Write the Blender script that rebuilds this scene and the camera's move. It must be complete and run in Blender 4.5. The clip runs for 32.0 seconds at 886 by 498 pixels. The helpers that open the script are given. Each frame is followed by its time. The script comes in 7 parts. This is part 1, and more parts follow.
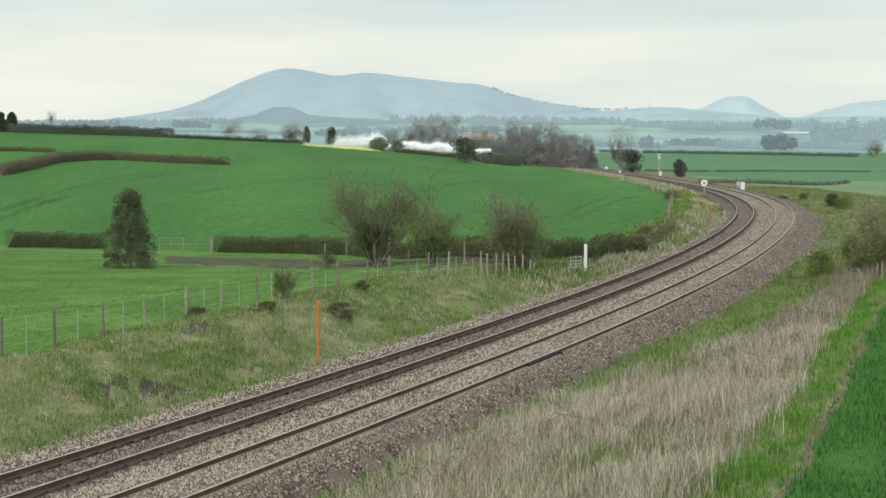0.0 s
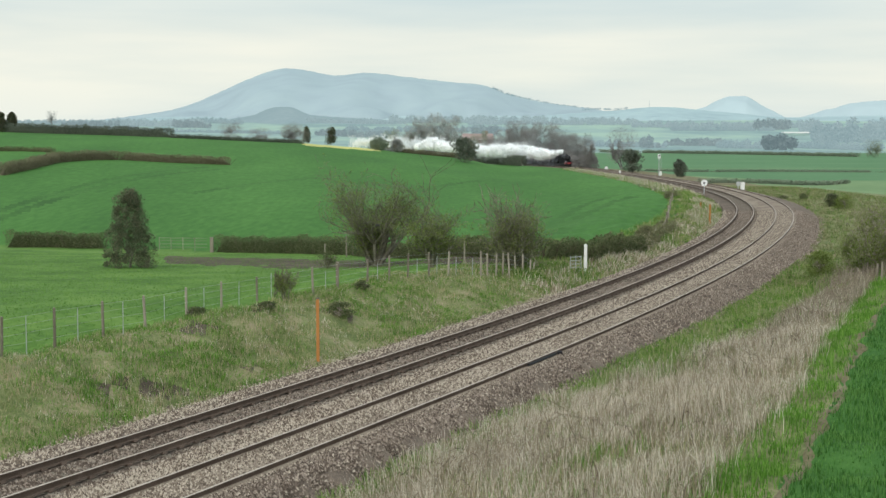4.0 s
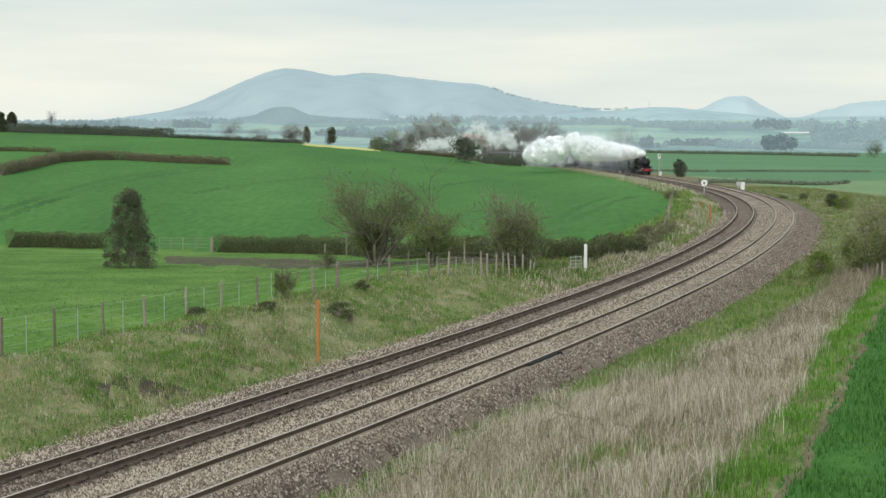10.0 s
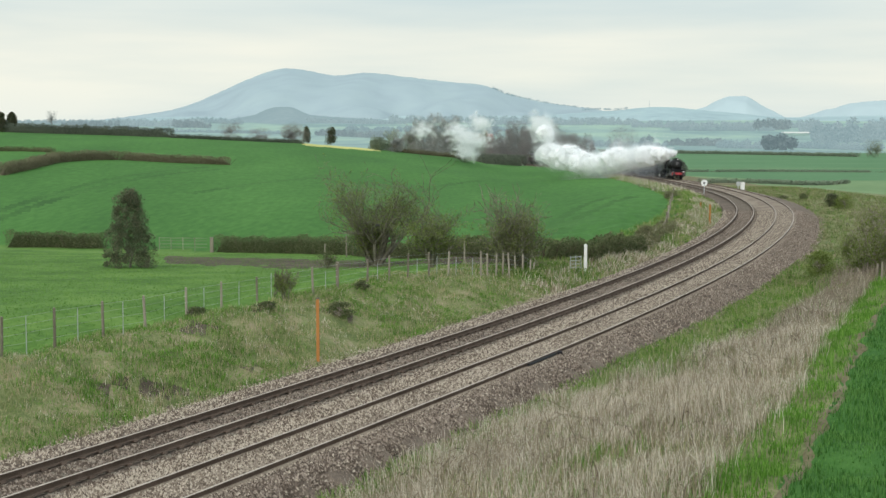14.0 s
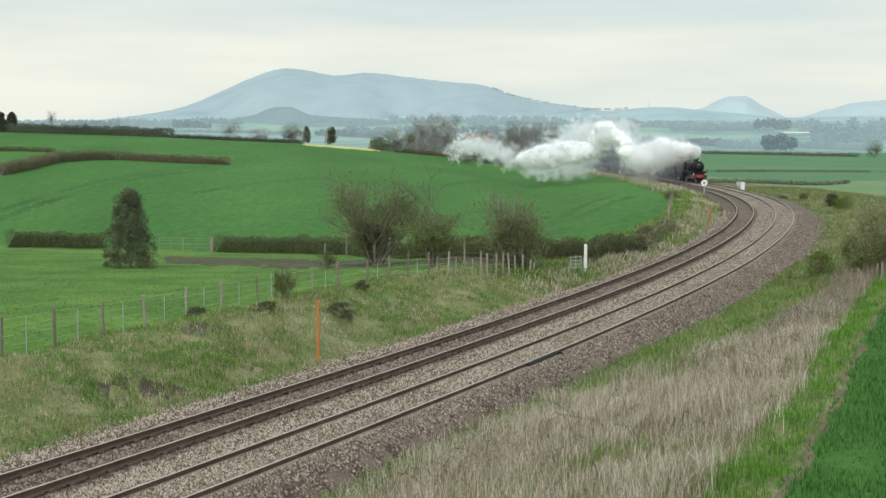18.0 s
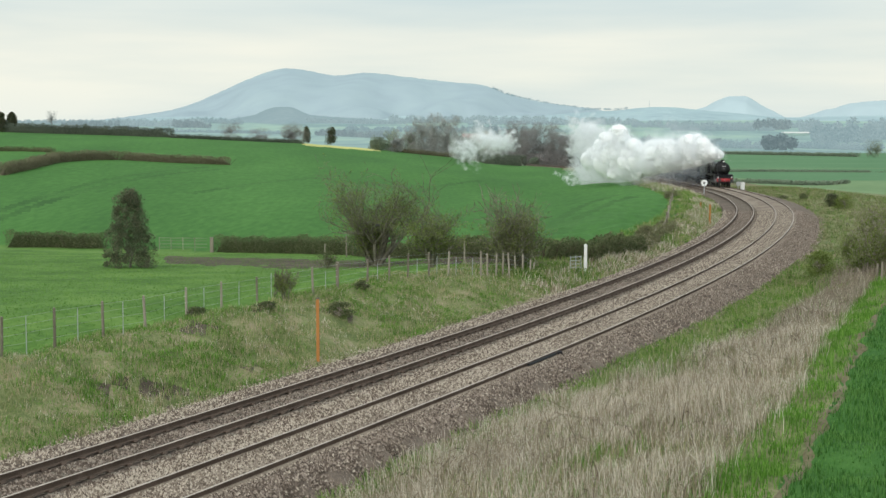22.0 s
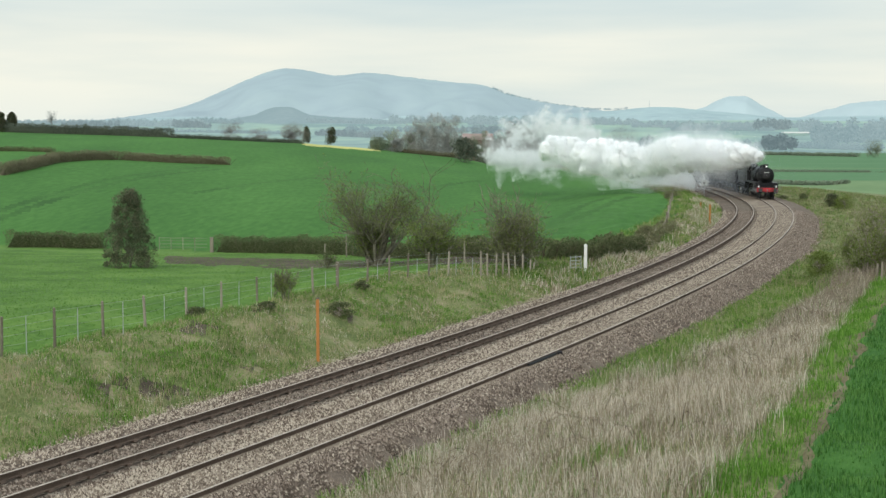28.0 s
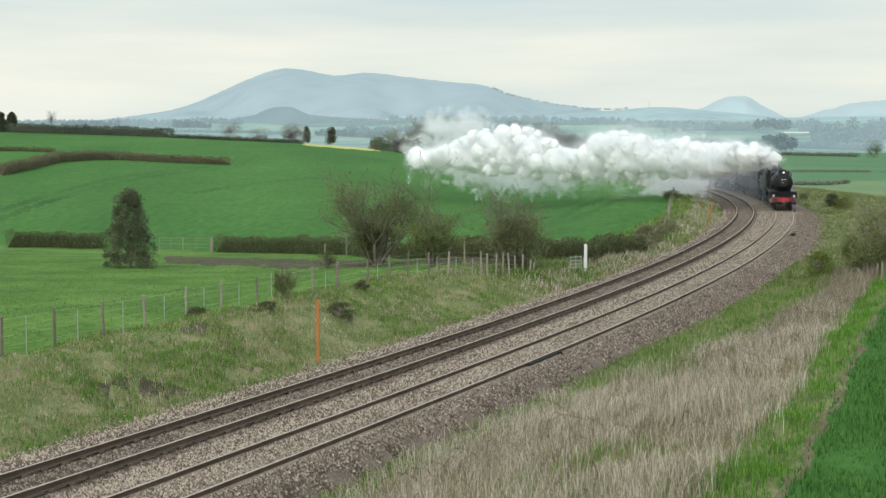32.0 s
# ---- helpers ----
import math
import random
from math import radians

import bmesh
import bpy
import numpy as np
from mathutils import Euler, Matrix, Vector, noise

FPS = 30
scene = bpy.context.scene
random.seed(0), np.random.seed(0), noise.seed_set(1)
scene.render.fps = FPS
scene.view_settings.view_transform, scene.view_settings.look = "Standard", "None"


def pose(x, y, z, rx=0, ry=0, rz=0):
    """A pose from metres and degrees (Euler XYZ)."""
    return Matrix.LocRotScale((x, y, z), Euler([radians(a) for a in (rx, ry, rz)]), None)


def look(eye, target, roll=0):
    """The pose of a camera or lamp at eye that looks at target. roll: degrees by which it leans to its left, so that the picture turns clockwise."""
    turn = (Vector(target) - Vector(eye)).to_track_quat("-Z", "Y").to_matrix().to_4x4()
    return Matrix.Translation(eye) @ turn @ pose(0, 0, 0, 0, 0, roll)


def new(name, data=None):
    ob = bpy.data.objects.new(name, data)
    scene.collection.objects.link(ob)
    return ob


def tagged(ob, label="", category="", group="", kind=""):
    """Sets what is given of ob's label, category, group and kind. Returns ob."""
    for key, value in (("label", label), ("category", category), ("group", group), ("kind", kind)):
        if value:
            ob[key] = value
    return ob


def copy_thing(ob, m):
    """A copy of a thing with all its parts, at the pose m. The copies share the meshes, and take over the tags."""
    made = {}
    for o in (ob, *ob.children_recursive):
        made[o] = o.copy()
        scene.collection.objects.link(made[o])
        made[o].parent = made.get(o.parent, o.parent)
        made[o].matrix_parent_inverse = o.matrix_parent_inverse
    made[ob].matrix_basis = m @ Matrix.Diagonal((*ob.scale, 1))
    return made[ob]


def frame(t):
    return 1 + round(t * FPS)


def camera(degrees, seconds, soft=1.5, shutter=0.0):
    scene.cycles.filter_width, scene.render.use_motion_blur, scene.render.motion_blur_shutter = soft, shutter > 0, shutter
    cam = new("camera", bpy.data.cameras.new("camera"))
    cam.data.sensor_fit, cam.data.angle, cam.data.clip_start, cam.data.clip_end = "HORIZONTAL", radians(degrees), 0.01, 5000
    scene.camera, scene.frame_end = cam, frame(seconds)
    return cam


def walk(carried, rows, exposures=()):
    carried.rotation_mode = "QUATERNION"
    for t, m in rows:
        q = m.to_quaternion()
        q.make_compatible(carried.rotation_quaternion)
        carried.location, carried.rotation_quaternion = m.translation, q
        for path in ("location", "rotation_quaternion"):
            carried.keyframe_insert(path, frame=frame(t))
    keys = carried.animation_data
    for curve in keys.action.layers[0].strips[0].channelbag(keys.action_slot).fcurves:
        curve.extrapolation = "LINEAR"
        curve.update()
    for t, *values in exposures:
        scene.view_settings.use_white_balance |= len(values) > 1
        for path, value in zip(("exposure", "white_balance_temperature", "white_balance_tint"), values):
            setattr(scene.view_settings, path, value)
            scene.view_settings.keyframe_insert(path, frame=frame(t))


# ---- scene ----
# camera: on a bridge parapet over the lane, looking along the line
EYE = (0.0, 0.0, 7.49)
cam = camera(37.65, 32.0, soft=1.5)
TILT = math.degrees(math.atan((441 - 237.26) / 2300))
walk(cam, [(0, pose(*EYE, 90 - TILT, 0, 0)), (32, pose(*EYE, 90 - TILT, 0, 0))], exposures=[(0, 0.0), (32, 0.0)])

# ---------------------------------------------------------------- sky and sun
SUN_EL, SUN_AZ = radians(42), radians(200)


def build_world():
    w = bpy.data.worlds.new("sky")
    scene.world = w
    w.use_nodes = True
    nt = w.node_tree
    nt.nodes.clear()
    N, L = nt.nodes.new, nt.links.new
    out, bg = N("ShaderNodeOutputWorld"), N("ShaderNodeBackground")
    sky = N("ShaderNodeTexSky")
    sky.sky_type, sky.sun_disc = "NISHITA", False
    sky.sun_elevation, sky.sun_rotation = SUN_EL, SUN_AZ
    sky.dust_density, sky.air_density = 3.0, 1.0
    dim = N("ShaderNodeMix")
    dim.data_type, dim.blend_type = "RGBA", "MULTIPLY"
    dim.inputs["Factor"].default_value = 1.0
    dim.inputs["B"].default_value = (0.1, 0.1, 0.1, 1)
    L(sky.outputs["Color"], dim.inputs["A"])
    co = N("ShaderNodeTexCoord")
    sep = N("ShaderNodeSeparateXYZ")
    L(co.outputs["Generated"], sep.inputs[0])
    # overcast: cream near the horizon, cool grey higher up
    ramp = N("ShaderNodeValToRGB")
    el = ramp.color_ramp.elements
    el[0].position, el[0].color = 0.0, (0.80, 0.86, 0.82, 1)
    el[1].position, el[1].color = 1.0, (0.60, 0.72, 0.78, 1)
    for p, c in ((0.04, (0.87, 0.89, 0.81, 1)), (0.075, (0.84, 0.86, 0.79, 1)), (0.11, (0.70, 0.78, 0.77, 1)), (0.3, (0.62, 0.72, 0.75, 1))):
        e = el.new(p)
        e.color = c
    L(sep.outputs["Z"], ramp.inputs["Fac"])
    # long flat banks of cloud
    mp = N("ShaderNodeMapping")
    mp.inputs["Scale"].default_value = (1.6, 1.6, 14.0)
    L(co.outputs["Generated"], mp.inputs[0])
    nz = N("ShaderNodeTexNoise")
    nz.inputs["Scale"].default_value, nz.inputs["Detail"].default_value = 1.7, 5
    L(mp.outputs[0], nz.inputs["Vector"])
    cr = N("ShaderNodeValToRGB")
    ce = cr.color_ramp.elements
    ce[0].position, ce[0].color = 0.36, (0.86, 0.92, 0.95, 1)
    ce[1].position, ce[1].color = 0.64, (1.08, 1.06, 1.02, 1)
    L(nz.outputs["Fac"], cr.inputs["Fac"])
    cl = N("ShaderNodeMix")
    cl.data_type, cl.blend_type = "RGBA", "MULTIPLY"
    cl.inputs["Factor"].default_value = 1.0
    L(ramp.outputs["Color"], cl.inputs["A"])
    L(cr.outputs["Color"], cl.inputs["B"])
    mix = N("ShaderNodeMix")
    mix.data_type = "RGBA"
    mix.inputs["Factor"].default_value = 0.9
    L(dim.outputs["Result"], mix.inputs["A"])
    L(cl.outputs["Result"], mix.inputs["B"])
    L(mix.outputs["Result"], bg.inputs["Color"])
    bg.inputs["Strength"].default_value = 1.06
    L(bg.outputs[0], out.inputs[0])
    sun = bpy.data.lights.new("sun", "SUN")
    sun.energy, sun.angle, sun.color = 2.4, radians(70), (1.0, 0.96, 0.9)
    ob = new("sun", sun)
    d = Vector((math.sin(SUN_AZ) * math.cos(SUN_EL), math.cos(SUN_AZ) * math.cos(SUN_EL), math.sin(SUN_EL)))
    ob.matrix_world = look(d * 500, (0, 0, 0))


build_world()


# ---------------------------------------------------------------- materials
def mat(name, colours, scale=3.0, fine=40.0, rough=0.9, bump=0.3, metal=0.0, spread=0.0, coords="Object", stretch=(1, 1, 1), spec=0.2, emit=None, alpha=1.0, thin=0.0, tight=0.18):
    """Three colours blended by a coarse and a fine noise; spread: random tone from piece to piece."""
    m = bpy.data.materials.new(name)
    m.use_nodes = True
    nt = m.node_tree
    N, L = nt.nodes.new, nt.links.new
    b = nt.nodes["Principled BSDF"]
    b.inputs["Roughness"].default_value = rough
    b.inputs["Metallic"].default_value = metal
    b.inputs["Specular IOR Level"].default_value = spec
    co = N("ShaderNodeTexCoord")
    mp = N("ShaderNodeMapping")
    mp.inputs["Scale"].default_value = stretch
    L(co.outputs[coords], mp.inputs[0])
    n1, n2 = N("ShaderNodeTexNoise"), N("ShaderNodeTexNoise")
    n1.inputs["Scale"].default_value, n1.inputs["Detail"].default_value = scale, 6
    n2.inputs["Scale"].default_value, n2.inputs["Detail"].default_value = fine, 5
    L(mp.outputs[0], n1.inputs["Vector"])
    L(mp.outputs[0], n2.inputs["Vector"])
    mean = N("ShaderNodeMath")
    mean.operation = "MULTIPLY_ADD"
    mean.inputs[1].default_value = 0.45
    L(n2.outputs["Fac"], mean.inputs[0])
    half = N("ShaderNodeMath")
    half.operation = "MULTIPLY"
    half.inputs[1].default_value = 0.55
    L(n1.outputs["Fac"], half.inputs[0])
    L(half.outputs[0], mean.inputs[2])
    fac = mean.outputs[0]
    if spread:
        geo = N("ShaderNodeNewGeometry")
        inf = N("ShaderNodeObjectInfo")
        add = N("ShaderNodeMath")
        add.operation = "ADD"
        L(geo.outputs["Random Per Island"], add.inputs[0])
        L(inf.outputs["Random"], add.inputs[1])
        fr = N("ShaderNodeMath")
        fr.operation = "FRACT"
        L(add.outputs[0], fr.inputs[0])
        sub = N("ShaderNodeMath")
        sub.operation = "SUBTRACT"
        sub.inputs[1].default_value = 0.5
        L(fr.outputs[0], sub.inputs[0])
        mul = N("ShaderNodeMath")
        mul.operation = "MULTIPLY_ADD"
        mul.inputs[1].default_value = spread
        L(sub.outputs[0], mul.inputs[0])
        L(fac, mul.inputs[2])
        fac = mul.outputs[0]
    ramp = N("ShaderNodeValToRGB")
    e = ramp.color_ramp.elements
    c = [tuple(k) + (1,) for k in colours]
    e[0].position, e[0].color = 0.5 - tight, c[0]
    e[1].position, e[1].color = 0.5 + tight, c[-1]
    if len(c) > 2:
        for i, k in enumerate(c[1:-1]):
            q = e.new(0.5 - tight + 2 * tight * (i + 1) / (len(c) - 1))
            q.color = k
    L(fac, ramp.inputs["Fac"])
    L(ramp.outputs["Color"], b.inputs["Base Color"])
    if bump:
        bp = N("ShaderNodeBump")
        bp.inputs["Strength"].default_value, bp.inputs["Distance"].default_value = bump, 0.05
        L(n2.outputs["Fac"], bp.inputs["Height"])
        L(bp.outputs[0], b.inputs["Normal"])
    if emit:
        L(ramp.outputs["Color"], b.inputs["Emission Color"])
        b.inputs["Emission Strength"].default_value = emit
        # strong glow: painted haze carries the colour, the base stays dark
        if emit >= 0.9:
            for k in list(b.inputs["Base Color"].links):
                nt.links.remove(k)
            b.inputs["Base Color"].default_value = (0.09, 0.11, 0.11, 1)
    if alpha < 1:
        b.inputs["Alpha"].default_value = alpha
    if thin:
        out = nt.nodes["Material Output"]
        tr = N("ShaderNodeBsdfTranslucent")
        L(ramp.outputs["Color"], tr.inputs["Color"])
        mx = N("ShaderNodeMixShader")
        mx.inputs[0].default_value = thin
        L(b.outputs[0], mx.inputs[1])
        L(tr.outputs[0], mx.inputs[2])
        L(mx.outputs[0], out.inputs["Surface"])
    return m


def plain(name, c, rough=0.5, metal=0.0, glow=0.0, spec=0.4):
    m = mat(name, [tuple(v * 0.82 for v in c), tuple(min(1, v * 1.15) for v in c)], 2.5, 25, rough, 0.08, metal, spec=spec)
    if glow:
        b = m.node_tree.nodes["Principled BSDF"]
        b.inputs["Emission Color"].default_value = (*c, 1)
        b.inputs["Emission Strength"].default_value = glow
    return m


M = {
    "paddock": mat("paddock_grass", [(0.058, 0.132, 0.024), (0.097, 0.192, 0.036), (0.146, 0.252, 0.056)], 0.22, 3, 0.95, 0.7, tight=0.12),
    "crop": mat("young_wheat", [(0.040, 0.120, 0.0235), (0.057, 0.160, 0.031), (0.080, 0.205, 0.043)], 0.05, 1.3, 0.95, 0.8, stretch=(1.0, 0.3, 1), tight=0.15),
    "bank": mat("bank_soil_grass", [(0.10, 0.13, 0.045), (0.18, 0.20, 0.085), (0.29, 0.25, 0.155)], 0.9, 9, 0.95, 0.9, tight=0.12),
    # ground colour darkened to stand for shade between the straw blades
    "verge": mat("dry_verge", [(0.105, 0.11, 0.046), (0.18, 0.16, 0.088), (0.27, 0.23, 0.15)], 0.35, 6, 0.95, 0.9),
    "wheat": mat("wheat_rows", [(0.035, 0.105, 0.02), (0.05, 0.14, 0.027), (0.07, 0.17, 0.037)], 0.8, 9, 0.95, 0.8),
    "earth": mat("dark_earth", [(0.05, 0.04, 0.028), (0.095, 0.076, 0.055), (0.155, 0.13, 0.095)], 0.8, 9, 0.95, 1.0, tight=0.12),
    "path": mat("trodden_path", [(0.11, 0.10, 0.05), (0.175, 0.15, 0.09), (0.25, 0.21, 0.145)], 0.9, 8, 0.95, 0.8),
    # hedge green lightened to paint in the haze of distance
    "hedgefar": mat("hazed_far_hedge", [(0.17, 0.215, 0.155), (0.21, 0.26, 0.185), (0.25, 0.30, 0.215)], 0.1, 1, 0.9, 0.0, spread=0.5, thin=0.3),
    "tram": mat("wheel_track_in_wheat", [(0.033, 0.098, 0.020), (0.047, 0.131, 0.026), (0.066, 0.170, 0.037)], 0.05, 1.3, 0.95, 0.8, tight=0.12),
    "cane": mat("bramble_canes", [(0.06, 0.04, 0.032), (0.10, 0.07, 0.055), (0.16, 0.12, 0.095)], 2, 20, 0.8, 0.2, spread=0.4),
    "shoulder": mat("brown_ballast", [(0.10, 0.078, 0.062), (0.17, 0.135, 0.108), (0.26, 0.21, 0.17)], 0.5, 11, 0.95, 1.2),
    "meadow": mat("far_meadow", [(0.13, 0.22, 0.10), (0.17, 0.26, 0.12), (0.22, 0.31, 0.15)], 0.02, 0.3, 0.95, 0.2),
    "meadow2": mat("far_pasture", [(0.085, 0.185, 0.085), (0.10, 0.21, 0.097), (0.125, 0.24, 0.115)], 0.02, 0.3, 0.95, 0.2),
    "ballast": mat("ballast", [(0.14, 0.108, 0.083), (0.25, 0.20, 0.155), (0.38, 0.32, 0.255)], 0.5, 11, 0.95, 1.2),
    "ballast_dark": mat("oily_ballast", [(0.085, 0.065, 0.05), (0.14, 0.108, 0.085), (0.22, 0.175, 0.14)], 0.6, 11, 0.95, 1.2),
    "rail_side": mat("rusty_rail_side", [(0.075, 0.054, 0.041), (0.115, 0.083, 0.064), (0.165, 0.122, 0.096)], 2, 30, 0.85, 0.3),
    "rail_top": mat("worn_rail_head", [(0.42, 0.36, 0.305), (0.56, 0.49, 0.425)], 2, 30, 0.6, 0.1, 0.0),
    "concrete": mat("sleeper_concrete", [(0.12, 0.10, 0.08), (0.19, 0.165, 0.13), (0.27, 0.235, 0.19)], 1.5, 30, 0.95, 0.4, spread=0.25),
    "timber": mat("weathered_timber", [(0.15, 0.13, 0.10), (0.25, 0.22, 0.175), (0.37, 0.335, 0.275)], 4, 40, 0.9, 0.6, spread=0.35, stretch=(1, 1, 0.15)),
    "orange": mat("orange_plastic", [(0.37, 0.155, 0.045), (0.46, 0.20, 0.06)], 2, 30, 0.6, 0.15),
    "white": mat("white_paint", [(0.68, 0.69, 0.68), (0.80, 0.80, 0.79)], 3, 40, 0.6, 0.1),
    "galv": mat("galvanised_steel", [(0.42, 0.44, 0.45), (0.55, 0.57, 0.58)], 6, 60, 0.5, 0.1, 0.6),
    "black": plain("black_paint", (0.018, 0.018, 0.02), 0.35),
    "soot": plain("sooty_black", (0.012, 0.012, 0.013), 0.6),
    "red": plain("red_buffer_beam", (0.40, 0.03, 0.038), 0.5),
    "steel": plain("dull_steel", (0.22, 0.22, 0.22), 0.45, 0.8),
    "darksteel": plain("greasy_steel", (0.06, 0.06, 0.062), 0.45, 0.6),
    "maroon": plain("maroon_coach_paint", (0.034, 0.018, 0.020), 0.4),
    "roofgrey": plain("coach_roof_grey", (0.09, 0.09, 0.095), 0.7),
    "glass": plain("dark_glass", (0.02, 0.025, 0.03), 0.08, 0.0, 0, 0.8),
    "lamp": plain("lamp_glow", (1.0, 0.97, 0.9), 0.3, 0, 1.0),
    "coal": mat("coal", [(0.01, 0.01, 0.01), (0.03, 0.03, 0.03)], 5, 20, 0.6, 1.0),
    "bark": mat("bark", [(0.11, 0.106, 0.074), (0.18, 0.173, 0.124), (0.28, 0.268, 0.205)], 3, 30, 0.95, 0.8, spread=0.2),
    "twig": mat("grey_twigs", [(0.18, 0.158, 0.12), (0.26, 0.228, 0.178), (0.35, 0.31, 0.25)], 1, 9, 0.95, 0.3, spread=0.5),
    # far trees' twigs: own tints, paled to paint in haze
    "hazeltwig": mat("hazed_brown_twigs", [(0.225, 0.218, 0.210), (0.29, 0.28, 0.27), (0.37, 0.355, 0.34)], 0.5, 5, 0.95, 0.0, spread=0.5, thin=0.4),
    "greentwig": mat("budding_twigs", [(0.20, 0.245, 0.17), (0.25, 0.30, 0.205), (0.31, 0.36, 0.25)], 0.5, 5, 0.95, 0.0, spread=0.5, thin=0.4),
    "fartwig": mat("hazed_grey_twigs", [(0.29, 0.30, 0.285), (0.36, 0.37, 0.35), (0.43, 0.44, 0.41)], 0.5, 5, 0.95, 0.0, spread=0.5, thin=0.4),
    "leaf": mat("fresh_leaves", [(0.125, 0.175, 0.04), (0.195, 0.255, 0.065), (0.28, 0.335, 0.11)], 0.7, 6, 0.7, 0.0, spread=0.6, thin=0.5),
    "leafdark": mat("dark_evergreen", [(0.065, 0.085, 0.042), (0.10, 0.12, 0.06), (0.16, 0.155, 0.095)], 0.7, 6, 0.7, 0.0, spread=0.7, thin=0.4),
    "evergreen": mat("olive_evergreen", [(0.07, 0.088, 0.05), (0.125, 0.142, 0.083), (0.21, 0.20, 0.13)], 0.9, 7, 0.7, 0.0, spread=0.8, thin=0.4),
    "hedge": mat("hedge_leaves", [(0.078, 0.10, 0.044), (0.125, 0.15, 0.066), (0.19, 0.20, 0.105)], 0.4, 4, 0.8, 0.0, spread=0.6, thin=0.35),
    "scrub": mat("scrub_leaves", [(0.13, 0.135, 0.07), (0.185, 0.19, 0.098), (0.25, 0.25, 0.14)], 0.4, 4, 0.85, 0.0, spread=0.6, thin=0.35),
    # ivy green lifted towards grey, some haze painted in
    "ivy": mat("hazed_ivy_leaves", [(0.095, 0.118, 0.09), (0.14, 0.168, 0.125), (0.195, 0.225, 0.165)], 0.4, 4, 0.75, 0.0, spread=0.6, thin=0.35),
    "hedgebrown": mat("brown_hedge", [(0.14, 0.132, 0.08), (0.205, 0.195, 0.12), (0.285, 0.27, 0.17)], 0.3, 4, 0.9, 0.0, spread=0.6, thin=0.35),
    "strawblade": mat("dry_grass_blades", [(0.33, 0.265, 0.19), (0.56, 0.49, 0.375), (0.80, 0.73, 0.61)], 1.1, 3, 0.85, 0, spread=0.6, thin=0.45, tight=0.13),
    "greenblade": mat("green_grass_blades", [(0.085, 0.185, 0.03), (0.165, 0.29, 0.055), (0.28, 0.39, 0.115)], 1.0, 3, 0.85, 0, spread=0.45, thin=0.45, tight=0.12),
    "mixblade": mat("rough_grass_blades", [(0.14, 0.225, 0.055), (0.265, 0.32, 0.12), (0.50, 0.43, 0.27)], 1.2, 3, 0.85, 0, spread=0.45, thin=0.45, tight=0.11),
    "vergeblade": mat("verge_blades", [(0.11, 0.165, 0.05), (0.195, 0.23, 0.09), (0.38, 0.33, 0.21)], 1.0, 3, 0.85, 0, spread=0.3, thin=0.45, tight=0.12),
    "pastureblade": mat("pasture_blades", [(0.096, 0.203, 0.036), (0.141, 0.277, 0.054), (0.203, 0.350, 0.085)], 0.3, 3, 0.85, 0, spread=0.4, thin=0.45, tight=0.12),
    "lushblade": mat("lush_grass_blades", [(0.085, 0.21, 0.025), (0.14, 0.31, 0.04), (0.22, 0.40, 0.08)], 0.8, 3, 0.85, 0, spread=0.5, thin=0.45, tight=0.12),
    "stalkblade": mat("dead_stalk_blades", [(0.19, 0.153, 0.11), (0.275, 0.228, 0.17), (0.39, 0.335, 0.26)], 0.5, 3, 0.9, 0, spread=0.5, thin=0.3),
    "wheatblade": mat("wheat_blades", [(0.04, 0.125, 0.02), (0.085, 0.225, 0.042), (0.16, 0.32, 0.085)], 0.5, 3, 0.8, 0, spread=0.8, thin=0.45),
    "stone": mat("ballast_stones", [(0.115, 0.086, 0.066), (0.255, 0.205, 0.158), (0.50, 0.43, 0.345)], 0.6, 14, 0.95, 0.3, spread=0.9),
    "stonedark": mat("dark_ballast_stones", [(0.085, 0.064, 0.05), (0.165, 0.128, 0.10), (0.33, 0.27, 0.22)], 0.6, 14, 0.95, 0.3, spread=0.9),
    # farmhouse reds, dulled and paled to paint in the haze
    "brick": mat("hazed_brick", [(0.27, 0.18, 0.155), (0.34, 0.23, 0.20)], 0.5, 6, 0.9, 0.2),
    "tile": mat("hazed_roof_tiles", [(0.28, 0.215, 0.20), (0.35, 0.27, 0.25)], 0.5, 6, 0.9, 0.2),
    "rape": mat("flowering_rape", [(0.47, 0.45, 0.13), (0.60, 0.57, 0.20)], 0.05, 2, 0.9, 0.2),
    "feather": plain("black_feathers", (0.02, 0.02, 0.022), 0.6),
}
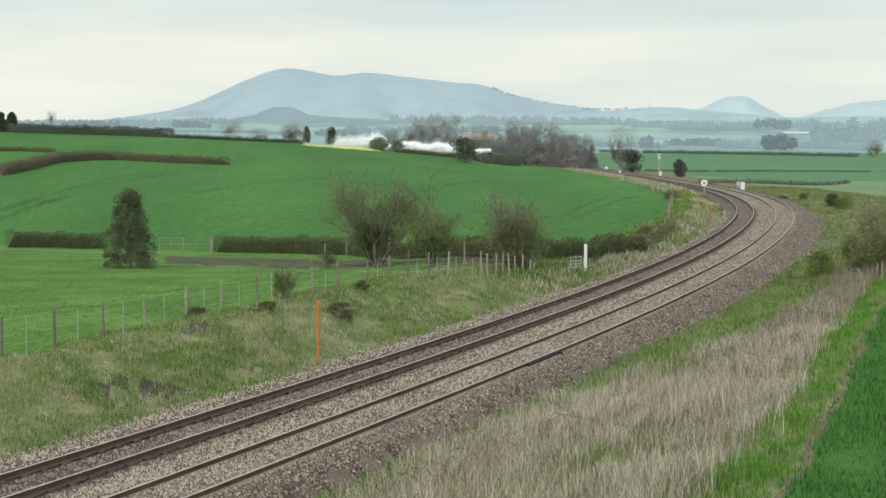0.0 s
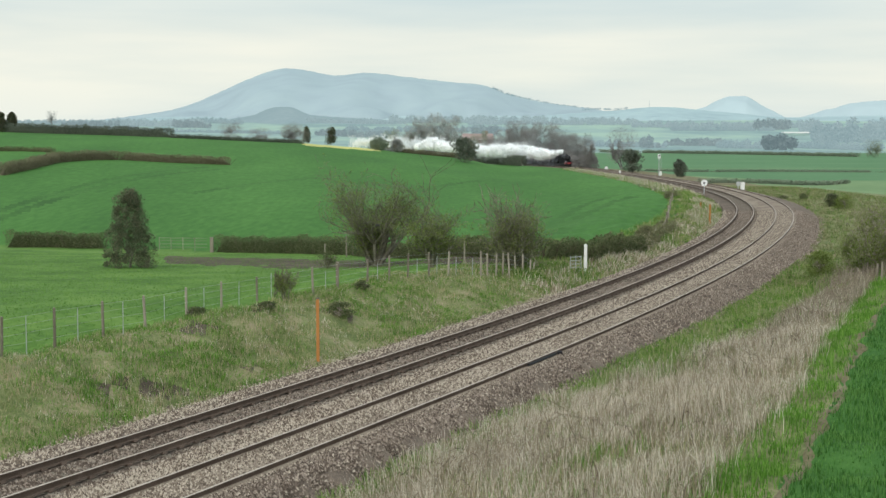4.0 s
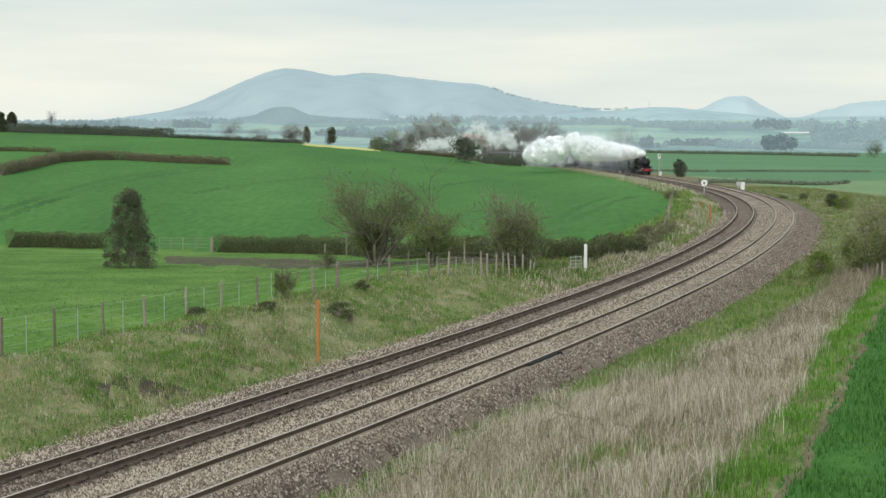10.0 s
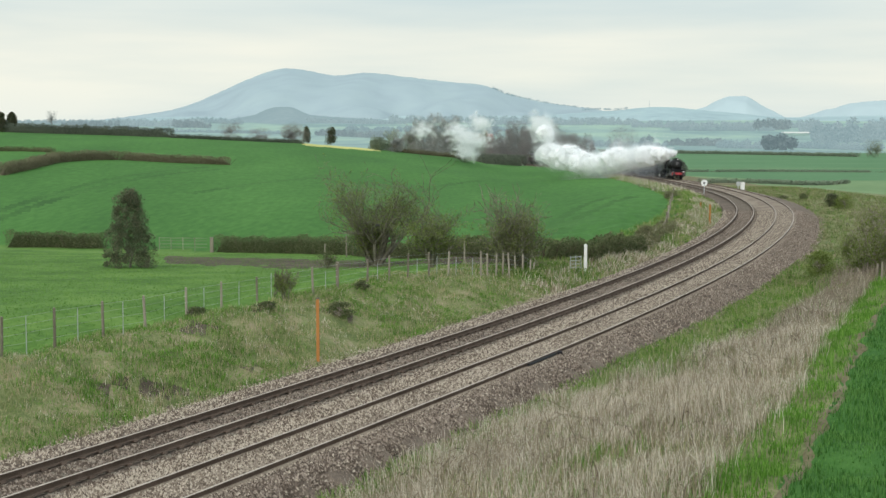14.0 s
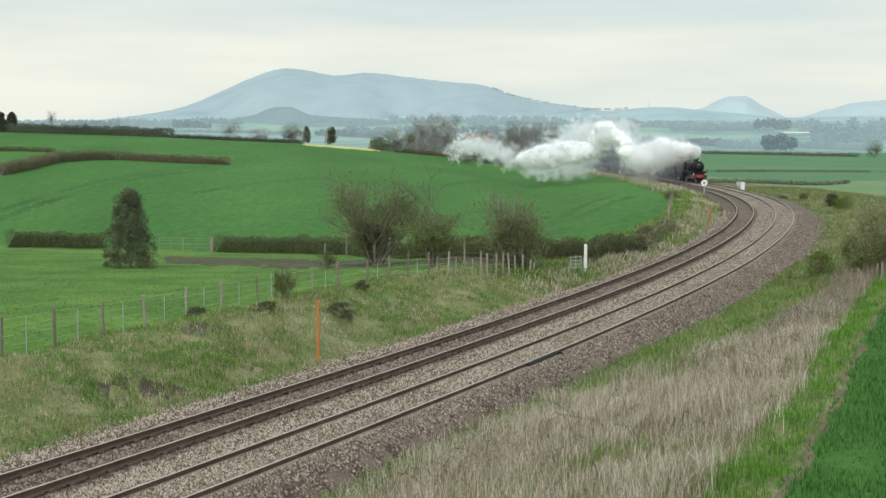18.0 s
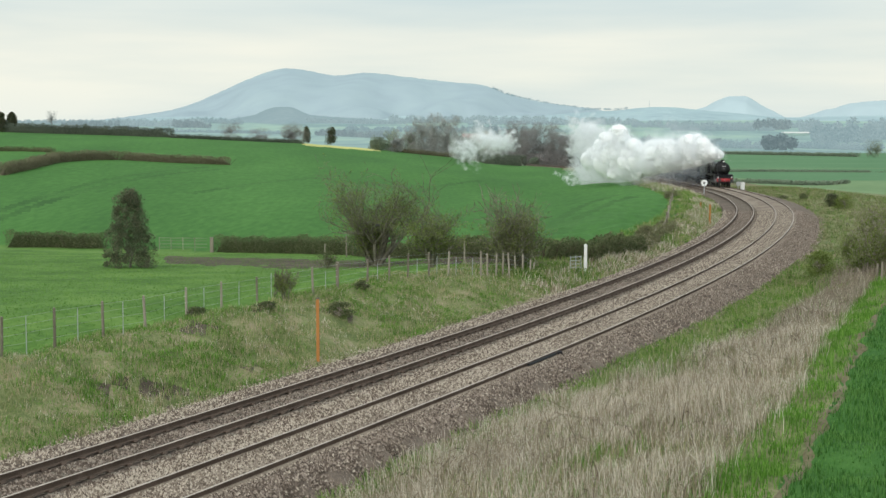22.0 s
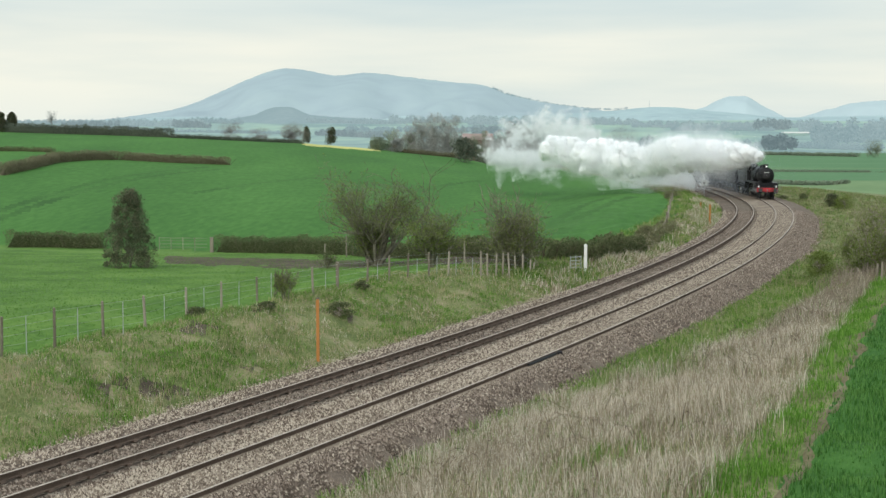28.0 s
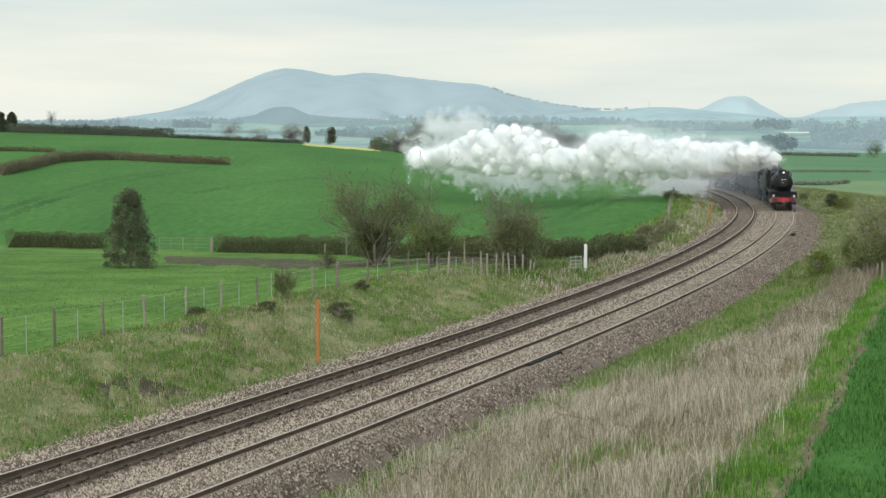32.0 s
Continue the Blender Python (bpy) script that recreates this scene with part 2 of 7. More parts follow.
# land and woods far off: the air's haze is painted into colour and glow
HAZE_TINT = {
    "hill": mat("hazed_moorland", [(0.245, 0.305, 0.335), (0.275, 0.345, 0.37), (0.30, 0.375, 0.388)], 0.0028, 0.012, 1.0, 0.0, emit=0.36, spec=0),
    "hill2": mat("hazed_cone_hill", [(0.325, 0.405, 0.425), (0.36, 0.44, 0.455)], 0.0016, 0.012, 1.0, 0.0, emit=0.36, spec=0),
    "ridge": mat("hazed_wooded_ridge", [(0.245, 0.325, 0.348), (0.295, 0.385, 0.40), (0.335, 0.43, 0.43)], 0.006, 0.03, 1.0, 0.0, emit=0.34, spec=0),
    "field": mat("hazed_fields", [(0.205, 0.285, 0.285), (0.25, 0.34, 0.32), (0.29, 0.395, 0.335)], 0.006, 0.02, 1.0, 0.0, emit=0.27, spec=0, stretch=(1, 0.3, 1), tight=0.1),
    # woods: blue haze painted as emission, paler the farther they stand
    "wood": mat("hazed_distant_woods", [(0.21, 0.30, 0.328), (0.24, 0.33, 0.355), (0.27, 0.36, 0.38)], 0.01, 0.1, 1.0, 0.0, emit=0.95, spec=0, spread=0.25),
    "farwood": mat("hazed_faint_woods", [(0.248, 0.335, 0.362), (0.272, 0.362, 0.385), (0.30, 0.39, 0.405)], 0.01, 0.1, 1.0, 0.0, emit=0.95, spec=0, spread=0.2),
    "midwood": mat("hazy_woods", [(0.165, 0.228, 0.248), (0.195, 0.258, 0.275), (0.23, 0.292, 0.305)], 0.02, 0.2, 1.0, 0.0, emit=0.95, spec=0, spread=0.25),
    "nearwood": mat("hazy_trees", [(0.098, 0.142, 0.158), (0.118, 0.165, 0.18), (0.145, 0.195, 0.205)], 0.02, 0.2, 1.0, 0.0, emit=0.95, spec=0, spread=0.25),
}


# ---------------------------------------------------------------- small building helpers
def mesh_ob(name, verts, faces, material, parent=None, label="", smooth=False):
    me = bpy.data.meshes.new(name)
    me.from_pydata([tuple(v) for v in verts], [], faces)
    for m in material if isinstance(material, (list, tuple)) else [material]:
        me.materials.append(m)
    if smooth:
        me.shade_smooth()
    me.update()
    ob = new(name, me)
    ob.parent = parent
    if label:
        ob["label"] = label
    return ob


def part(name, bm, material, parent, label="", smooth=False, bevel=0.0):
    if bevel:
        bmesh.ops.bevel(bm, geom=bm.edges[:], offset=bevel, segments=1, affect="EDGES")
    me = bpy.data.meshes.new(name)
    bm.to_mesh(me)
    bm.free()
    me.materials.append(material)
    if smooth:
        me.shade_smooth()
    ob = new(name, me)
    ob.parent = parent
    if label:
        ob["label"] = label
    return ob


def empty(name, m, label, category, group="", kind=""):
    ob = new(name)
    ob.empty_display_size = 0.2
    ob.matrix_basis = m
    return tagged(ob, label, category, group, kind)


def box(bm, c, size, rot=None, taper=1.0):
    r = bmesh.ops.create_cube(bm, size=1.0)["verts"]
    for v in r:
        k = taper if v.co.z > 0 else 1.0
        q = Vector((v.co.x * size[0] * k, v.co.y * size[1] * k, v.co.z * size[2]))
        if rot:
            q = rot @ q
        v.co = q + Vector(c)
    return r


def cyl(bm, a, b, r0, r1=None, seg=12, caps=True):
    a, b = Vector(a), Vector(b)
    r1 = r0 if r1 is None else r1
    d = b - a
    q = d.to_track_quat("Z", "Y").to_matrix()
    rings = []
    for p, r in ((a, r0), (b, r1)):
        rings.append([bm.verts.new(p + q @ Vector((r * math.cos(2 * math.pi * i / seg), r * math.sin(2 * math.pi * i / seg), 0))) for i in range(seg)])
    for i in range(seg):
        j = (i + 1) % seg
        bm.faces.new((rings[0][i], rings[0][j], rings[1][j], rings[1][i]))
    if caps:
        bm.faces.new(rings[0][::-1])
        bm.faces.new(rings[1])


def quick(name, items, material, parent, label="", smooth=False, bevel=0.0):
    """items: ('b', centre, size) or ('c', from, to, radius[, radius2[, sides]])"""
    bm = bmesh.new()
    for it in items:
        if it[0] == "b":
            box(bm, *it[1:])
        else:
            cyl(bm, *it[1:])
    return part(name, bm, material, parent, label, smooth, bevel)


# ---------------------------------------------------------------- the railway's line: centre of the pair of tracks
LINE = [(-13.7, 17.67, -0.4), (3.79, 51.39, -0.26), (19.05, 86.17, -0.04), (30.28, 122.44, 0.34), (35.64, 159.87, 0.33),
        (38.31, 197.65, -0.08), (39.71, 235.54, -0.55), (40.24, 273.54, -0.96), (40.12, 311.67, -1.35), (38.97, 349.97, -1.74),
        (34.73, 387.86, -2.16), (28.06, 425.29, -2.48), (17.05, 461.66, -2.58), (3.04, 496.98, -2.68), (-13.88, 531.01, -2.78),
        (-33.57, 563.5, -2.88), (-55.92, 594.24, -2.98), (-80.75, 623.01, -3.08), (-105.58, 651.78, -3.18), (-130.41, 680.54, -3.28),
        (-155.24, 709.31, -3.38)]


def spline(points, count):
    k = np.array(points, float)
    n = len(k)
    A, B = np.zeros((n, n)), np.zeros((n, n))
    A[0, 0] = A[-1, -1] = 1
    for i in range(1, n - 1):
        A[i, i - 1:i + 2], B[i, i - 1:i + 2] = (1, 4, 1), (6, -12, 6)
    S = np.linalg.solve(A, B)
    t = np.linspace(0, n - 1, count)
    i = np.minimum(t.astype(int), n - 2)
    u = (t - i)[:, None]
    v = 1 - u
    m = S @ k
    return v * k[i] + u * k[i + 1] + ((v**3 - v) * m[i] + (u**3 - u) * m[i + 1]) / 6


C = spline(LINE, 1521)
# run on towards and past the camera's left
_d0 = (C[0] - C[8]) / np.linalg.norm(C[0, :2] - C[8, :2])
C = np.vstack([C[0] + _d0 * k for k in np.arange(60, 0, -0.5)] + [C])
_dd = np.gradient(C[:, :2], axis=0)
_dd /= np.hypot(_dd[:, 0], _dd[:, 1])[:, None]
NRM = np.c_[_dd[:, 1], -_dd[:, 0]]
ARC = np.r_[0, np.cumsum(np.hypot(*np.diff(C[:, :2], axis=0).T))]
ARC -= ARC[120]
TRACK_L, TRACK_R = -1.742, 1.742


def on_line(s, n=0.0, dz=0.0):
    """Places at arc s, n metres to the right of the centre, dz above the rails."""
    s, n, dz = np.broadcast_arrays(np.asarray(s, float), n, dz)
    q = [np.interp(s, ARC, C[:, i]) for i in range(3)]
    a, b = np.interp(s, ARC, NRM[:, 0]), np.interp(s, ARC, NRM[:, 1])
    return np.stack([q[0] + n * a, q[1] + n * b, q[2] + dz], -1)


CS, NS, AS = C[::3], NRM[::3], ARC[::3]


def near_line(x, y):
    x, y = np.asarray(x, float).ravel(), np.asarray(y, float).ravel()
    s, n, z = np.empty_like(x), np.empty_like(x), np.empty_like(x)
    for a in range(0, len(x), 20000):
        k = slice(a, a + 20000)
        i = ((x[k, None] - CS[:, 0])**2 + (y[k, None] - CS[:, 1])**2).argmin(1)
        n[k] = (x[k] - CS[i, 0]) * NS[i, 0] + (y[k] - CS[i, 1]) * NS[i, 1]
        far = np.hypot(x[k] - CS[i, 0], y[k] - CS[i, 1])
        n[k] = np.where(np.abs(n[k]) < far * 0.9, np.sign(n[k]) * far, n[k])
        s[k], z[k] = AS[i], CS[i, 2]
    return s, n, z


# ---------------------------------------------------------------- the lie of the land
def smooth(a, b, x):
    t = np.clip((x - a) / (b - a), 0, 1)
    return t * t * (3 - 2 * t)


def bearing(px):
    return (np.asarray(px, float) - 784) / 2300


def height_at(row, depth):
    return 7.49 - (np.asarray(row, float) - 237.26) * np.asarray(depth, float) / 2300


CREST_B = bearing([-700, 0, 300, 530, 670, 800, 900, 1000, 1100, 1180, 1260])
CREST_D = np.array([340, 350, 360, 370, 385, 405, 425, 365, 270, 200, 160.0])
CREST_Z = height_at([222, 233, 242, 253, 264, 278, 289.5, 299, 311, 331, 345], CREST_D)
HEDGE_B = bearing([-700, 0, 400, 700, 1000, 1130, 1300])
HEDGE_D = np.array([130, 125, 118, 108, 95, 88, 80.0])
HEDGE_Z = height_at([434, 438, 447, 452, 452, 446, 444], HEDGE_D)


def toe_left(s):
    return np.interp(s, [0, 45, 60, 80], [-5.4, -5.3, -4.5, -3.9])


def toe_right(s):
    return np.interp(s, [0, 30, 50, 100, 145], [4.0, 4.0, 4.6, 4.7, 5.4])


def path_n(s):
    return np.interp(s, [8, 15, 21, 30, 39, 50], [15.4, 14.9, 14.46, 13.5, 12.8, 12.1])


def lush_n(s):
    return np.interp(s, [8, 13, 18, 24, 28, 34, 42, 55], [14.0, 13.75, 13.5, 13.2, 12.6, 11.8, 11.3, 10.8])


def green_n(s):
    return np.interp(s, [8, 15, 21, 28, 31, 34, 39, 45, 60], [4.3, 4.5, 5.0, 5.5, 6.3, 7.8, 8.8, 9.6, 9.8])


def soil_patch(s, n):
    return (wave(s, n, 0.9, 1) + 0.8 * wave(s, n, 2.6, 2) > 0.92) & (n < -6.0) & (n > -11.6) & (s < 36)


def wave(x, y, f, a=0.0):
    return np.sin(x * f + 1.3 * np.sin(y * f * 0.7 + a)) * np.cos(y * f * 0.83 + 0.9 * np.sin(x * f * 0.6 - a))


def ground_z(x, y, full=False):
    x, y = np.asarray(x, float), np.asarray(y, float)
    shape = x.shape
    x, y = x.ravel(), y.ravel()
    s, n, zt = near_line(x, y)
    D = np.maximum(y, 15.0)
    b = np.clip(x / D, -0.7, 0.7)
    # left of the line: bank, paddock, hedge, rising wheat field, crest, fall to the valley
    dc, zc = np.interp(b, CREST_B, CREST_D), np.interp(b, CREST_B, CREST_Z)
    dh, zh = np.interp(b, HEDGE_B, HEDGE_D), np.interp(b, HEDGE_B, HEDGE_Z)
    pad = 0.2 + (zh - 0.2) * np.clip((D - 52) / (dh - 52), 0, 1)
    u = np.clip((D - dh) / (dc - dh), 0, 1)
    fld = zh + (zc - zh) * u * (1.22 - 0.22 * u) + 0.35 * wave(x, y, 0.035) * np.sin(np.pi * u)
    left = np.where(D < dh, pad, fld)
    left = np.where(D > dc, np.maximum(zc - 0.04 * (D - dc), -3.2), left)
    # right of the line: rough slope, then meadows at the valley's level
    right = np.where(D < 60, 1.1, 1.1 - 4.1 * smooth(60, 240, D)) + np.clip((n - 16) * 0.02, 0, 0.5) * (D < 200)
    side = np.where(n < 0, left, right)
    far = -3.0 + 44 * smooth(850, 3600, D) + 2.5 * wave(x, y, 0.006) * smooth(900, 1500, D)
    side = np.where(D > 700, np.maximum(far, np.where(D > dc + 150, -9, left) * (n < 0) + far * (n >= 0)), side)
    # profile across the formation
    tl, tr = toe_left(s), toe_right(s)
    lump = 0.15 * wave(x, y, 1.1) + 0.11 * wave(x, y, 2.7, 1) * np.where(n < 0, 1.3, 0.8) + 0.14 * wave(x, y, 0.5, 3) * (n < -6)
    near = smooth(62, 48, s)
    pl = np.interp(n - tl, [-7.5, -6.2, -4.9, -3.2, -1.2, 0, 2.0, 3.0], [0.25, 0.5, 0.62, 0.25, -0.38, -0.62, -0.8, -0.8])
    pl2 = np.interp(n - tl, [-6, -3, -1.2, 0, 1.5, 2.5], [-0.15, 0.05, -0.3, -0.62, -0.8, -0.8])
    pl = pl * near + pl2 * (1 - near)
    pr = np.interp(n - tr, [-3, 0, 1.5, 4, 9, 12, 30], [-0.8, -0.64, -0.6, 0.0, 1.3, 1.45, 1.6])
    prf = np.interp(n - tr, [-3, 0, 1.5, 4, 9, 30], [-0.8, -0.64, -0.8, -0.7, -0.8, -1.2])
    pr = pr * smooth(110, 50, s) + prf * (1 - smooth(110, 50, s))
    prof = zt + np.where(n < 0, pl, pr) + lump * np.where(n < 0, smooth(0.0, -1.2, n - tl), smooth(0.0, 1.2, n - tr)) * smooth(220, 60, s)
    w = np.where(n < 0, np.where(s < 60, smooth(-24, -12.5, n), smooth(-26, -8, n)), smooth(45, 14, n))
    w = w * smooth(745, 690, s)
    z = side * (1 - w) + prof * w
    if full:
        return z.reshape(shape), s.reshape(shape), n.reshape(shape), b.reshape(shape), D.reshape(shape)
    return z.reshape(shape)


def spot(px, py, near=18.0, away=4500.0):
    """Where the line of sight through a place of the picture meets the ground."""
    t = radians(TILT)
    a, v = (px - 784) / 2300, (py - 441) / 2300
    fw, up = math.cos(t) - v * math.sin(t), -(math.sin(t) + v * math.cos(t))
    d = near * (away / near) ** (np.arange(600) / 599)
    x, z = a / fw * d, EYE[2] + up / fw * d
    g = ground_z(x, d)
    i = int(np.argmax(z < g)) if (z < g).any() else 599
    i = max(i, 1)
    f0, f1 = z[i - 1] - g[i - 1], z[i] - g[i]
    k = f0 / (f0 - f1) if f0 != f1 else 0
    dd = d[i - 1] + k * (d[i] - d[i - 1])
    return np.array([a / fw * dd, dd, float(ground_z(np.array([a / fw * dd]), np.array([dd]))[0])])


# where tractors have run through the wheat
WHEEL_TRACKS = ([(960, 414), (972, 402), (990, 388), (1020, 370), (1055, 356), (1092, 346)], [(985, 414), (1000, 400), (1022, 386), (1050, 373), (1082, 359), (1116, 350)],
                [(-10, 392), (90, 356), (200, 326), (290, 310), (380, 301)], [(-10, 378), (90, 345), (190, 319), (280, 305), (360, 297)], [(330, 345), (420, 330), (500, 321), (560, 316)], [(740, 340), (790, 328), (840, 321), (900, 317)])


def build_ground():
    cols = np.r_[np.linspace(-5, -0.55, 14, endpoint=False), np.linspace(-0.55, -0.42, 14, endpoint=False), np.linspace(-0.42, 0.42, 330), np.linspace(0.43, 0.55, 14), np.linspace(0.7, 5, 13)]
    q = 36.0 * 1.0122 ** np.arange(0, 406)
    rows = np.r_[np.linspace(-160, 10, 14, endpoint=False), q - 26]
    rows = rows[rows < 4900]
    A, Y = np.meshgrid(cols, rows)
    X = A * (26 + np.maximum(Y, 0))
    z, s, n, b, D = ground_z(X, Y, True)
    nr, nc = X.shape
    idx = np.arange(nr * nc).reshape(nr, nc)
    faces = np.stack([idx[:-1, :-1], idx[:-1, 1:], idx[1:, 1:], idx[1:, :-1]], -1).reshape(-1, 4)
    me = bpy.data.meshes.new("ground")
    me.from_pydata(np.stack([X, Y, z], -1).reshape(-1, 3).tolist(), [], faces.tolist())
    names = ["paddock", "crop", "bank", "verge", "wheat", "earth", "meadow", "meadow2", "rape"]
    for k in names:
        me.materials.append(M[k])
    # fields with haze painted into a pale blue-green that glows
    me.materials.append(HAZE_TINT["field"])
    me.materials.append(M["tram"])
    fs = [v.reshape(nr, nc)[:-1, :-1].ravel() for v in (X, Y, s, n, b, D)]
    fx, fy, s_, n_, b_, d_ = fs
    wob = 0.5 * wave(fx, fy, 0.9) + 0.35 * wave(fx, fy, 2.3, 2)
    dh, dc = np.interp(b_, HEDGE_B, HEDGE_D), np.interp(b_, CREST_B, CREST_D)
    g = np.where(n_ < 0, np.where(d_ < dh, 0, 1), 6)
    g = np.where((n_ < 0) & (d_ < dh) & (d_ > dh - 25 + 3 * wob) & (d_ < dh - 12 + wob) & (b_ > bearing(285)) & (b_ < bearing(965)), 5, g)
    g = np.where((n_ < 0) & (d_ > dc + 3), np.where(b_ < bearing(672), 8, 6), g)
    g = np.where((n_ < 0) & (d_ > dc - 22) & (d_ <= dc + 3) & (b_ > bearing(535)) & (b_ < bearing(668)), 8, g)
    g = np.where((n_ > 0) & (d_ > 292) & (d_ < 392), 7, g)
    g = np.where((n_ > 0) & (d_ > 397), 7, g)
    g = np.where((n_ < 0) & (n_ > np.where(s_ < 60, -12.2, -7.6) + 0.5 * wob) & (s_ < 470), 2, g)
    g = np.where((n_ < 0) & (n_ > -8 + wob) & (s_ > 60) & (s_ < 470), 3, g)
    g = np.where((n_ >= 0) & (n_ < 14.2 + 0.5 * wob) & (s_ < 470), 3, g)
    g = np.where((n_ >= 0) & (n_ < green_n(s_) + 0.8 * wob) & (s_ < 110), 2, g)
    g = np.where((n_ >= 5) & (n_ < 26) & (s_ > 75) & (s_ < 210) & (wob > -0.35), 2, g)
    g = np.where((n_ > lush_n(s_) + 0.3 * wob) & (d_ < 62), 2, g)
    g = np.where(soil_patch(s_, n_), 5, g)
    g = np.where((n_ > path_n(s_)) & (d_ < 60), 4, g)
    # beyond 720 m the ground takes the haze-painted colour
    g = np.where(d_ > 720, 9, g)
    for way in WHEEL_TRACKS:
        k = np.array([spot(x, y) for x, y in way])
        c = spline([tuple(p) for p in k], 160)
        near = np.nonzero((g == 1) & (fx > c[:, 0].min() - 2) & (fx < c[:, 0].max() + 2) & (fy > c[:, 1].min() - 2) & (fy < c[:, 1].max() + 2))[0]
        off = np.sqrt(np.min((fx[near, None] - c[:, 0]) ** 2 + (fy[near, None] - c[:, 1]) ** 2, axis=1))
        g[near[off < 0.8 + 0.25 * wob[near]]] = 10
    me.polygons.foreach_set("material_index", g.astype(np.int32))
    me.shade_smooth()
    me.update()
    ob = new("ground", me)
    tagged(ob, "rolling farmland with grass banks, paddock, green wheat and meadows", "ground", kind="structure")


build_ground()


def build_path():
    """The trodden line between the grass strip and the young wheat."""
    s = np.arange(4, 54, 0.2)
    across = np.linspace(-1, 1, 5)
    V, F = [], []
    mid = path_n(s) + 0.07 * np.sin(s * 0.9) + 0.05 * np.sin(s * 2.3 + 1)
    half = 0.11 + 0.04 * np.sin(s * 1.7) + 0.04 * np.sin(s * 4.1 + 2)
    for k in range(len(s)):
        for a in across:
            p = on_line(s[k], mid[k] + a * half[k])
            z = float(ground_z(p[0:1], p[1:2])[0])
            V.append((p[0], p[1], z + 0.045 - 0.05 * a * a + 0.012 * math.sin(7 * s[k] + 3 * a)))
    for k in range(len(s) - 1):
        F += [(k * 5 + i, k * 5 + i + 1, k * 5 + i + 6, k * 5 + i + 5) for i in range(4)]
    tagged(mesh_ob("path", V, F, M["path"], smooth=True), "narrow trodden earth path along the edge of the wheat", "path", kind="structure")


build_path()


# ---------------------------------------------------------------- far hills
def ridge(name, skyline, depth, base, material, label, deep=700, rough=6.0, seed=0):
    """A hill whose crest follows skyline (bearing, height row) at that depth."""
    px = np.linspace(skyline[0][0], skyline[-1][0], 150)
    row = np.interp(px, [k[0] for k in skyline], [k[1] for k in skyline])
    ker = np.ones(5) / 5
    row = np.convolve(np.pad(row, 2, mode="edge"), ker, "valid")
    top = height_at(row, depth)
    V, F, R = [], [], 16
    for j in range(R + 6):
        v = j / R
        for i, p in enumerate(px):
            d = depth - deep * (1 - v)
            prof = math.sin(min(v, 1) * math.pi / 2) ** 1.25 if v <= 1 else 1 - (v - 1) * 1.5
            h = base + (top[i] - base) * prof * min(1.0, d / depth)
            k = noise.noise(Vector((p * 0.012 + seed, v * 3.1, seed)))
            h += rough * k * (7 * v * (1 - v) ** 2 if v < 1 else 0) * max(0.0, (top[i] - base)) / 60
            h += 0.10 * rough * noise.noise(Vector((p * 0.11, seed, 7.7))) * (v > 0.9)
            V.append((bearing(p) * d, d, h))
    w = len(px)
    for j in range(R + 5):
        for i in range(w - 1):
            a = j * w + i
            F.append((a, a + 1, a + w + 1, a + w))
    ob = mesh_ob(name, V, F, material, smooth=True)
    return tagged(ob, label, "hill", kind="structure")


# the hills' hazy blue and glow are painted into their materials
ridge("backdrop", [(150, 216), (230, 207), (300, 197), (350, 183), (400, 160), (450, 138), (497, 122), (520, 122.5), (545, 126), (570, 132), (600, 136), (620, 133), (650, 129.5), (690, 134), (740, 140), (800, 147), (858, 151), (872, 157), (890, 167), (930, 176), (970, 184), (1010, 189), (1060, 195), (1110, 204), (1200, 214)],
      4300, 10, HAZE_TINT["hill"], "long blue-grey moorland hill far off in haze", 1100, 22, 1)
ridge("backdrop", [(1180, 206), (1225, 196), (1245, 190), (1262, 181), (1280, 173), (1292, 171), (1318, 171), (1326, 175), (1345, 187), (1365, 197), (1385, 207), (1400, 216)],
      4600, 20, HAZE_TINT["hill2"], "pale cone-shaped hill far off in haze", 500, 14, 2)
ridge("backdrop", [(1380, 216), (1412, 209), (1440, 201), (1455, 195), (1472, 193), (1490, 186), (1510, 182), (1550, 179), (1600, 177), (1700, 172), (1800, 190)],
      4600, 20, HAZE_TINT["hill2"], "pale blue hill shoulder far off in haze", 700, 14, 3)
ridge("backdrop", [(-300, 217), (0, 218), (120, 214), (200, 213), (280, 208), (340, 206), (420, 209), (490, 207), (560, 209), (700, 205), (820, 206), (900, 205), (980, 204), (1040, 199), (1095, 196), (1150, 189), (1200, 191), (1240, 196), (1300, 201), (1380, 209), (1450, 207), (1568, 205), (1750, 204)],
      3700, 5, HAZE_TINT["ridge"], "low wooded hills in the haze", 900, 12, 4)

# knoll in the glowing woods colour, haze painted in
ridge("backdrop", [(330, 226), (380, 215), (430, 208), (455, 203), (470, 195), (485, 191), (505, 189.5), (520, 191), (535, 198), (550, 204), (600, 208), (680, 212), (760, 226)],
      2900, 2, HAZE_TINT["wood"], "rounded wooded knoll in the haze", 500, 9, 5)


# ---------------------------------------------------------------- track
def sweep(name, s, profile, material, parent=None, label="", closed=True):
    """profile: (n, dz) pairs, numbers or arrays along s."""
    k = len(profile)
    pts = np.stack([on_line(s, p[0], p[1]) for p in profile], 1)
    F = []
    for j in range(len(s) - 1):
        for i in range(k if closed else k - 1):
            a, b = j * k + i, j * k + (i + 1) % k
            F.append((a, b, b + k, a + k))
    if closed:
        F += [tuple(range(k))[::-1], tuple(range((len(s) - 1) * k, len(s) * k))]
    return mesh_ob(name, pts.reshape(-1, 3), F, material, parent, label)


S_NEAR, S_FAR = -30.0, 740.0
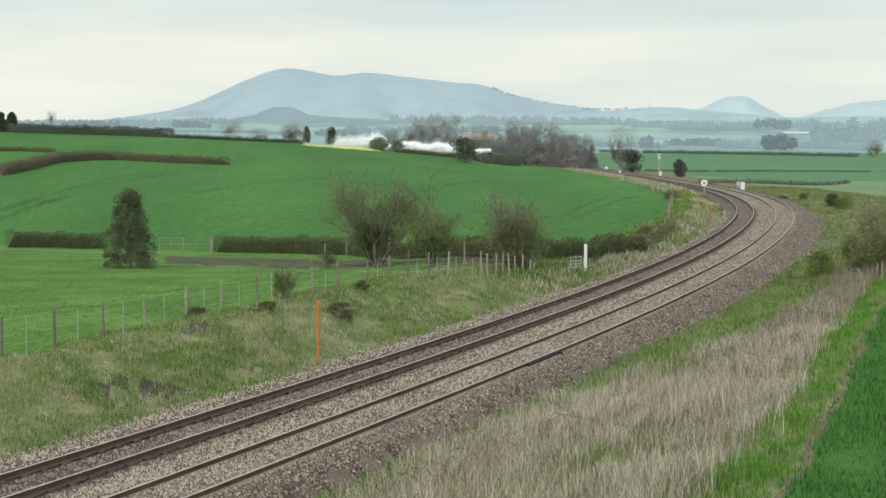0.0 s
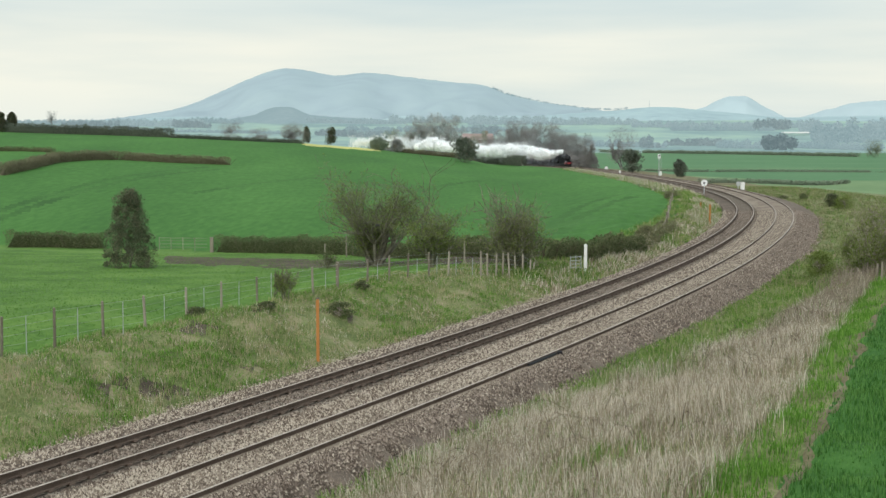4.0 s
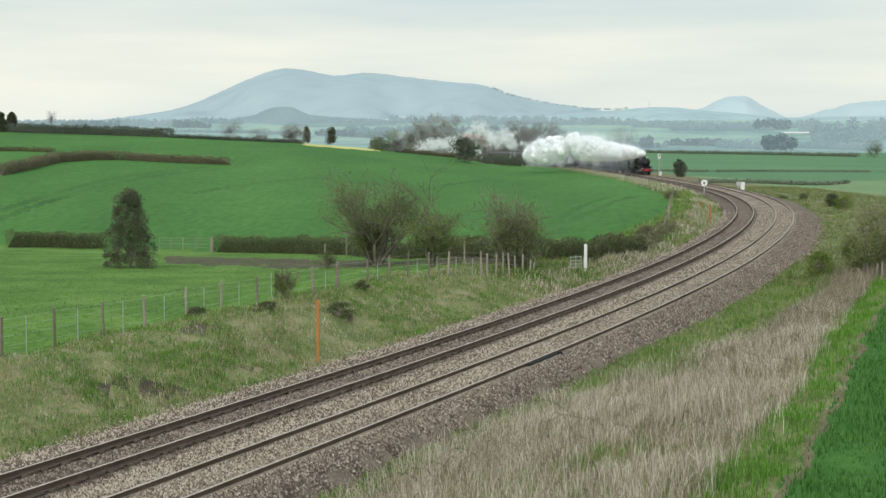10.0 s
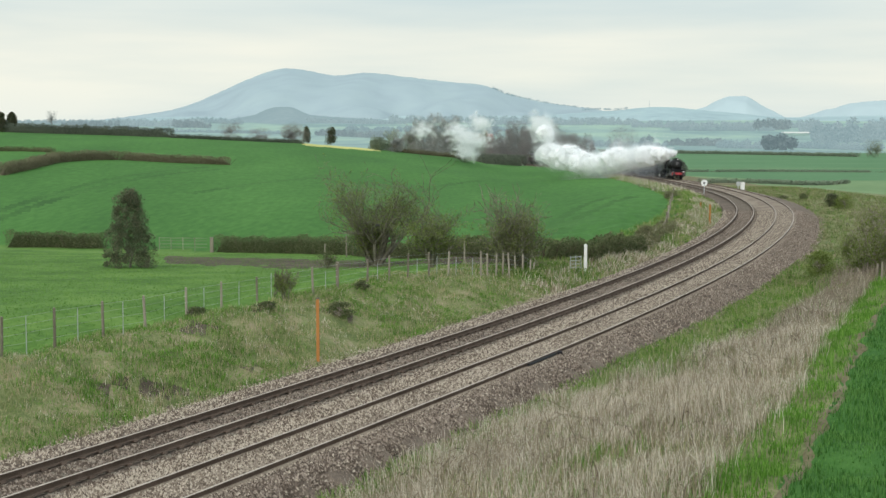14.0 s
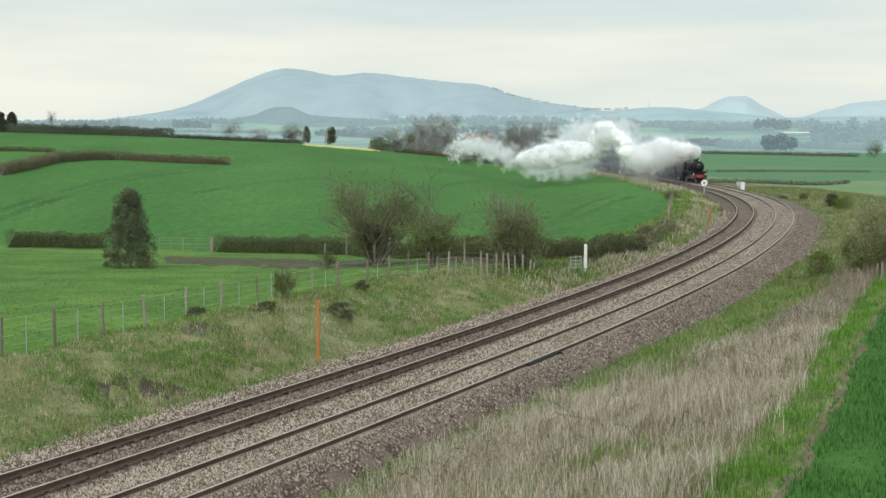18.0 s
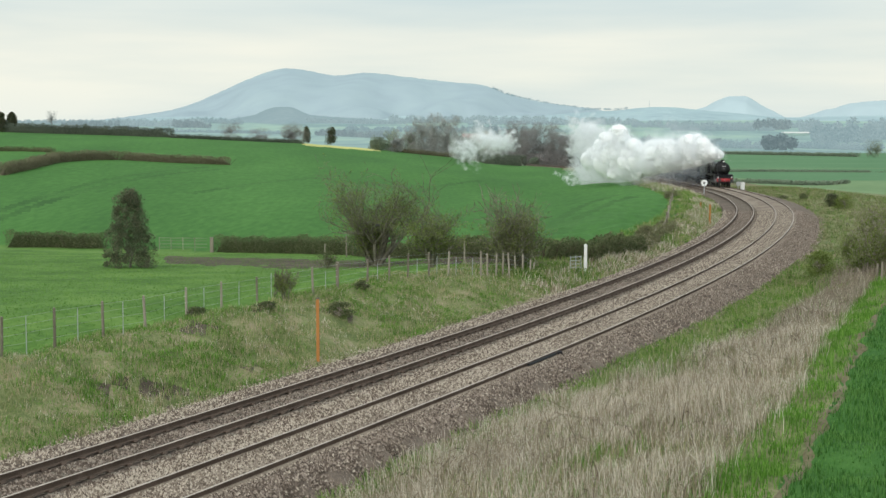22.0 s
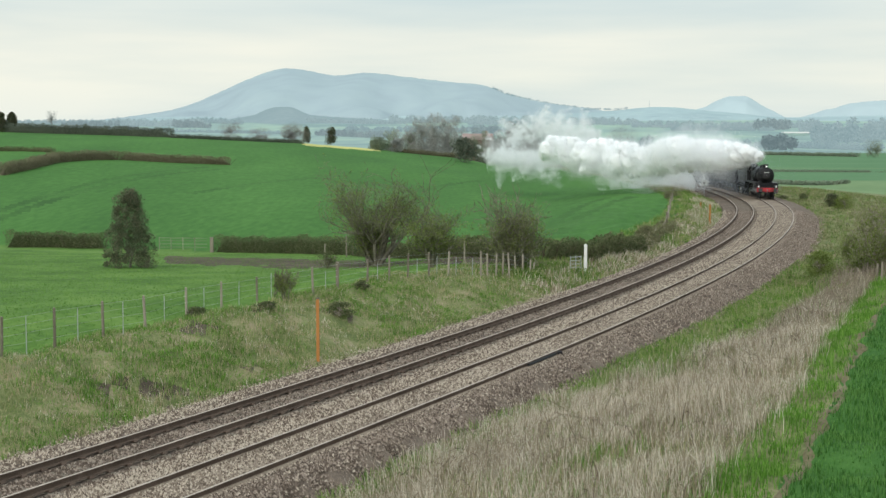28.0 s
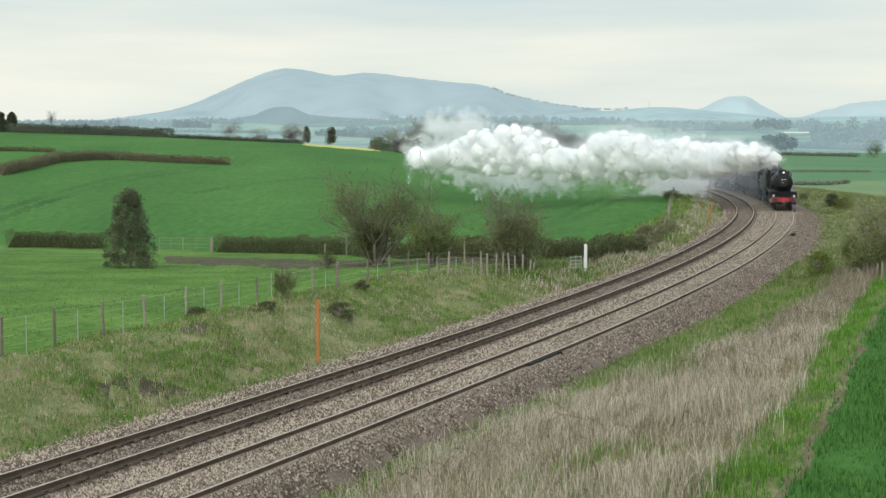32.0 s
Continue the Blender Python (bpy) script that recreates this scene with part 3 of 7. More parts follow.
S_RAIL = np.r_[np.arange(S_NEAR, 200, 0.5), np.arange(200, S_FAR, 2.0)]


def build_track():
    s = np.r_[np.arange(S_NEAR, 150, 0.4), np.arange(150, S_FAR, 2.0)]
    x = on_line(s)
    jl, jr = 0.18 * wave(s * 3.1, s, 1.0), 0.18 * wave(s * 2.7, s, 1.3, 2)
    sides = [("ballast", [(toe_left(s) + jl, -0.66), (-3.75, -0.26), (-3.2, -0.22), (-0.62, -0.24)], M["ballast_dark"]),
             ("ballast", [(-0.62, -0.24), (0.0, -0.22), (0.62, -0.125), (2.75, -0.12)], M["ballast"]),
             ("ballast", [(2.75, -0.12), (3.1, -0.14), (3.5, -0.2), (toe_right(s) + jr, -0.68)], M["shoulder"])]
    for nm, pr, ma in sides:
        ob = sweep(nm, s, pr, ma, closed=False)
        tagged(ob, "bed of crushed stone ballast under the railway track", "ballast", kind="structure")
    tracks = []
    for cx, ma, lab in ((TRACK_L, M["rail_side"], "curved railway track with rust-brown rails on dark ballast"), (TRACK_R, M["rail_side"], "curved railway track with worn rails on pale ballast")):
        t = empty("railway_track", Matrix.Identity(4), lab, "track", "tracks of the line", "structure")
        tracks.append(t)
        for off in (-0.7525, 0.7525):
            c = cx + off
            rail = sweep("rail", S_RAIL, [(c - 0.065, -0.165), (c + 0.065, -0.165), (c + 0.065, -0.15), (c + 0.012, -0.13), (c + 0.012, -0.045), (c + 0.034, -0.035), (c + 0.034, -0.004), (c - 0.034, -0.004), (c - 0.034, -0.035), (c - 0.012, -0.045), (c - 0.012, -0.13), (c - 0.065, -0.15)], ma, t)
            sweep("rail_head", S_RAIL, [(c - 0.033, -0.006), (c + 0.033, -0.006), (c + 0.026, 0.0), (c - 0.026, 0.0)], M["rail_top"], rail, "polished running surface")
    return tracks


TRACKS = build_track()

# ---------------------------------------------------------------- train
RUN = [(0, 458.9), (1, 441.0), (2, 420.1), (3, 397.2), (4.5, 364.0), (6, 331.7), (7, 310.0), (8, 291.0), (9, 274.0), (10, 259.0), (11, 246.6), (12, 236.2),
       (13, 227.4), (14, 219.4), (15.5, 210.0), (17, 201.8), (19, 190.1), (20.5, 181.2), (22, 171.2), (23, 164.3), (24, 157.7), (25, 151.4), (26.5, 142.2), (28, 133.2), (29, 128.0), (30, 122.6), (31, 117.4), (32, 112.5)]


def run_at(t):
    """Arc of the engine's front buffers at t, eased between the known times."""
    a = np.array(RUN)
    g = np.gradient(a[:, 1], a[:, 0])
    i = int(np.clip(np.searchsorted(a[:, 0], t, "right") - 1, 0, len(a) - 2))
    h = a[i + 1, 0] - a[i, 0]
    u = (t - a[i, 0]) / h
    return ((2 * u**3 - 3 * u**2 + 1) * a[i, 1] + (u**3 - 2 * u**2 + u) * h * g[i] + (-2 * u**3 + 3 * u**2) * a[i + 1, 1] + (u**3 - u**2) * h * g[i + 1])


def vehicle_pose(front, length):
    """A vehicle whose front buffers stand at arc front: origin at the middle, on the rails, +y ahead."""
    a = on_line(front + length * 0.18, TRACK_R)
    b = on_line(front + length * 0.82, TRACK_R)
    d = Vector(a - b).normalized()
    x = d.cross(Vector((0, 0, 1))).normalized()
    m = Matrix((x, d, x.cross(d))).transposed().to_4x4()
    return Matrix.Translation(Vector((a + b) / 2)) @ m


def wheel(bm_parent, name, x, y, r, mat_, parent, spokes=False):
    bm = bmesh.new()
    sg = 1 if x > 0 else -1
    cyl(bm, (x, 0, 0), (x + sg * 0.13, 0, 0), r, r, 24)
    cyl(bm, (x - sg * 0.03, 0, 0), (x, 0, 0), r + 0.03, r + 0.03, 24)
    if spokes:
        for k in range(12):
            a = k * math.pi / 6
            box(bm, (x + sg * 0.15, math.cos(a) * r * 0.5, math.sin(a) * r * 0.5), (0.04, r * 0.75, 0.05), Matrix.Rotation(a, 3, "X"))
        cyl(bm, (x + sg * 0.1, 0, 0), (x + sg * 0.2, 0, 0), 0.16, 0.14, 12)
    ob = part(name, bm, mat_, parent)
    ob.matrix_basis = pose(0, y, r)
    return ob


def build_engine():
    e = empty("steam_locomotive", vehicle_pose(run_at(0), 11.6), "black steam locomotive with red buffer beam and lit headlamp", "locomotive")
    blk, soot = M["black"], M["soot"]
    quick("frame", [("b", (-0.55, 0, 0.95), (0.05, 10.6, 0.6)), ("b", (0.55, 0, 0.95), (0.05, 10.6, 0.6))], soot, e)
    beam = quick("buffer_beam", [("b", (0, 5.18, 1.06), (2.36, 0.06, 0.46))], M["red"], e, "red painted buffer beam", bevel=0.015)
    for x in (-0.87, 0.87):
        b = quick("buffer", [("c", (x, 5.2, 1.06), (x, 5.55, 1.06), 0.16, 0.12, 14), ("c", (x, 5.5, 1.06), (x, 5.72, 1.06), 0.075, 0.075, 12)], blk, e)
        quick("buffer_head", [("c", (x, 5.70, 1.06), (x, 5.76, 1.06), 0.235, 0.225, 18)], M["darksteel"], b, "dull steel buffer face")
        quick("lamp", [("b", (x * 1.15, 5.32, 1.46), (0.15, 0.16, 0.22)), ("c", (x * 1.15, 5.40, 1.48), (x * 1.15, 5.42, 1.48), 0.06, 0.06, 12)], M["white"], e, "white oil lamp", bevel=0.01)
        quick("brake_hose", [("c", (x * 0.45, 5.22, 1.0), (x * 0.45, 5.34, 0.75), 0.04, 0.04, 8), ("c", (x * 0.45, 5.34, 0.75), (x * 0.42, 5.26, 0.45), 0.04, 0.03, 8)], soot, e)
    quick("coupling", [("b", (0, 5.3, 1.06), (0.12, 0.3, 0.14)), ("c", (0, 5.42, 1.0), (0, 5.4, 0.55), 0.035, 0.035, 8)], M["steel"], e)
    quick("running_plate", [("b", (0, 4.72, 1.36), (2.5, 0.95, 0.05)), ("b", (0, 4.22, 1.60), (2.5, 0.06, 0.5), Matrix.Rotation(radians(-18), 3, "X")), ("b", (-1.0, -0.2, 1.86), (0.62, 8.5, 0.05)), ("b", (1.0, -0.2, 1.86), (0.62, 8.5, 0.05)), ("b", (-1.29, -0.2, 1.80), (0.03, 8.5, 0.16)), ("b", (1.29, -0.2, 1.80), (0.03, 8.5, 0.16))], blk, e, "black footplate with valance")
    sb = quick("smokebox", [("c", (0, 4.05, 2.72), (0, 2.2, 2.72), 0.93, 0.93, 32), ("b", (0, 3.1, 1.75), (1.5, 1.6, 0.6))], soot, e, "matt black smokebox", True)
    quick("smokebox_door", [("c", (0, 4.05, 2.72), (0, 4.13, 2.72), 0.74, 0.70, 28), ("c", (0, 4.13, 2.72), (0, 4.24, 2.72), 0.68, 0.30, 28)], soot, sb, "", True)
    quick("door_handle", [("c", (0, 4.2, 2.72), (0, 4.36, 2.72), 0.04, 0.04, 8), ("b", (0.1, 4.34, 2.78), (0.3, 0.03, 0.03))], M["steel"], sb, "bright steel door handles")
    for z in (2.45, 2.98):
        quick("hinge_strap", [("b", (0.32, 4.17, z), (0.72, 0.04, 0.06))], blk, sb)
    quick("number_plate", [("b", (0, 4.2, 3.06), (0.62, 0.03, 0.12))], blk, sb)
    quick("number_bar", [("b", (0, 4.222, 3.06), (0.5, 0.01, 0.05))], M["white"], sb, "white painted bar")
    quick("chimney", [("c", (0, 3.1, 3.55), (0, 3.1, 3.72), 0.40, 0.27, 22), ("c", (0, 3.1, 3.72), (0, 3.1, 4.0), 0.26, 0.27, 22), ("c", (0, 3.1, 3.94), (0, 3.1, 4.03), 0.33, 0.31, 22)], soot, e, "sooty black chimney", True)
    hl = quick("headlamp", [("b", (0, 4.0, 3.78), (0.24, 0.2, 0.3))], blk, e)
    quick("headlamp_lens", [("c", (0, 4.1, 3.78), (0, 4.13, 3.78), 0.085, 0.085, 16)], M["lamp"], hl, "lit white headlamp")
    bo = bmesh.new()
    cyl(bo, (0, 2.2, 2.72), (0, -1.9, 2.80), 0.83, 0.90, 32)
    for y in (1.6, 0.4, -0.8, -1.85):
        cyl(bo, (0, y + 0.03, 2.745), (0, y - 0.03, 2.745), 0.905, 0.905, 32)
    part("boiler", bo, blk, e, "", True)
    quick("dome", [("c", (0, 0.1, 3.45), (0, 0.1, 3.78), 0.34, 0.32, 20), ("c", (0, 0.1, 3.78), (0, 0.1, 3.90), 0.32, 0.12, 20)], blk, e, "", True)
    quick("top_feed", [("c", (0, 1.3, 3.5), (0, 1.3, 3.72), 0.2, 0.16, 14)], blk, e, "", True)
    quick("firebox", [("b", (0, -3.0, 2.66), (1.78, 2.3, 1.95)), ("b", (0, -3.0, 1.6), (1.2, 2.4, 0.8))], blk, e, bevel=0.12)
    for x in (-0.2, 0.2):
        quick("safety_valve", [("c", (x, -2.6, 3.6), (x, -2.6, 3.86), 0.08, 0.06, 10)], M["steel"], e)
    for x in (-1.3, 1.3):
        quick("handrail", [("c", (x * 0.72, 2.1, 2.98), (x * 0.72, -1.8, 3.02), 0.02, 0.02, 6)], M["steel"], e)
        cy = quick("cylinder", [("c", (x * 0.83, 4.25, 0.95), (x * 0.83, 3.1, 0.95), 0.36, 0.36, 20), ("b", (x * 0.83, 3.68, 1.45), (0.62, 1.1, 0.6))], blk, e)
        quick("cylinder_cover", [("c", (x * 0.83, 4.27, 0.95), (x * 0.83, 4.33, 0.95), 0.33, 0.28, 20)], M["steel"], cy, "bright cylinder end cover")
        quick("coupling_rod", [("b", (x * 0.83, -0.7, 0.72), (0.06, 4.6, 0.13))], M["steel"], e)
        quick("connecting_rod", [("b", (x * 0.87, 1.35, 0.82), (0.06, 3.6, 0.14))], M["steel"], e)
        quick("cab_side", [("b", (x, -5.0, 2.35), (0.04, 1.9, 1.2)), ("b", (x, -4.25, 3.2), (0.04, 0.35, 0.6)), ("b", (x, -5.75, 3.2), (0.04, 0.4, 0.6))], blk, e)
        quick("cab_window", [("b", (x * 0.62, -4.05, 3.1), (0.42, 0.03, 0.62))], M["glass"], e)
        quick("front_step", [("b", (x * 0.86, 4.95, 0.62), (0.28, 0.3, 0.03)), ("b", (x * 0.86, 4.95, 1.0), (0.03, 0.3, 0.75))], soot, e)
    bm = bmesh.new()
    for k in range(10):
        a0, a1 = radians(18 + k * 14.4), radians(18 + (k + 1) * 14.4)
        for a, b in ((a0, a1),):
            p = [(1.38 * math.cos(a), 2.85 + 1.02 * math.sin(a)), (1.38 * math.cos(b), 2.85 + 1.02 * math.sin(b))]
            vs = [bm.verts.new((p[0][0], -3.95, p[0][1])), bm.verts.new((p[1][0], -3.95, p[1][1])), bm.verts.new((p[1][0], -6.1, p[1][1])), bm.verts.new((p[0][0], -6.1, p[0][1]))]
            bm.faces.new(vs)
    bmesh.ops.solidify(bm, geom=bm.faces[:], thickness=0.04)
    part("cab_roof", bm, soot, e, "", False)
    quick("cab_front", [("b", (0, -4.05, 2.4), (2.56, 0.04, 1.3)), ("b", (0, -4.03, 3.45), (2.2, 0.04, 0.45))], blk, e)
    sets = []
    for y, r in ((1.75, 0.915), (-0.5, 0.915), (-2.75, 0.915)):
        ax = new("driving_wheelset")
        ax.parent = e
        ax.matrix_basis = pose(0, y, r)
        for x in (-0.72, 0.72):
            w = wheel(None, "driving_wheel", x, 0, r, blk, ax, True)
            w.matrix_basis = Matrix.Identity(4)
        sets.append((ax, y, r))
    for y in (4.6, 2.75):
        for x in (-0.72, 0.72):
            wheel(None, "bogie_wheel", x, y, 0.5, soot, e)
    return e, sets


def build_tender():
    t = empty("tender", vehicle_pose(run_at(0) + 11.0, 7.6), "black six-wheeled locomotive tender heaped with coal", "tender")
    quick("tank", [("b", (0, -0.1, 2.15), (2.55, 6.6, 1.5))], M["black"], t, bevel=0.04)
    quick("coal_space", [("b", (-1.1, 0.6, 3.1), (0.05, 4.6, 0.55)), ("b", (1.1, 0.6, 3.1), (0.05, 4.6, 0.55)), ("b", (0, -1.7, 3.1), (2.2, 0.05, 0.5))], M["black"], t)
    bm = bmesh.new()
    bmesh.ops.create_icosphere(bm, subdivisions=3, radius=1.0)
    for v in bm.verts:
        v.co = Vector((v.co.x * 1.0, v.co.y * 2.1 + 0.5, max(-0.2, v.co.z) * 0.5 + 3.1)) + noise.noise_vector(v.co * 5) * 0.1
    part("coal", bm, M["coal"], t, "heaped coal")
    quick("frame", [("b", (-1.05, 0, 1.0), (0.05, 6.8, 0.55)), ("b", (1.05, 0, 1.0), (0.05, 6.8, 0.55)), ("b", (0, 3.3, 1.15), (2.4, 0.1, 0.4)), ("b", (0, -3.4, 1.06), (2.5, 0.08, 0.45))], M["soot"], t)
    for y in (2.2, 0, -2.2):
        for x in (-0.72, 0.72):
            wheel(None, "wheel", x, y, 0.62, M["soot"], t)
    return t


COACH = 20.2


def build_coach():
    c = empty("railway_coach", vehicle_pose(run_at(0) + 19.4, COACH), "maroon passenger coach with grey roof and wide windows", "coach", "coaches of the train")
    L = 19.4
    quick("body", [("b", (0, 0, 1.75), (2.72, L, 1.25)), ("b", (0, 0, 3.06), (2.70, L, 0.32))], M["maroon"], c, bevel=0.05)
    for x in (-1.31, 1.31):
        for k in range(9):
            y = -8.6 + k * 2.15
            quick("window", [("b", (x, y, 2.63), (0.05, 1.45, 0.62))], M["glass"], c)
        for k in range(10):
            quick("window_pillar", [("b", (x, -9.67 + 2.15 * k, 2.63), (0.06, 0.68, 0.66))], M["maroon"], c)
    for y in (-9.72, 9.72):
        quick("end_wall", [("b", (0, y, 2.2), (2.66, 0.06, 2.1))], M["soot"], c)
        quick("gangway", [("b", (0, y * 1.02, 2.15), (0.95, 0.4, 2.0))], M["soot"], c, bevel=0.03)
    bm = bmesh.new()
    rings = []
    for y in (-L / 2, L / 2):
        rings.append([bm.verts.new((1.38 * math.cos(a), y, 3.18 + 0.66 * math.sin(a))) for a in np.linspace(0, math.pi, 13)])
    for i in range(12):
        bm.faces.new((rings[0][i], rings[0][i + 1], rings[1][i + 1], rings[1][i]))
    bm.faces.new(rings[0])
    bm.faces.new(rings[1][::-1])
    part("roof", bm, M["roofgrey"], c, "grey arched roof", False)
    for y in (-6.5, -2.2, 2.2, 6.5):
        quick("ventilator", [("c", (0.35, y, 3.78), (0.35, y, 3.94), 0.13, 0.16, 10)], M["roofgrey"], c)
    quick("underframe", [("b", (0, 0, 1.02), (2.3, 18.8, 0.22)), ("b", (0.4, 1.5, 0.75), (0.9, 2.2, 0.5)), ("b", (-0.4, -2.0, 0.75), (0.9, 1.6, 0.5))], M["soot"], c)
    for y in (-7.1, 7.1):
        quick("bogie", [("b", (-0.98, y, 0.62), (0.12, 3.4, 0.4)), ("b", (0.98, y, 0.62), (0.12, 3.4, 0.4)), ("b", (0, y, 0.7), (1.9, 0.5, 0.3))], M["soot"], c)
        for dy in (-1.28, 1.28):
            for x in (-0.72, 0.72):
                wheel(None, "wheel", x, y + dy, 0.457, M["soot"], c)
    return c


ENGINE, WHEELSETS = build_engine()
ENGINE.scale = (0.93, 0.93, 0.93)
TENDER = build_tender()
TENDER.scale = (0.94, 0.94, 0.94)
COACHES = [build_coach()]
for _k in range(1, 9):
    COACHES.append(copy_thing(COACHES[0], vehicle_pose(run_at(0) + 19.4 + COACH * _k, COACH)))


# ---------------------------------------------------------------- growing things
def fast_mesh(name, verts, loops, sizes, material, smooth_=False):
    """A mesh from arrays: verts (n, 3), corner indices, corners a face."""
    me = bpy.data.meshes.new(name)
    verts, loops, sizes = np.asarray(verts, np.float32), np.asarray(loops, np.int32), np.asarray(sizes, np.int32)
    me.vertices.add(len(verts))
    me.vertices.foreach_set("co", verts.ravel())
    me.loops.add(len(loops))
    me.loops.foreach_set("vertex_index", loops)
    me.polygons.add(len(sizes))
    me.polygons.foreach_set("loop_start", np.r_[0, np.cumsum(sizes)[:-1]].astype(np.int32))
    me.materials.append(material)
    me.update(calc_edges=True)
    if smooth_:
        me.shade_smooth()
    return me


def blade_mesh(name, P, h, w, lean, material, rng):
    """Bent two-part blades of grass at the places P."""
    n = len(P)
    a = rng.uniform(0, 2 * np.pi, n)
    d = np.c_[np.cos(a), np.sin(a), np.zeros(n)]
    f = rng.uniform(0, 2 * np.pi, n)
    side = np.c_[np.cos(f), np.sin(f), np.zeros(n)] * (np.asarray(w) * 0.5 * np.ones(n))[:, None]
    h = np.asarray(h) * np.ones(n)
    ln = rng.uniform(0.2, 1.0, n) * lean
    up = np.c_[np.zeros(n), np.zeros(n), np.ones(n)]
    mid = P + up * (h * 0.55)[:, None] + d * (h * ln * 0.22)[:, None]
    tip = P + up * (h * np.sqrt(np.maximum(0.05, 1 - (ln * 0.9) ** 2)))[:, None] + d * (h * ln * 0.85)[:, None]
    V = np.stack([P - side, P + side, mid + side * 0.75, mid - side * 0.75, tip], 1).reshape(-1, 3)
    k = np.arange(n)[:, None] * 5
    loops = (k + np.array([[0, 1, 2, 3, 3, 2, 4]])).ravel()
    return fast_mesh(name, V, loops, np.tile([4, 3], n), material)


def flake_mesh(name, P, size, material, rng, slim=0.7, out=None):
    """Leaf-like flakes, one four-sided blade each, at the places P; out: the way that each points."""
    n = len(P)
    a = rng.normal(size=(n, 3)) if out is None else out + 0.7 * rng.normal(size=(n, 3))
    a /= np.linalg.norm(a, axis=1)[:, None] + 1e-9
    b = np.cross(a, rng.normal(size=(n, 3)))
    b /= np.linalg.norm(b, axis=1)[:, None] + 1e-9
    s = (np.asarray(size) * rng.uniform(0.6, 1.3, n))[:, None]
    c = np.cross(a, b) * s * 0.12
    V = np.stack([P - a * s * 0.5, P + b * s * slim * 0.5 + c, P + a * s * 0.5, P - b * s * slim * 0.5 + c], 1).reshape(-1, 3)
    return fast_mesh(name, V, np.arange(4 * n), np.full(n, 4), material)


def tube_mesh(name, segs, material, sides=5):
    """Tapered limbs: (from, to, radius, radius) each."""
    A = np.array([s[0] for s in segs], float)
    B = np.array([s[1] for s in segs], float)
    r0, r1 = np.array([s[2] for s in segs]), np.array([s[3] for s in segs])
    d = B - A
    d /= np.linalg.norm(d, axis=1)[:, None] + 1e-9
    ref = np.where(np.abs(d[:, 2:3]) > 0.9, np.array([[1.0, 0, 0]]), np.array([[0, 0, 1.0]]))
    u = np.cross(d, ref)
    u /= np.linalg.norm(u, axis=1)[:, None] + 1e-9
    v = np.cross(d, u)
    t = np.arange(sides) * 2 * np.pi / sides
    ring = u[:, None] * np.cos(t)[None, :, None] + v[:, None] * np.sin(t)[None, :, None]
    V = np.concatenate([A[:, None] + ring * r0[:, None, None], B[:, None] + ring * r1[:, None, None]], 1).reshape(-1, 3)
    i = np.arange(sides)
    q = np.stack([i, (i + 1) % sides, (i + 1) % sides + sides, i + sides], 1).ravel()
    loops = (np.arange(len(segs))[:, None] * 2 * sides + q[None]).ravel()
    return fast_mesh(name, V, loops, np.full(len(segs) * sides, 4), material, True)


def limbs(rng, height, spread, stems=1, levels=4, split=4, droop=0.0, up=0.35, base_r=0.12, first=0.25):
    """A skeleton of tapered limbs and the places of its outer twigs."""
    segs, ends = [], []

    def grow(p, d, length, r, lv):
        n = 4 if lv < 2 else 3
        q = p
        for k in range(n):
            d = d + rng.normal(size=3) * (0.16 + 0.07 * lv) + np.array([0, 0, up * 0.12 - droop * lv * 0.05])
            d /= np.linalg.norm(d)
            e = q + d * length / n
            ra, rb = r * (1 - 0.55 * k / n), r * (1 - 0.55 * (k + 1) / n)
            segs.append((q, e, ra, rb))
            q = e
            if lv >= 2:
                ends.append((e, d, lv))
            if lv < levels and (k >= 1 or lv > 0 or k / n >= first):
                for _ in range(split):
                    if rng.random() < 0.78:
                        a = rng.normal(size=3)
                        a -= d * (a @ d)
                        a /= np.linalg.norm(a) + 1e-9
                        nd = d * rng.uniform(0.35, 0.8) + a * rng.uniform(0.6, 1.0) * np.array([spread, spread, 1]) + np.array([0, 0, up])
                        nd /= np.linalg.norm(nd)
                        grow(q, nd, length * (rng.uniform(0.5, 0.85) if lv == 0 else rng.uniform(0.36, 0.62)), rb * (0.72 if lv == 0 else 0.62), lv + 1)

    for k in range(stems):
        a = rng.uniform(0, 2 * np.pi)
        lean = 0.0 if stems == 1 else rng.uniform(0.15, 0.6)
        d = np.array([math.cos(a) * lean * spread, math.sin(a) * lean * spread, 1.0])
        grow(np.array([math.cos(a), math.sin(a), 0]) * 0.12 * (stems > 1), d / np.linalg.norm(d), height * rng.uniform(0.5, 0.62), base_r, 0)
    return segs, ends


def fit_size(segs, ends, height, width):
    """Scale a skeleton to a height and a width."""
    E = np.array([s[1] for s in segs])
    kz = height / E[:, 2].max()
    w = np.percentile(np.abs(E[:, :2]), 98) * 2
    k = np.array([width / w, width / w, kz])
    return [(a * k, b * k, r0, r1) for a, b, r0, r1 in segs], [(e * k, d, l) for e, d, l in ends]


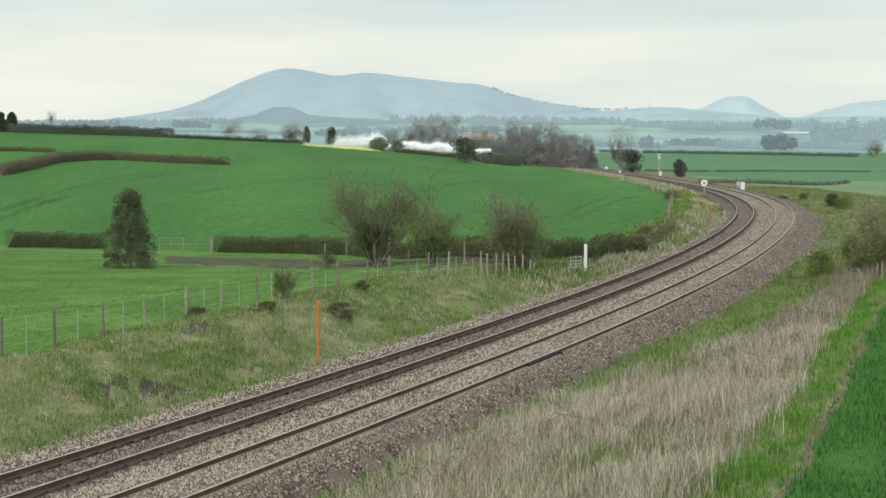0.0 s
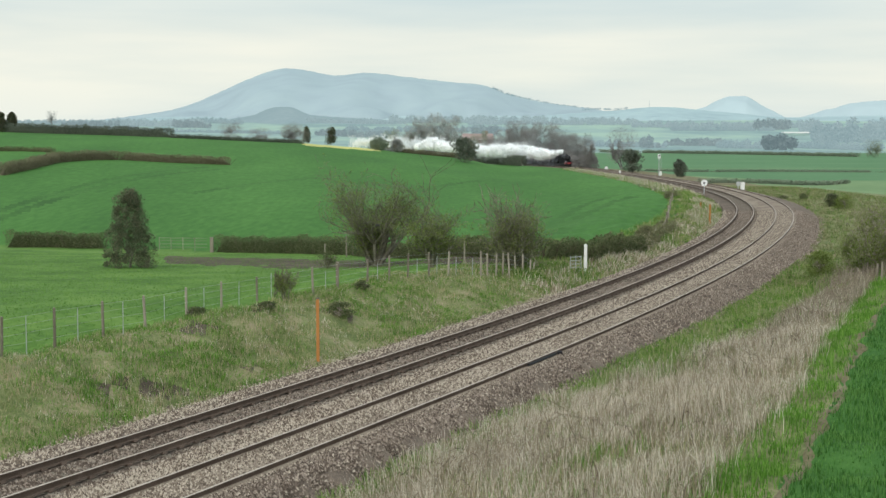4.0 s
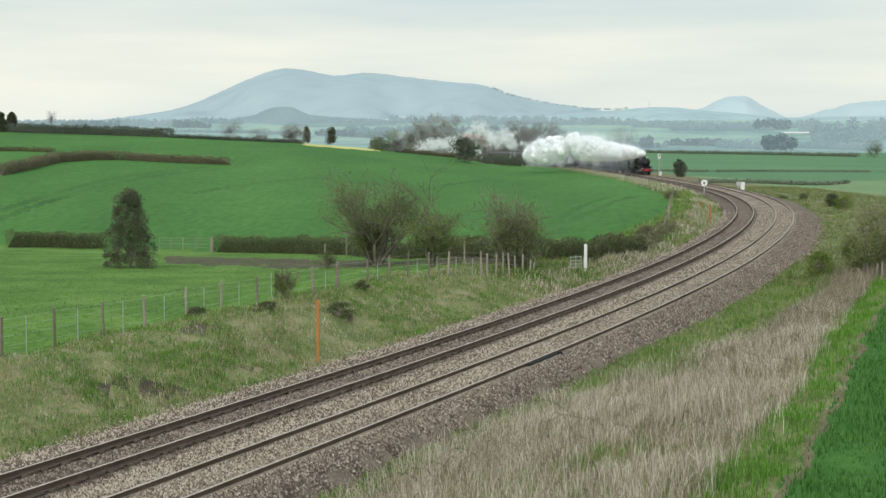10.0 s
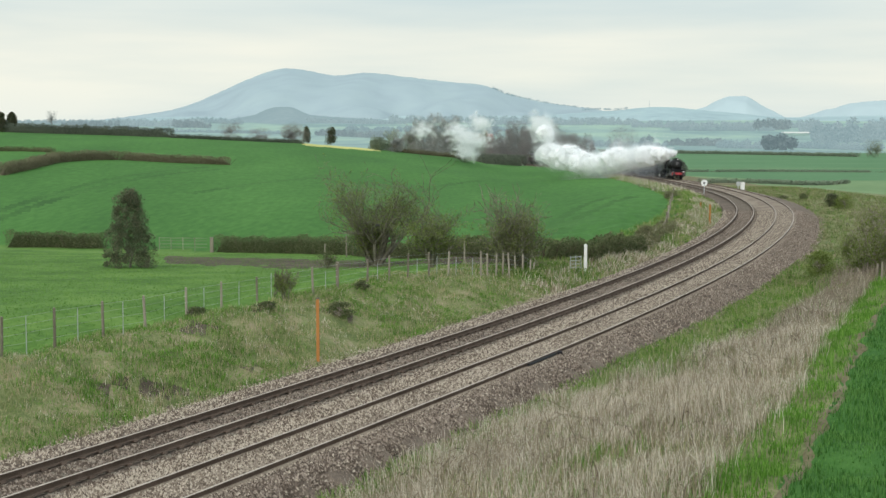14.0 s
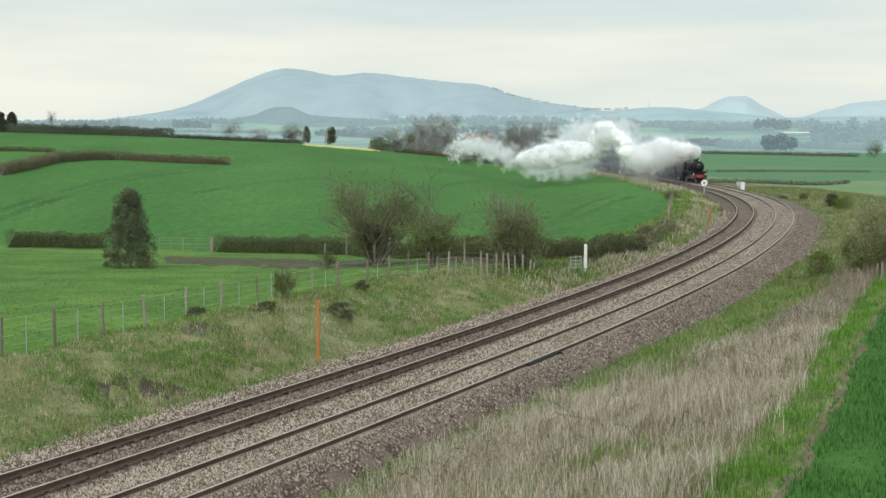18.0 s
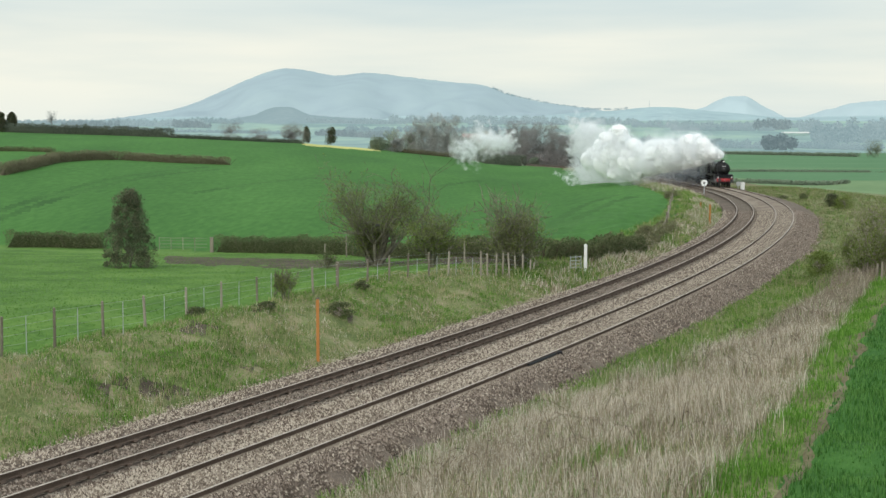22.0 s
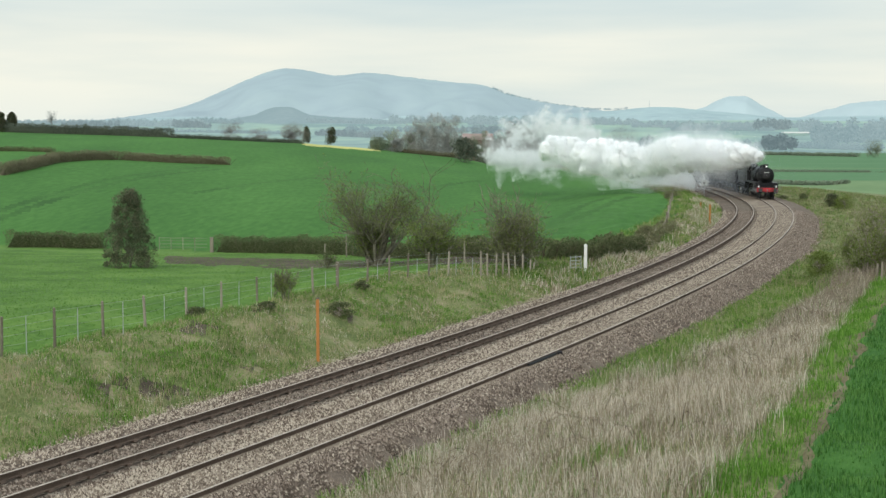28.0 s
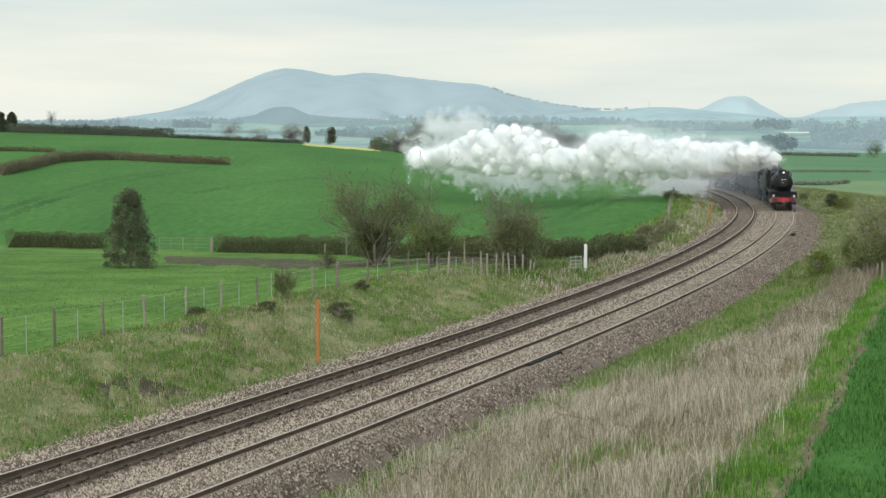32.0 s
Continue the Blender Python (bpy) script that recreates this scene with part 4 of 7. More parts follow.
def plant(name, at, height, width, label, category, seed, bark, leaf=None, leaves=0, leaf_size=0.08, stems=1, levels=4, split=4, up=0.35, base_r=0.12, group="", cap=4500, first=0.25, boughs=0):
    rng = np.random.default_rng(seed)
    segs, ends = limbs(rng, height, 1.0, stems, levels, split, 0.0, up, base_r, first)
    segs, ends = fit_size(segs, ends, height, width)
    if len(segs) > cap:
        big = [s for s in segs if s[2] > base_r * 0.16]
        small = [s for s in segs if s[2] <= base_r * 0.16]
        keep = rng.choice(len(small), max(0, cap - len(big)), replace=False) if len(big) < cap else []
        segs = big[:cap] + [small[i] for i in keep]
    if boughs:
        extra, _ = limbs(rng, height, 0.8, boughs, 2, 2, 0.0, 0.65, base_r * 0.7, 0.4)
        extra, _ = fit_size(extra, [], height * 1.03, width * 1.12)
        segs = segs + [(a, b, max(r0, 0.019), max(r1, 0.013)) for a, b, r0, r1 in extra]
    t = empty(name, Matrix.Translation(Vector(at) - Vector((0, 0, 0.08))), label, category, group)
    main = [s for s in segs if s[2] > base_r * 0.3]
    fine = [(a, b, max(r0, 0.016), max(r1, 0.011)) for a, b, r0, r1 in segs if r0 <= base_r * 0.3]
    for nm, sg, sd in (("trunk", main, 7), ("twig_growth", fine, 3)):
        if sg:
            ob = new(nm, tube_mesh(nm, sg, bark, sd))
            ob.parent = t
            if nm == "twig_growth":
                ob["kind"] = "stuff"
    if leaf is not None and leaves:
        E = np.array([s[1] for s in segs if s[2] < base_r * 0.3])
        low = np.argsort(E[:, 2] + rng.normal(size=len(E)) * height * 0.2)[: max(4, int(len(E) * 0.8))]
        P = E[low][rng.integers(0, len(low), leaves)] + rng.normal(size=(leaves, 3)) * leaf_size * 1.3
        P[:, 2] = np.maximum(P[:, 2], 0.1)
        ob = new("crown", flake_mesh("crown", P, leaf_size, leaf, rng))
        ob.parent = t
    return t


def cloud_points(rng, n, shape, lumps=26, fill=0.35, grain=(0.16, 0.34)):
    """Points of a lumpy crown inside the unit shape(u, height 0..1) -> radius."""
    z = rng.uniform(0, 1, lumps)
    a = rng.uniform(0, 2 * np.pi, lumps)
    rr = np.array([shape(k) for k in z]) * rng.uniform(0.35, 0.92, lumps)
    ctr = np.c_[rr * np.cos(a), rr * np.sin(a), z]
    size = rng.uniform(grain[0], grain[1], lumps)
    k = rng.integers(0, lumps, n)
    d = rng.normal(size=(n, 3))
    d /= np.linalg.norm(d, axis=1)[:, None]
    r = size[k] * np.where(rng.random(n) < fill, rng.uniform(0.2, 1, n), rng.uniform(0.8, 1.08, n))
    P = ctr[k] + d * r[:, None] * np.array([1, 1, 0.75])
    return P, d


def bush(name, at, height, width, label, category, seed, leaf, n=5000, leaf_size=0.1, shape=None, twig=None, group="", lumps=26, trunk=True, slim=0.6, grain=(0.16, 0.34)):
    """A dense crown of flakes on a short stem, with dark twigs inside."""
    rng = np.random.default_rng(seed)
    shape = shape or (lambda v: 0.5 * math.sqrt(max(0.02, 1 - (2 * v * 0.9 - 0.75) ** 2)))
    P, d = cloud_points(rng, n, shape, lumps, 0.35, grain)
    lo, hi = P.min(0), P.max(0)
    P = (P - np.array([0, 0, lo[2]])) * np.array([width / (hi[0] - lo[0]), width / (hi[1] - lo[1]), height / (hi[2] - lo[2])])
    t = empty(name, Matrix.Translation(Vector(at) - Vector((0, 0, 0.1))), label, category, group)
    ob = new("crown", flake_mesh("crown", P, leaf_size, leaf, rng, slim, d))
    ob.parent = t
    segs, _ = limbs(rng, height, 1.0, 3 if trunk else 5, 3, 3, 0, 0.3, 0.025 * height ** 0.7 + 0.02)
    segs, _ = fit_size(segs, [], height * 0.9, width * 0.66)
    segs = segs[:1600]
    ob = new("stem", tube_mesh("stem", [(a, b, max(r0, 0.006 + leaf_size * 0.03), max(r1, 0.005 + leaf_size * 0.02)) for a, b, r0, r1 in segs], twig or M["twig"], 4))
    ob.parent = t
    return t


def beside_line(px, n):
    """A place on the ground at a bearing, n metres to the far side of the railway (negative: this side)."""
    q = on_line(np.arange(130.0, 760.0, 3.0), n)
    k = 784 + 2300 * q[:, 0] / q[:, 1]
    x, d = float(np.interp(px, k[::-1], q[::-1, 0])), float(np.interp(px, k[::-1], q[::-1, 1]))
    return np.array([x, d, float(ground_z(np.array([x]), np.array([d]))[0])])


def path_points(way, count, near=18.0):
    """Even points along a line on the ground through places of the picture."""
    k = np.array([spot(x, y, near) if y > 100 else beside_line(x, y) for x, y in way])
    d = np.r_[0, np.cumsum(np.hypot(*np.diff(k[:, :2], axis=0).T))]
    s = np.linspace(0, d[-1], count)
    x, y = np.interp(s, d, k[:, 0]), np.interp(s, d, k[:, 1])
    return np.c_[x, y, ground_z(x, y)], d[-1]


def hedge(name, way, height, width, material, label, seed, density=120, leaf=0.14, near=18.0, gaps=0.12, twig="cane", core=True):
    """A hedgerow along way: clumps of leaves and twigs with an uneven top."""
    rng = np.random.default_rng(seed)
    pts, length = path_points(way, 200, near)
    n = int(length * density)
    u = rng.uniform(0, 1, n)
    i = u * 199
    q = np.stack([np.interp(i, np.arange(200), pts[:, k]) for k in range(3)], -1)
    t = np.gradient(pts[:, :2], axis=0)
    t /= np.hypot(t[:, 0], t[:, 1])[:, None] + 1e-9
    tx, ty = np.interp(i, np.arange(200), t[:, 0]), np.interp(i, np.arange(200), t[:, 1])
    pos = u * length
    top = height * (0.88 + 0.09 * np.sin(pos * 0.9 + seed) * np.cos(pos * 0.37) + 0.05 * np.sin(pos * 2.3 + 1.7 * seed) + 0.04 * np.sin(pos * 5.1))
    keep = np.sin(pos * 0.21 + seed) * np.sin(pos * 0.057 + 2 * seed) > -1 + gaps
    h = rng.uniform(0, 1, n) ** 0.8
    bulge = np.sqrt(np.maximum(0.1, 1 - (h * 1.15 - 0.35) ** 2))
    off = np.where(rng.random(n) < 0.7, np.sign(rng.normal(size=n)) * rng.uniform(0.75, 1.0, n), rng.uniform(-1, 1, n)) * width * 0.5 * bulge
    P = q + np.stack([ty * off, -tx * off, h * top], -1) + rng.normal(size=(n, 3)) * leaf * 0.35
    P = P[keep]
    base = pts[100]
    th = empty(name, Matrix.Translation(Vector(base)), label, "hedge", "field hedges")
    ob = new("foliage", flake_mesh("foliage", P - base, leaf, material, rng, 0.65))
    ob.parent = th
    m = int(length * 5)
    j = rng.integers(0, 199, m)
    b0 = pts[j] + np.c_[rng.normal(size=(m, 2)) * width * 0.15, np.zeros(m)]
    b1 = b0 + np.c_[rng.normal(size=(m, 2)) * width * 0.3, height * rng.uniform(0.5, 0.92, m)]
    ob = new("stem_growth", tube_mesh("stem_growth", [(a - base, b - base, 0.03, 0.012) for a, b in zip(b0, b1)], M[twig], 3))
    ob.parent = th
    ob["kind"] = "stuff"
    if not core:
        return th
    # the close inner growth
    cnt = max(60, int(length / (height * 0.35)))
    ci = np.linspace(0, 199, cnt)
    cq = np.stack([np.interp(ci, np.arange(200), pts[:, k]) for k in range(3)], -1)
    cx, cy = np.interp(ci, np.arange(200), t[:, 0]), np.interp(ci, np.arange(200), t[:, 1])
    cp = ci / 199 * length
    ct = height * (0.72 + 0.08 * np.sin(cp * 0.9 + seed) * np.cos(cp * 0.37) + 0.04 * np.sin(cp * 2.3 + 1.7 * seed))
    open_ = np.sin(cp * 0.21 + seed) * np.sin(cp * 0.057 + 2 * seed) > -1 + gaps
    ct = np.where(open_, ct, 0.05) * np.clip(np.minimum(np.arange(cnt), np.arange(cnt)[::-1]) / 4, 0.05, 1)
    V, F = [], []
    for k in range(cnt):
        for o, z in ((-0.42, 0.0), (-0.46, 0.45), (-0.3, 0.92), (0.05, 1.0), (0.34, 0.9), (0.46, 0.4), (0.42, 0.0)):
            o = o * width * 0.38 * rng.uniform(0.8, 1.15)
            V.append(cq[k] - base + np.array([cy[k] * o, -cx[k] * o, z * ct[k] * rng.uniform(0.85, 1.06) - 0.05]))
        if k:
            a = (k - 1) * 7
            F += [(a + i, a + i + 1, a + i + 8, a + i + 7) for i in range(6)]
    mesh_ob("inner_growth", V, F, material, th)
    return th


def metres(px, at):
    return px * at[1] / 2300


# the thorn trees and bushes of the paddock
def build_paddock_trees():
    p = spot(230, 474)
    bush("conifer_bush", p, metres(145, p), metres(106, p), "dark evergreen bush, dense and pointed, alone in the paddock", "bush", 11, M["evergreen"], 30000, 0.085,
         lambda v: 0.50 * (1 - v) ** 0.42 * min(1.0, 0.86 + v) + 0.03, M["bark"], lumps=320, grain=(0.04, 0.10))
    p = spot(666, 470)
    plant("hawthorn_tree", p, metres(202, p), metres(196, p), "old hawthorn tree with bare twisted limbs coming into leaf", "tree", 5, M["bark"], M["leaf"], 14000, 0.08, stems=8, levels=3, split=3, up=0.5, boughs=2, base_r=0.15, cap=4300, group="paddock trees")
    q = spot(765, 474)
    plant("hawthorn_tree", q, metres(136, q), metres(140, q), "leaning hawthorn with sparse young leaves", "tree", 8, M["bark"], M["leaf"], 9500, 0.08, cap=3200, stems=6, levels=3, split=3, up=0.36, base_r=0.10, group="paddock trees")
    q = spot(655, 470)
    plant("hawthorn_tree", q, metres(112, q), metres(96, q), "low hawthorn with fresh green leaves", "tree", 9, M["bark"], M["leaf"], 7500, 0.08, cap=2800, stems=6, levels=3, split=3, up=0.4, base_r=0.09, group="paddock trees")
    p = spot(912, 480)
    plant("thorn_bush", p, metres(154, p), metres(118, p), "dense thorn bush with bare twigs on top and green below", "bush", 21, M["bark"], M["leaf"], 12000, 0.072, cap=5000, stems=14, levels=3, split=3, up=0.5, base_r=0.06, group="paddock trees", first=0.0, boughs=3)
    bush("thorn_undergrowth", p + np.array([0.15, -0.3, 0]), metres(70, p), metres(98, p), "leafy lower growth of a thorn bush", "bush", 22, M["hedge"], 7000, 0.07, lumps=60)
    p = spot(508, 533)
    plant("sapling", p, metres(62, p), metres(46, p), "small leafy sapling at the fence", "sapling", 31, M["bark"], M["leaf"], 2200, 0.055, stems=4, levels=3, split=2, up=0.5, base_r=0.022)
    for x, y, h, w, s in ((346, 562, 24, 44, 41), (577, 476, 38, 46, 42), (640, 510, 16, 30, 43), (600, 556, 26, 60, 44), (470, 545, 16, 40, 45)):
        p = spot(x, y)
        bush("bramble_bush", p, metres(h, p), metres(w, p), "low dark bramble bush on the grass bank", "bush", s, M["hedge"], 1600, 0.07, lumps=16, group="brambles")


build_paddock_trees()

# hedges
hedge("hedge", [(14, 438), (100, 438), (186, 440)], 1.68, 1.35, M["hedge"], "clipped dark green field hedge", 1, 1100, 0.10)
hedge("hedge", [(384, 446), (520, 449), (625, 452)], 1.68, 1.35, M["hedge"], "clipped dark green field hedge with gaps", 2, 1100, 0.10, gaps=0.2)
hedge("hedge", [(625, 453), (760, 456), (880, 457)], 1.35, 1.25, M["hedge"], "low green field hedge behind the thorn trees", 3, 1000, 0.10)
hedge("hedge", [(958, 459), (1060, 456), (1130, 446)], 1.35, 1.3, M["hedge"], "dark green hedge running up to the railway fence", 4, 1000, 0.10, gaps=0.0)
hedge("hedge", [(1118, 449), (1146, 432), (1168, 416), (1184, 404)], 0.85, 1.3, M["scrub"], "rough green-brown scrub hedge along the railway fence", 17, 520, 0.09, gaps=0.06, twig="twig", core=False)
hedge("hedge", [(0, 311), (50, 300), (98, 288), (150, 284), (210, 283)], 2.0, 2.0, M["hedgebrown"], "reddish brown bare hedge across the wheat field", 5, 420, 0.16, gaps=0.02)
hedge("hedge", [(210, 283), (300, 288), (408, 292)], 1.7, 1.8, M["hedgebrown"], "brown bare hedge end in the wheat field", 6, 420, 0.16, gaps=0.02)
hedge("hedge", [(-20, 268), (40, 268), (98, 270)], 1.1, 1.4, M["hedge"], "low dark hedge on the hillside", 7, 100, 0.2)
# crest hedges use the ivy green for its painted haze
hedge("hedge", [(-20, 233.6), (100, 237), (200, 240), (308, 244)], 2.8, 2.2, M["ivy"], "dark hedge along the crest of the field", 8, 480, 0.22, near=240, gaps=0.02)
hedge("hedge", [(300, 244), (400, 248.5), (540, 255)], 1.3, 1.8, M["ivy"], "low dark hedge along the crest of the field", 9, 110, 0.24, near=240, gaps=0.02)
hedge("hedge", [(664, 264.8), (730, 272), (800, 279), (860, 286)], 1.5, 1.6, M["hedgebrown"], "sparse brown hedge and rails along the railway", 10, 60, 0.3, near=260, gaps=0.25)
hedge("hedge", [(846, -8), (890, -8), (926, -8)], 3.5, 2.6, M["ivy"], "tall dark hedge beside the railway", 11, 170, 0.34, gaps=0.0)
# meadow hedges: haze is painted into the pale leaf colour
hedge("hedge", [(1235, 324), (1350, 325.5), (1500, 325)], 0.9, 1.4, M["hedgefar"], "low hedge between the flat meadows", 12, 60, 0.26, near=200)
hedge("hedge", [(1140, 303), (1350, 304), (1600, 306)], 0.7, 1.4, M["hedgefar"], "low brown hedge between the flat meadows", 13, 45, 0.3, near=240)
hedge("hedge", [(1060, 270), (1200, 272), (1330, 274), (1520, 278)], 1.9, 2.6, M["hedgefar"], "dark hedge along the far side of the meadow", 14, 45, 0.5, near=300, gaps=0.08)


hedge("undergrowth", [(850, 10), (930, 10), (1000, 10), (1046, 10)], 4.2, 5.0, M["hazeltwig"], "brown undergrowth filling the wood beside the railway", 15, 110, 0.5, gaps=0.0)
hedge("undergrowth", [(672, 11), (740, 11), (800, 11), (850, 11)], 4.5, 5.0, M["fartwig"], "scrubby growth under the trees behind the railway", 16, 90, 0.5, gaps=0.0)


# trees along the line and on the skyline
def build_far_trees():
    def bare(x, y, w, h, seed, label, near, twig="hazeltwig", dense=1.0, bole=0.22):
        """A leafless tree: trunk, limbs and a rounded crown of fine twigs with gaps."""
        p = spot(x, y, near) if near else beside_line(x, 6 + w * 0.095)
        W = metres(w, p)
        H = metres(h, p) if near else float(height_at(y - h, p[1])) - p[2]
        rng = np.random.default_rng(seed)
        t = empty("bare_tree", Matrix.Translation(Vector(p) - Vector((0, 0, 0.3))), label, "tree", "trees along the line")
        segs, _ = limbs(rng, H, 1.0, 1 + seed % 2, 4, 3, 0, 0.4, 0.024 * H, 0.3)
        segs, _ = fit_size(segs, [], H * 0.95, W * 0.8)
        ob = new("trunk", tube_mesh("trunk", [(a, b, max(r0, 0.05), max(r1, 0.035)) for a, b, r0, r1 in sorted(segs, key=lambda g: -g[2])[:1500]], M[twig], 4))
        ob.parent = t
        n = int(9000 * dense)
        # clumps of twigs on a dome, thinner towards the foot
        c = 34
        a, v = rng.uniform(0, 2 * np.pi, c), rng.uniform(bole, 0.92, c)
        dome = np.sqrt(np.maximum(0.03, 1 - ((v - 0.52) / 0.55) ** 2)) * 0.5 * rng.uniform(0.45, 0.88, c)
        ctr = np.c_[np.cos(a) * dome * W, np.sin(a) * dome * W, v * H]
        i = rng.integers(0, c, n)
        k = rng.normal(size=(n, 3))
        k /= np.linalg.norm(k, axis=1)[:, None]
        P = ctr[i] + k * rng.uniform(0.2, 1.0, (n, 1)) ** 0.6 * np.array([W, W, H * 0.8]) * rng.uniform(0.15, 0.25, (c, 1))[i]
        P[:, 2] = np.clip(P[:, 2], 0.3, H * 1.02)
        ob = new("crown", flake_mesh("crown", P, 0.036 * H, M[twig], rng, 0.17, k + np.array([0, 0, 0.5])))
        ob.parent = t
        return t

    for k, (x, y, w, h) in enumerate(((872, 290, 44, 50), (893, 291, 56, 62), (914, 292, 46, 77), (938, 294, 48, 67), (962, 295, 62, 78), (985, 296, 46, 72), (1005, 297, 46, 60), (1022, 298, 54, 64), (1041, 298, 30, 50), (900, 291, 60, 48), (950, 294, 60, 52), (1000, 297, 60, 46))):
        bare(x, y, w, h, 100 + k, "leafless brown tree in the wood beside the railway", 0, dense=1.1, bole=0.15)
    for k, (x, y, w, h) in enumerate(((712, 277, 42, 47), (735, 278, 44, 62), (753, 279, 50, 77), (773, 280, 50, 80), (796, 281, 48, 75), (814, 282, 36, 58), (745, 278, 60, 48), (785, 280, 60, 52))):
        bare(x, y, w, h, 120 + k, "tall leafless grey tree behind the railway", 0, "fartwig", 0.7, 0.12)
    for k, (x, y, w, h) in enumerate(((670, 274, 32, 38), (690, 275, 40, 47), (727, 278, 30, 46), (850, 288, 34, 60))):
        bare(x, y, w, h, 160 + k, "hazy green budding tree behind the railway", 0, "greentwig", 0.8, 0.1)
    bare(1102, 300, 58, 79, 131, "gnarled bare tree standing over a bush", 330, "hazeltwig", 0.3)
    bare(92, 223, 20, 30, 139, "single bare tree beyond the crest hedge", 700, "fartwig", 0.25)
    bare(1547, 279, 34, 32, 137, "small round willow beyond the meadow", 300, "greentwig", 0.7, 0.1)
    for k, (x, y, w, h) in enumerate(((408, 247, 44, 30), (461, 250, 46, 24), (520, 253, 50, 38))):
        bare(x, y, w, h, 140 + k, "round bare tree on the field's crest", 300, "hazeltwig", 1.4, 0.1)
    rows = [(3, 234, 20, 36, "leafdark", 300), (22, 234, 20, 36, "leafdark", 300), (543, 254, 16, 31, "leafdark", 300), (586, 257, 24, 33, "leafdark", 300), (670, 266, 40, 24, "hedgefar", 320), (702, 270, 30, 24, "fartwig", 330),
            (822, 288, 54, 46, "ivy", 290), (946, 294, 24, 16, "hedgefar", 0), (1116, 306, 46, 42, "ivy", 240), (1203, 313, 26, 32, "ivy", 200)]
    for k, (x, y, w, h, m, nr) in enumerate(rows):
        p = spot(x, y, nr) if nr else beside_line(x, 6)
        pointed = (lambda v: 0.5 * (1 - v) ** 0.6 + 0.04) if k in (2, 3) else None
        bush("ivy_bush" if k in (6, 8) else "bush", p, metres(h, p), metres(w, p), "dark green rounded tree beside the line" if k > 3 else "dark green pointed tree on the skyline", "bush", 200 + k, M[m], 4200, 0.04 * metres(h, p) + 0.16, pointed, lumps=36, group="bushes along the line")
    for k, (x, y, w, h, m) in enumerate(((1451, 494, 66, 56, "leaf"), (1472, 366, 28, 26, "leafdark"), (1494, 371, 40, 30, "leaf"), (1421, 353, 18, 12, "hedge"), (1385, 352, 22, 8, "hedge"), (1140, 426, 40, 30, "scrub"), (1190, 352, 40, 18, "scrub"))):
        p = spot(x, y)
        bush("scrub_bush", p, metres(h, p), metres(w, p), "green scrub bush on the railway verge", "bush", 230 + k, M[m], 3600, 0.02 * metres(h, p) + 0.06, lumps=30, group="scrub on the verge")
    for k, (x, y, w, h) in enumerate(((1530, 488, 64, 105), (1570, 485, 84, 140), (1508, 470, 44, 80), (1545, 440, 76, 92), (1595, 470, 60, 140), (1562, 420, 70, 70))):
        p = spot(x, y)
        plant("thicket_bush", p, metres(h, p), metres(w, p), "tangled bare thicket just coming into leaf", "bush", 250 + k, M["twig"], M["leaf"], 5200, 0.075, cap=1500, stems=10, levels=3, split=2, up=0.5, base_r=0.035, group="thicket by the line", first=0.0)


build_far_trees()


# woods, farms and hedgerows, the haze put into their glowing colours
def treeline(x0, x1, y0, y1, hpx, material, label, seed, near=650, size=0.5):
    rng = np.random.default_rng(seed)
    a, b = spot(x0, y0, near), spot(x1, y1, near)
    length = float(np.hypot(*(b - a)[:2]))
    H = hpx * (a[1] + b[1]) / 2 / 2300
    n = max(6, int(length / (H * 0.26)))
    P, D = [], []
    for k in range(n):
        u = min(1.0, max(0.0, (k + rng.uniform(-0.9, 0.9)) / n))
        c = a + (b - a) * u
        c[2] = float(ground_z(c[0:1], c[1:2])[0])
        h = H * rng.uniform(0.3, 1.0) ** 1.2 * 1.15
        q = rng.normal(size=(150, 3))
        q /= np.linalg.norm(q, axis=1)[:, None]
        P.append(c + np.array([0, 0, h * 0.52]) + q * np.array([h * 0.42, h * 0.42, h * 0.52]) * rng.uniform(0.45, 1.08, (150, 1)))
        D.append(q)
    P, D = np.vstack(P), np.vstack(D)
    base = (a + b) / 2
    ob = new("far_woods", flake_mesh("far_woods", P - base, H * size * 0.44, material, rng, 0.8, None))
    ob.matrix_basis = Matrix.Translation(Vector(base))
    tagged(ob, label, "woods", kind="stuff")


W0, W1, WM, WF = HAZE_TINT["nearwood"], HAZE_TINT["wood"], HAZE_TINT["midwood"], HAZE_TINT["farwood"]
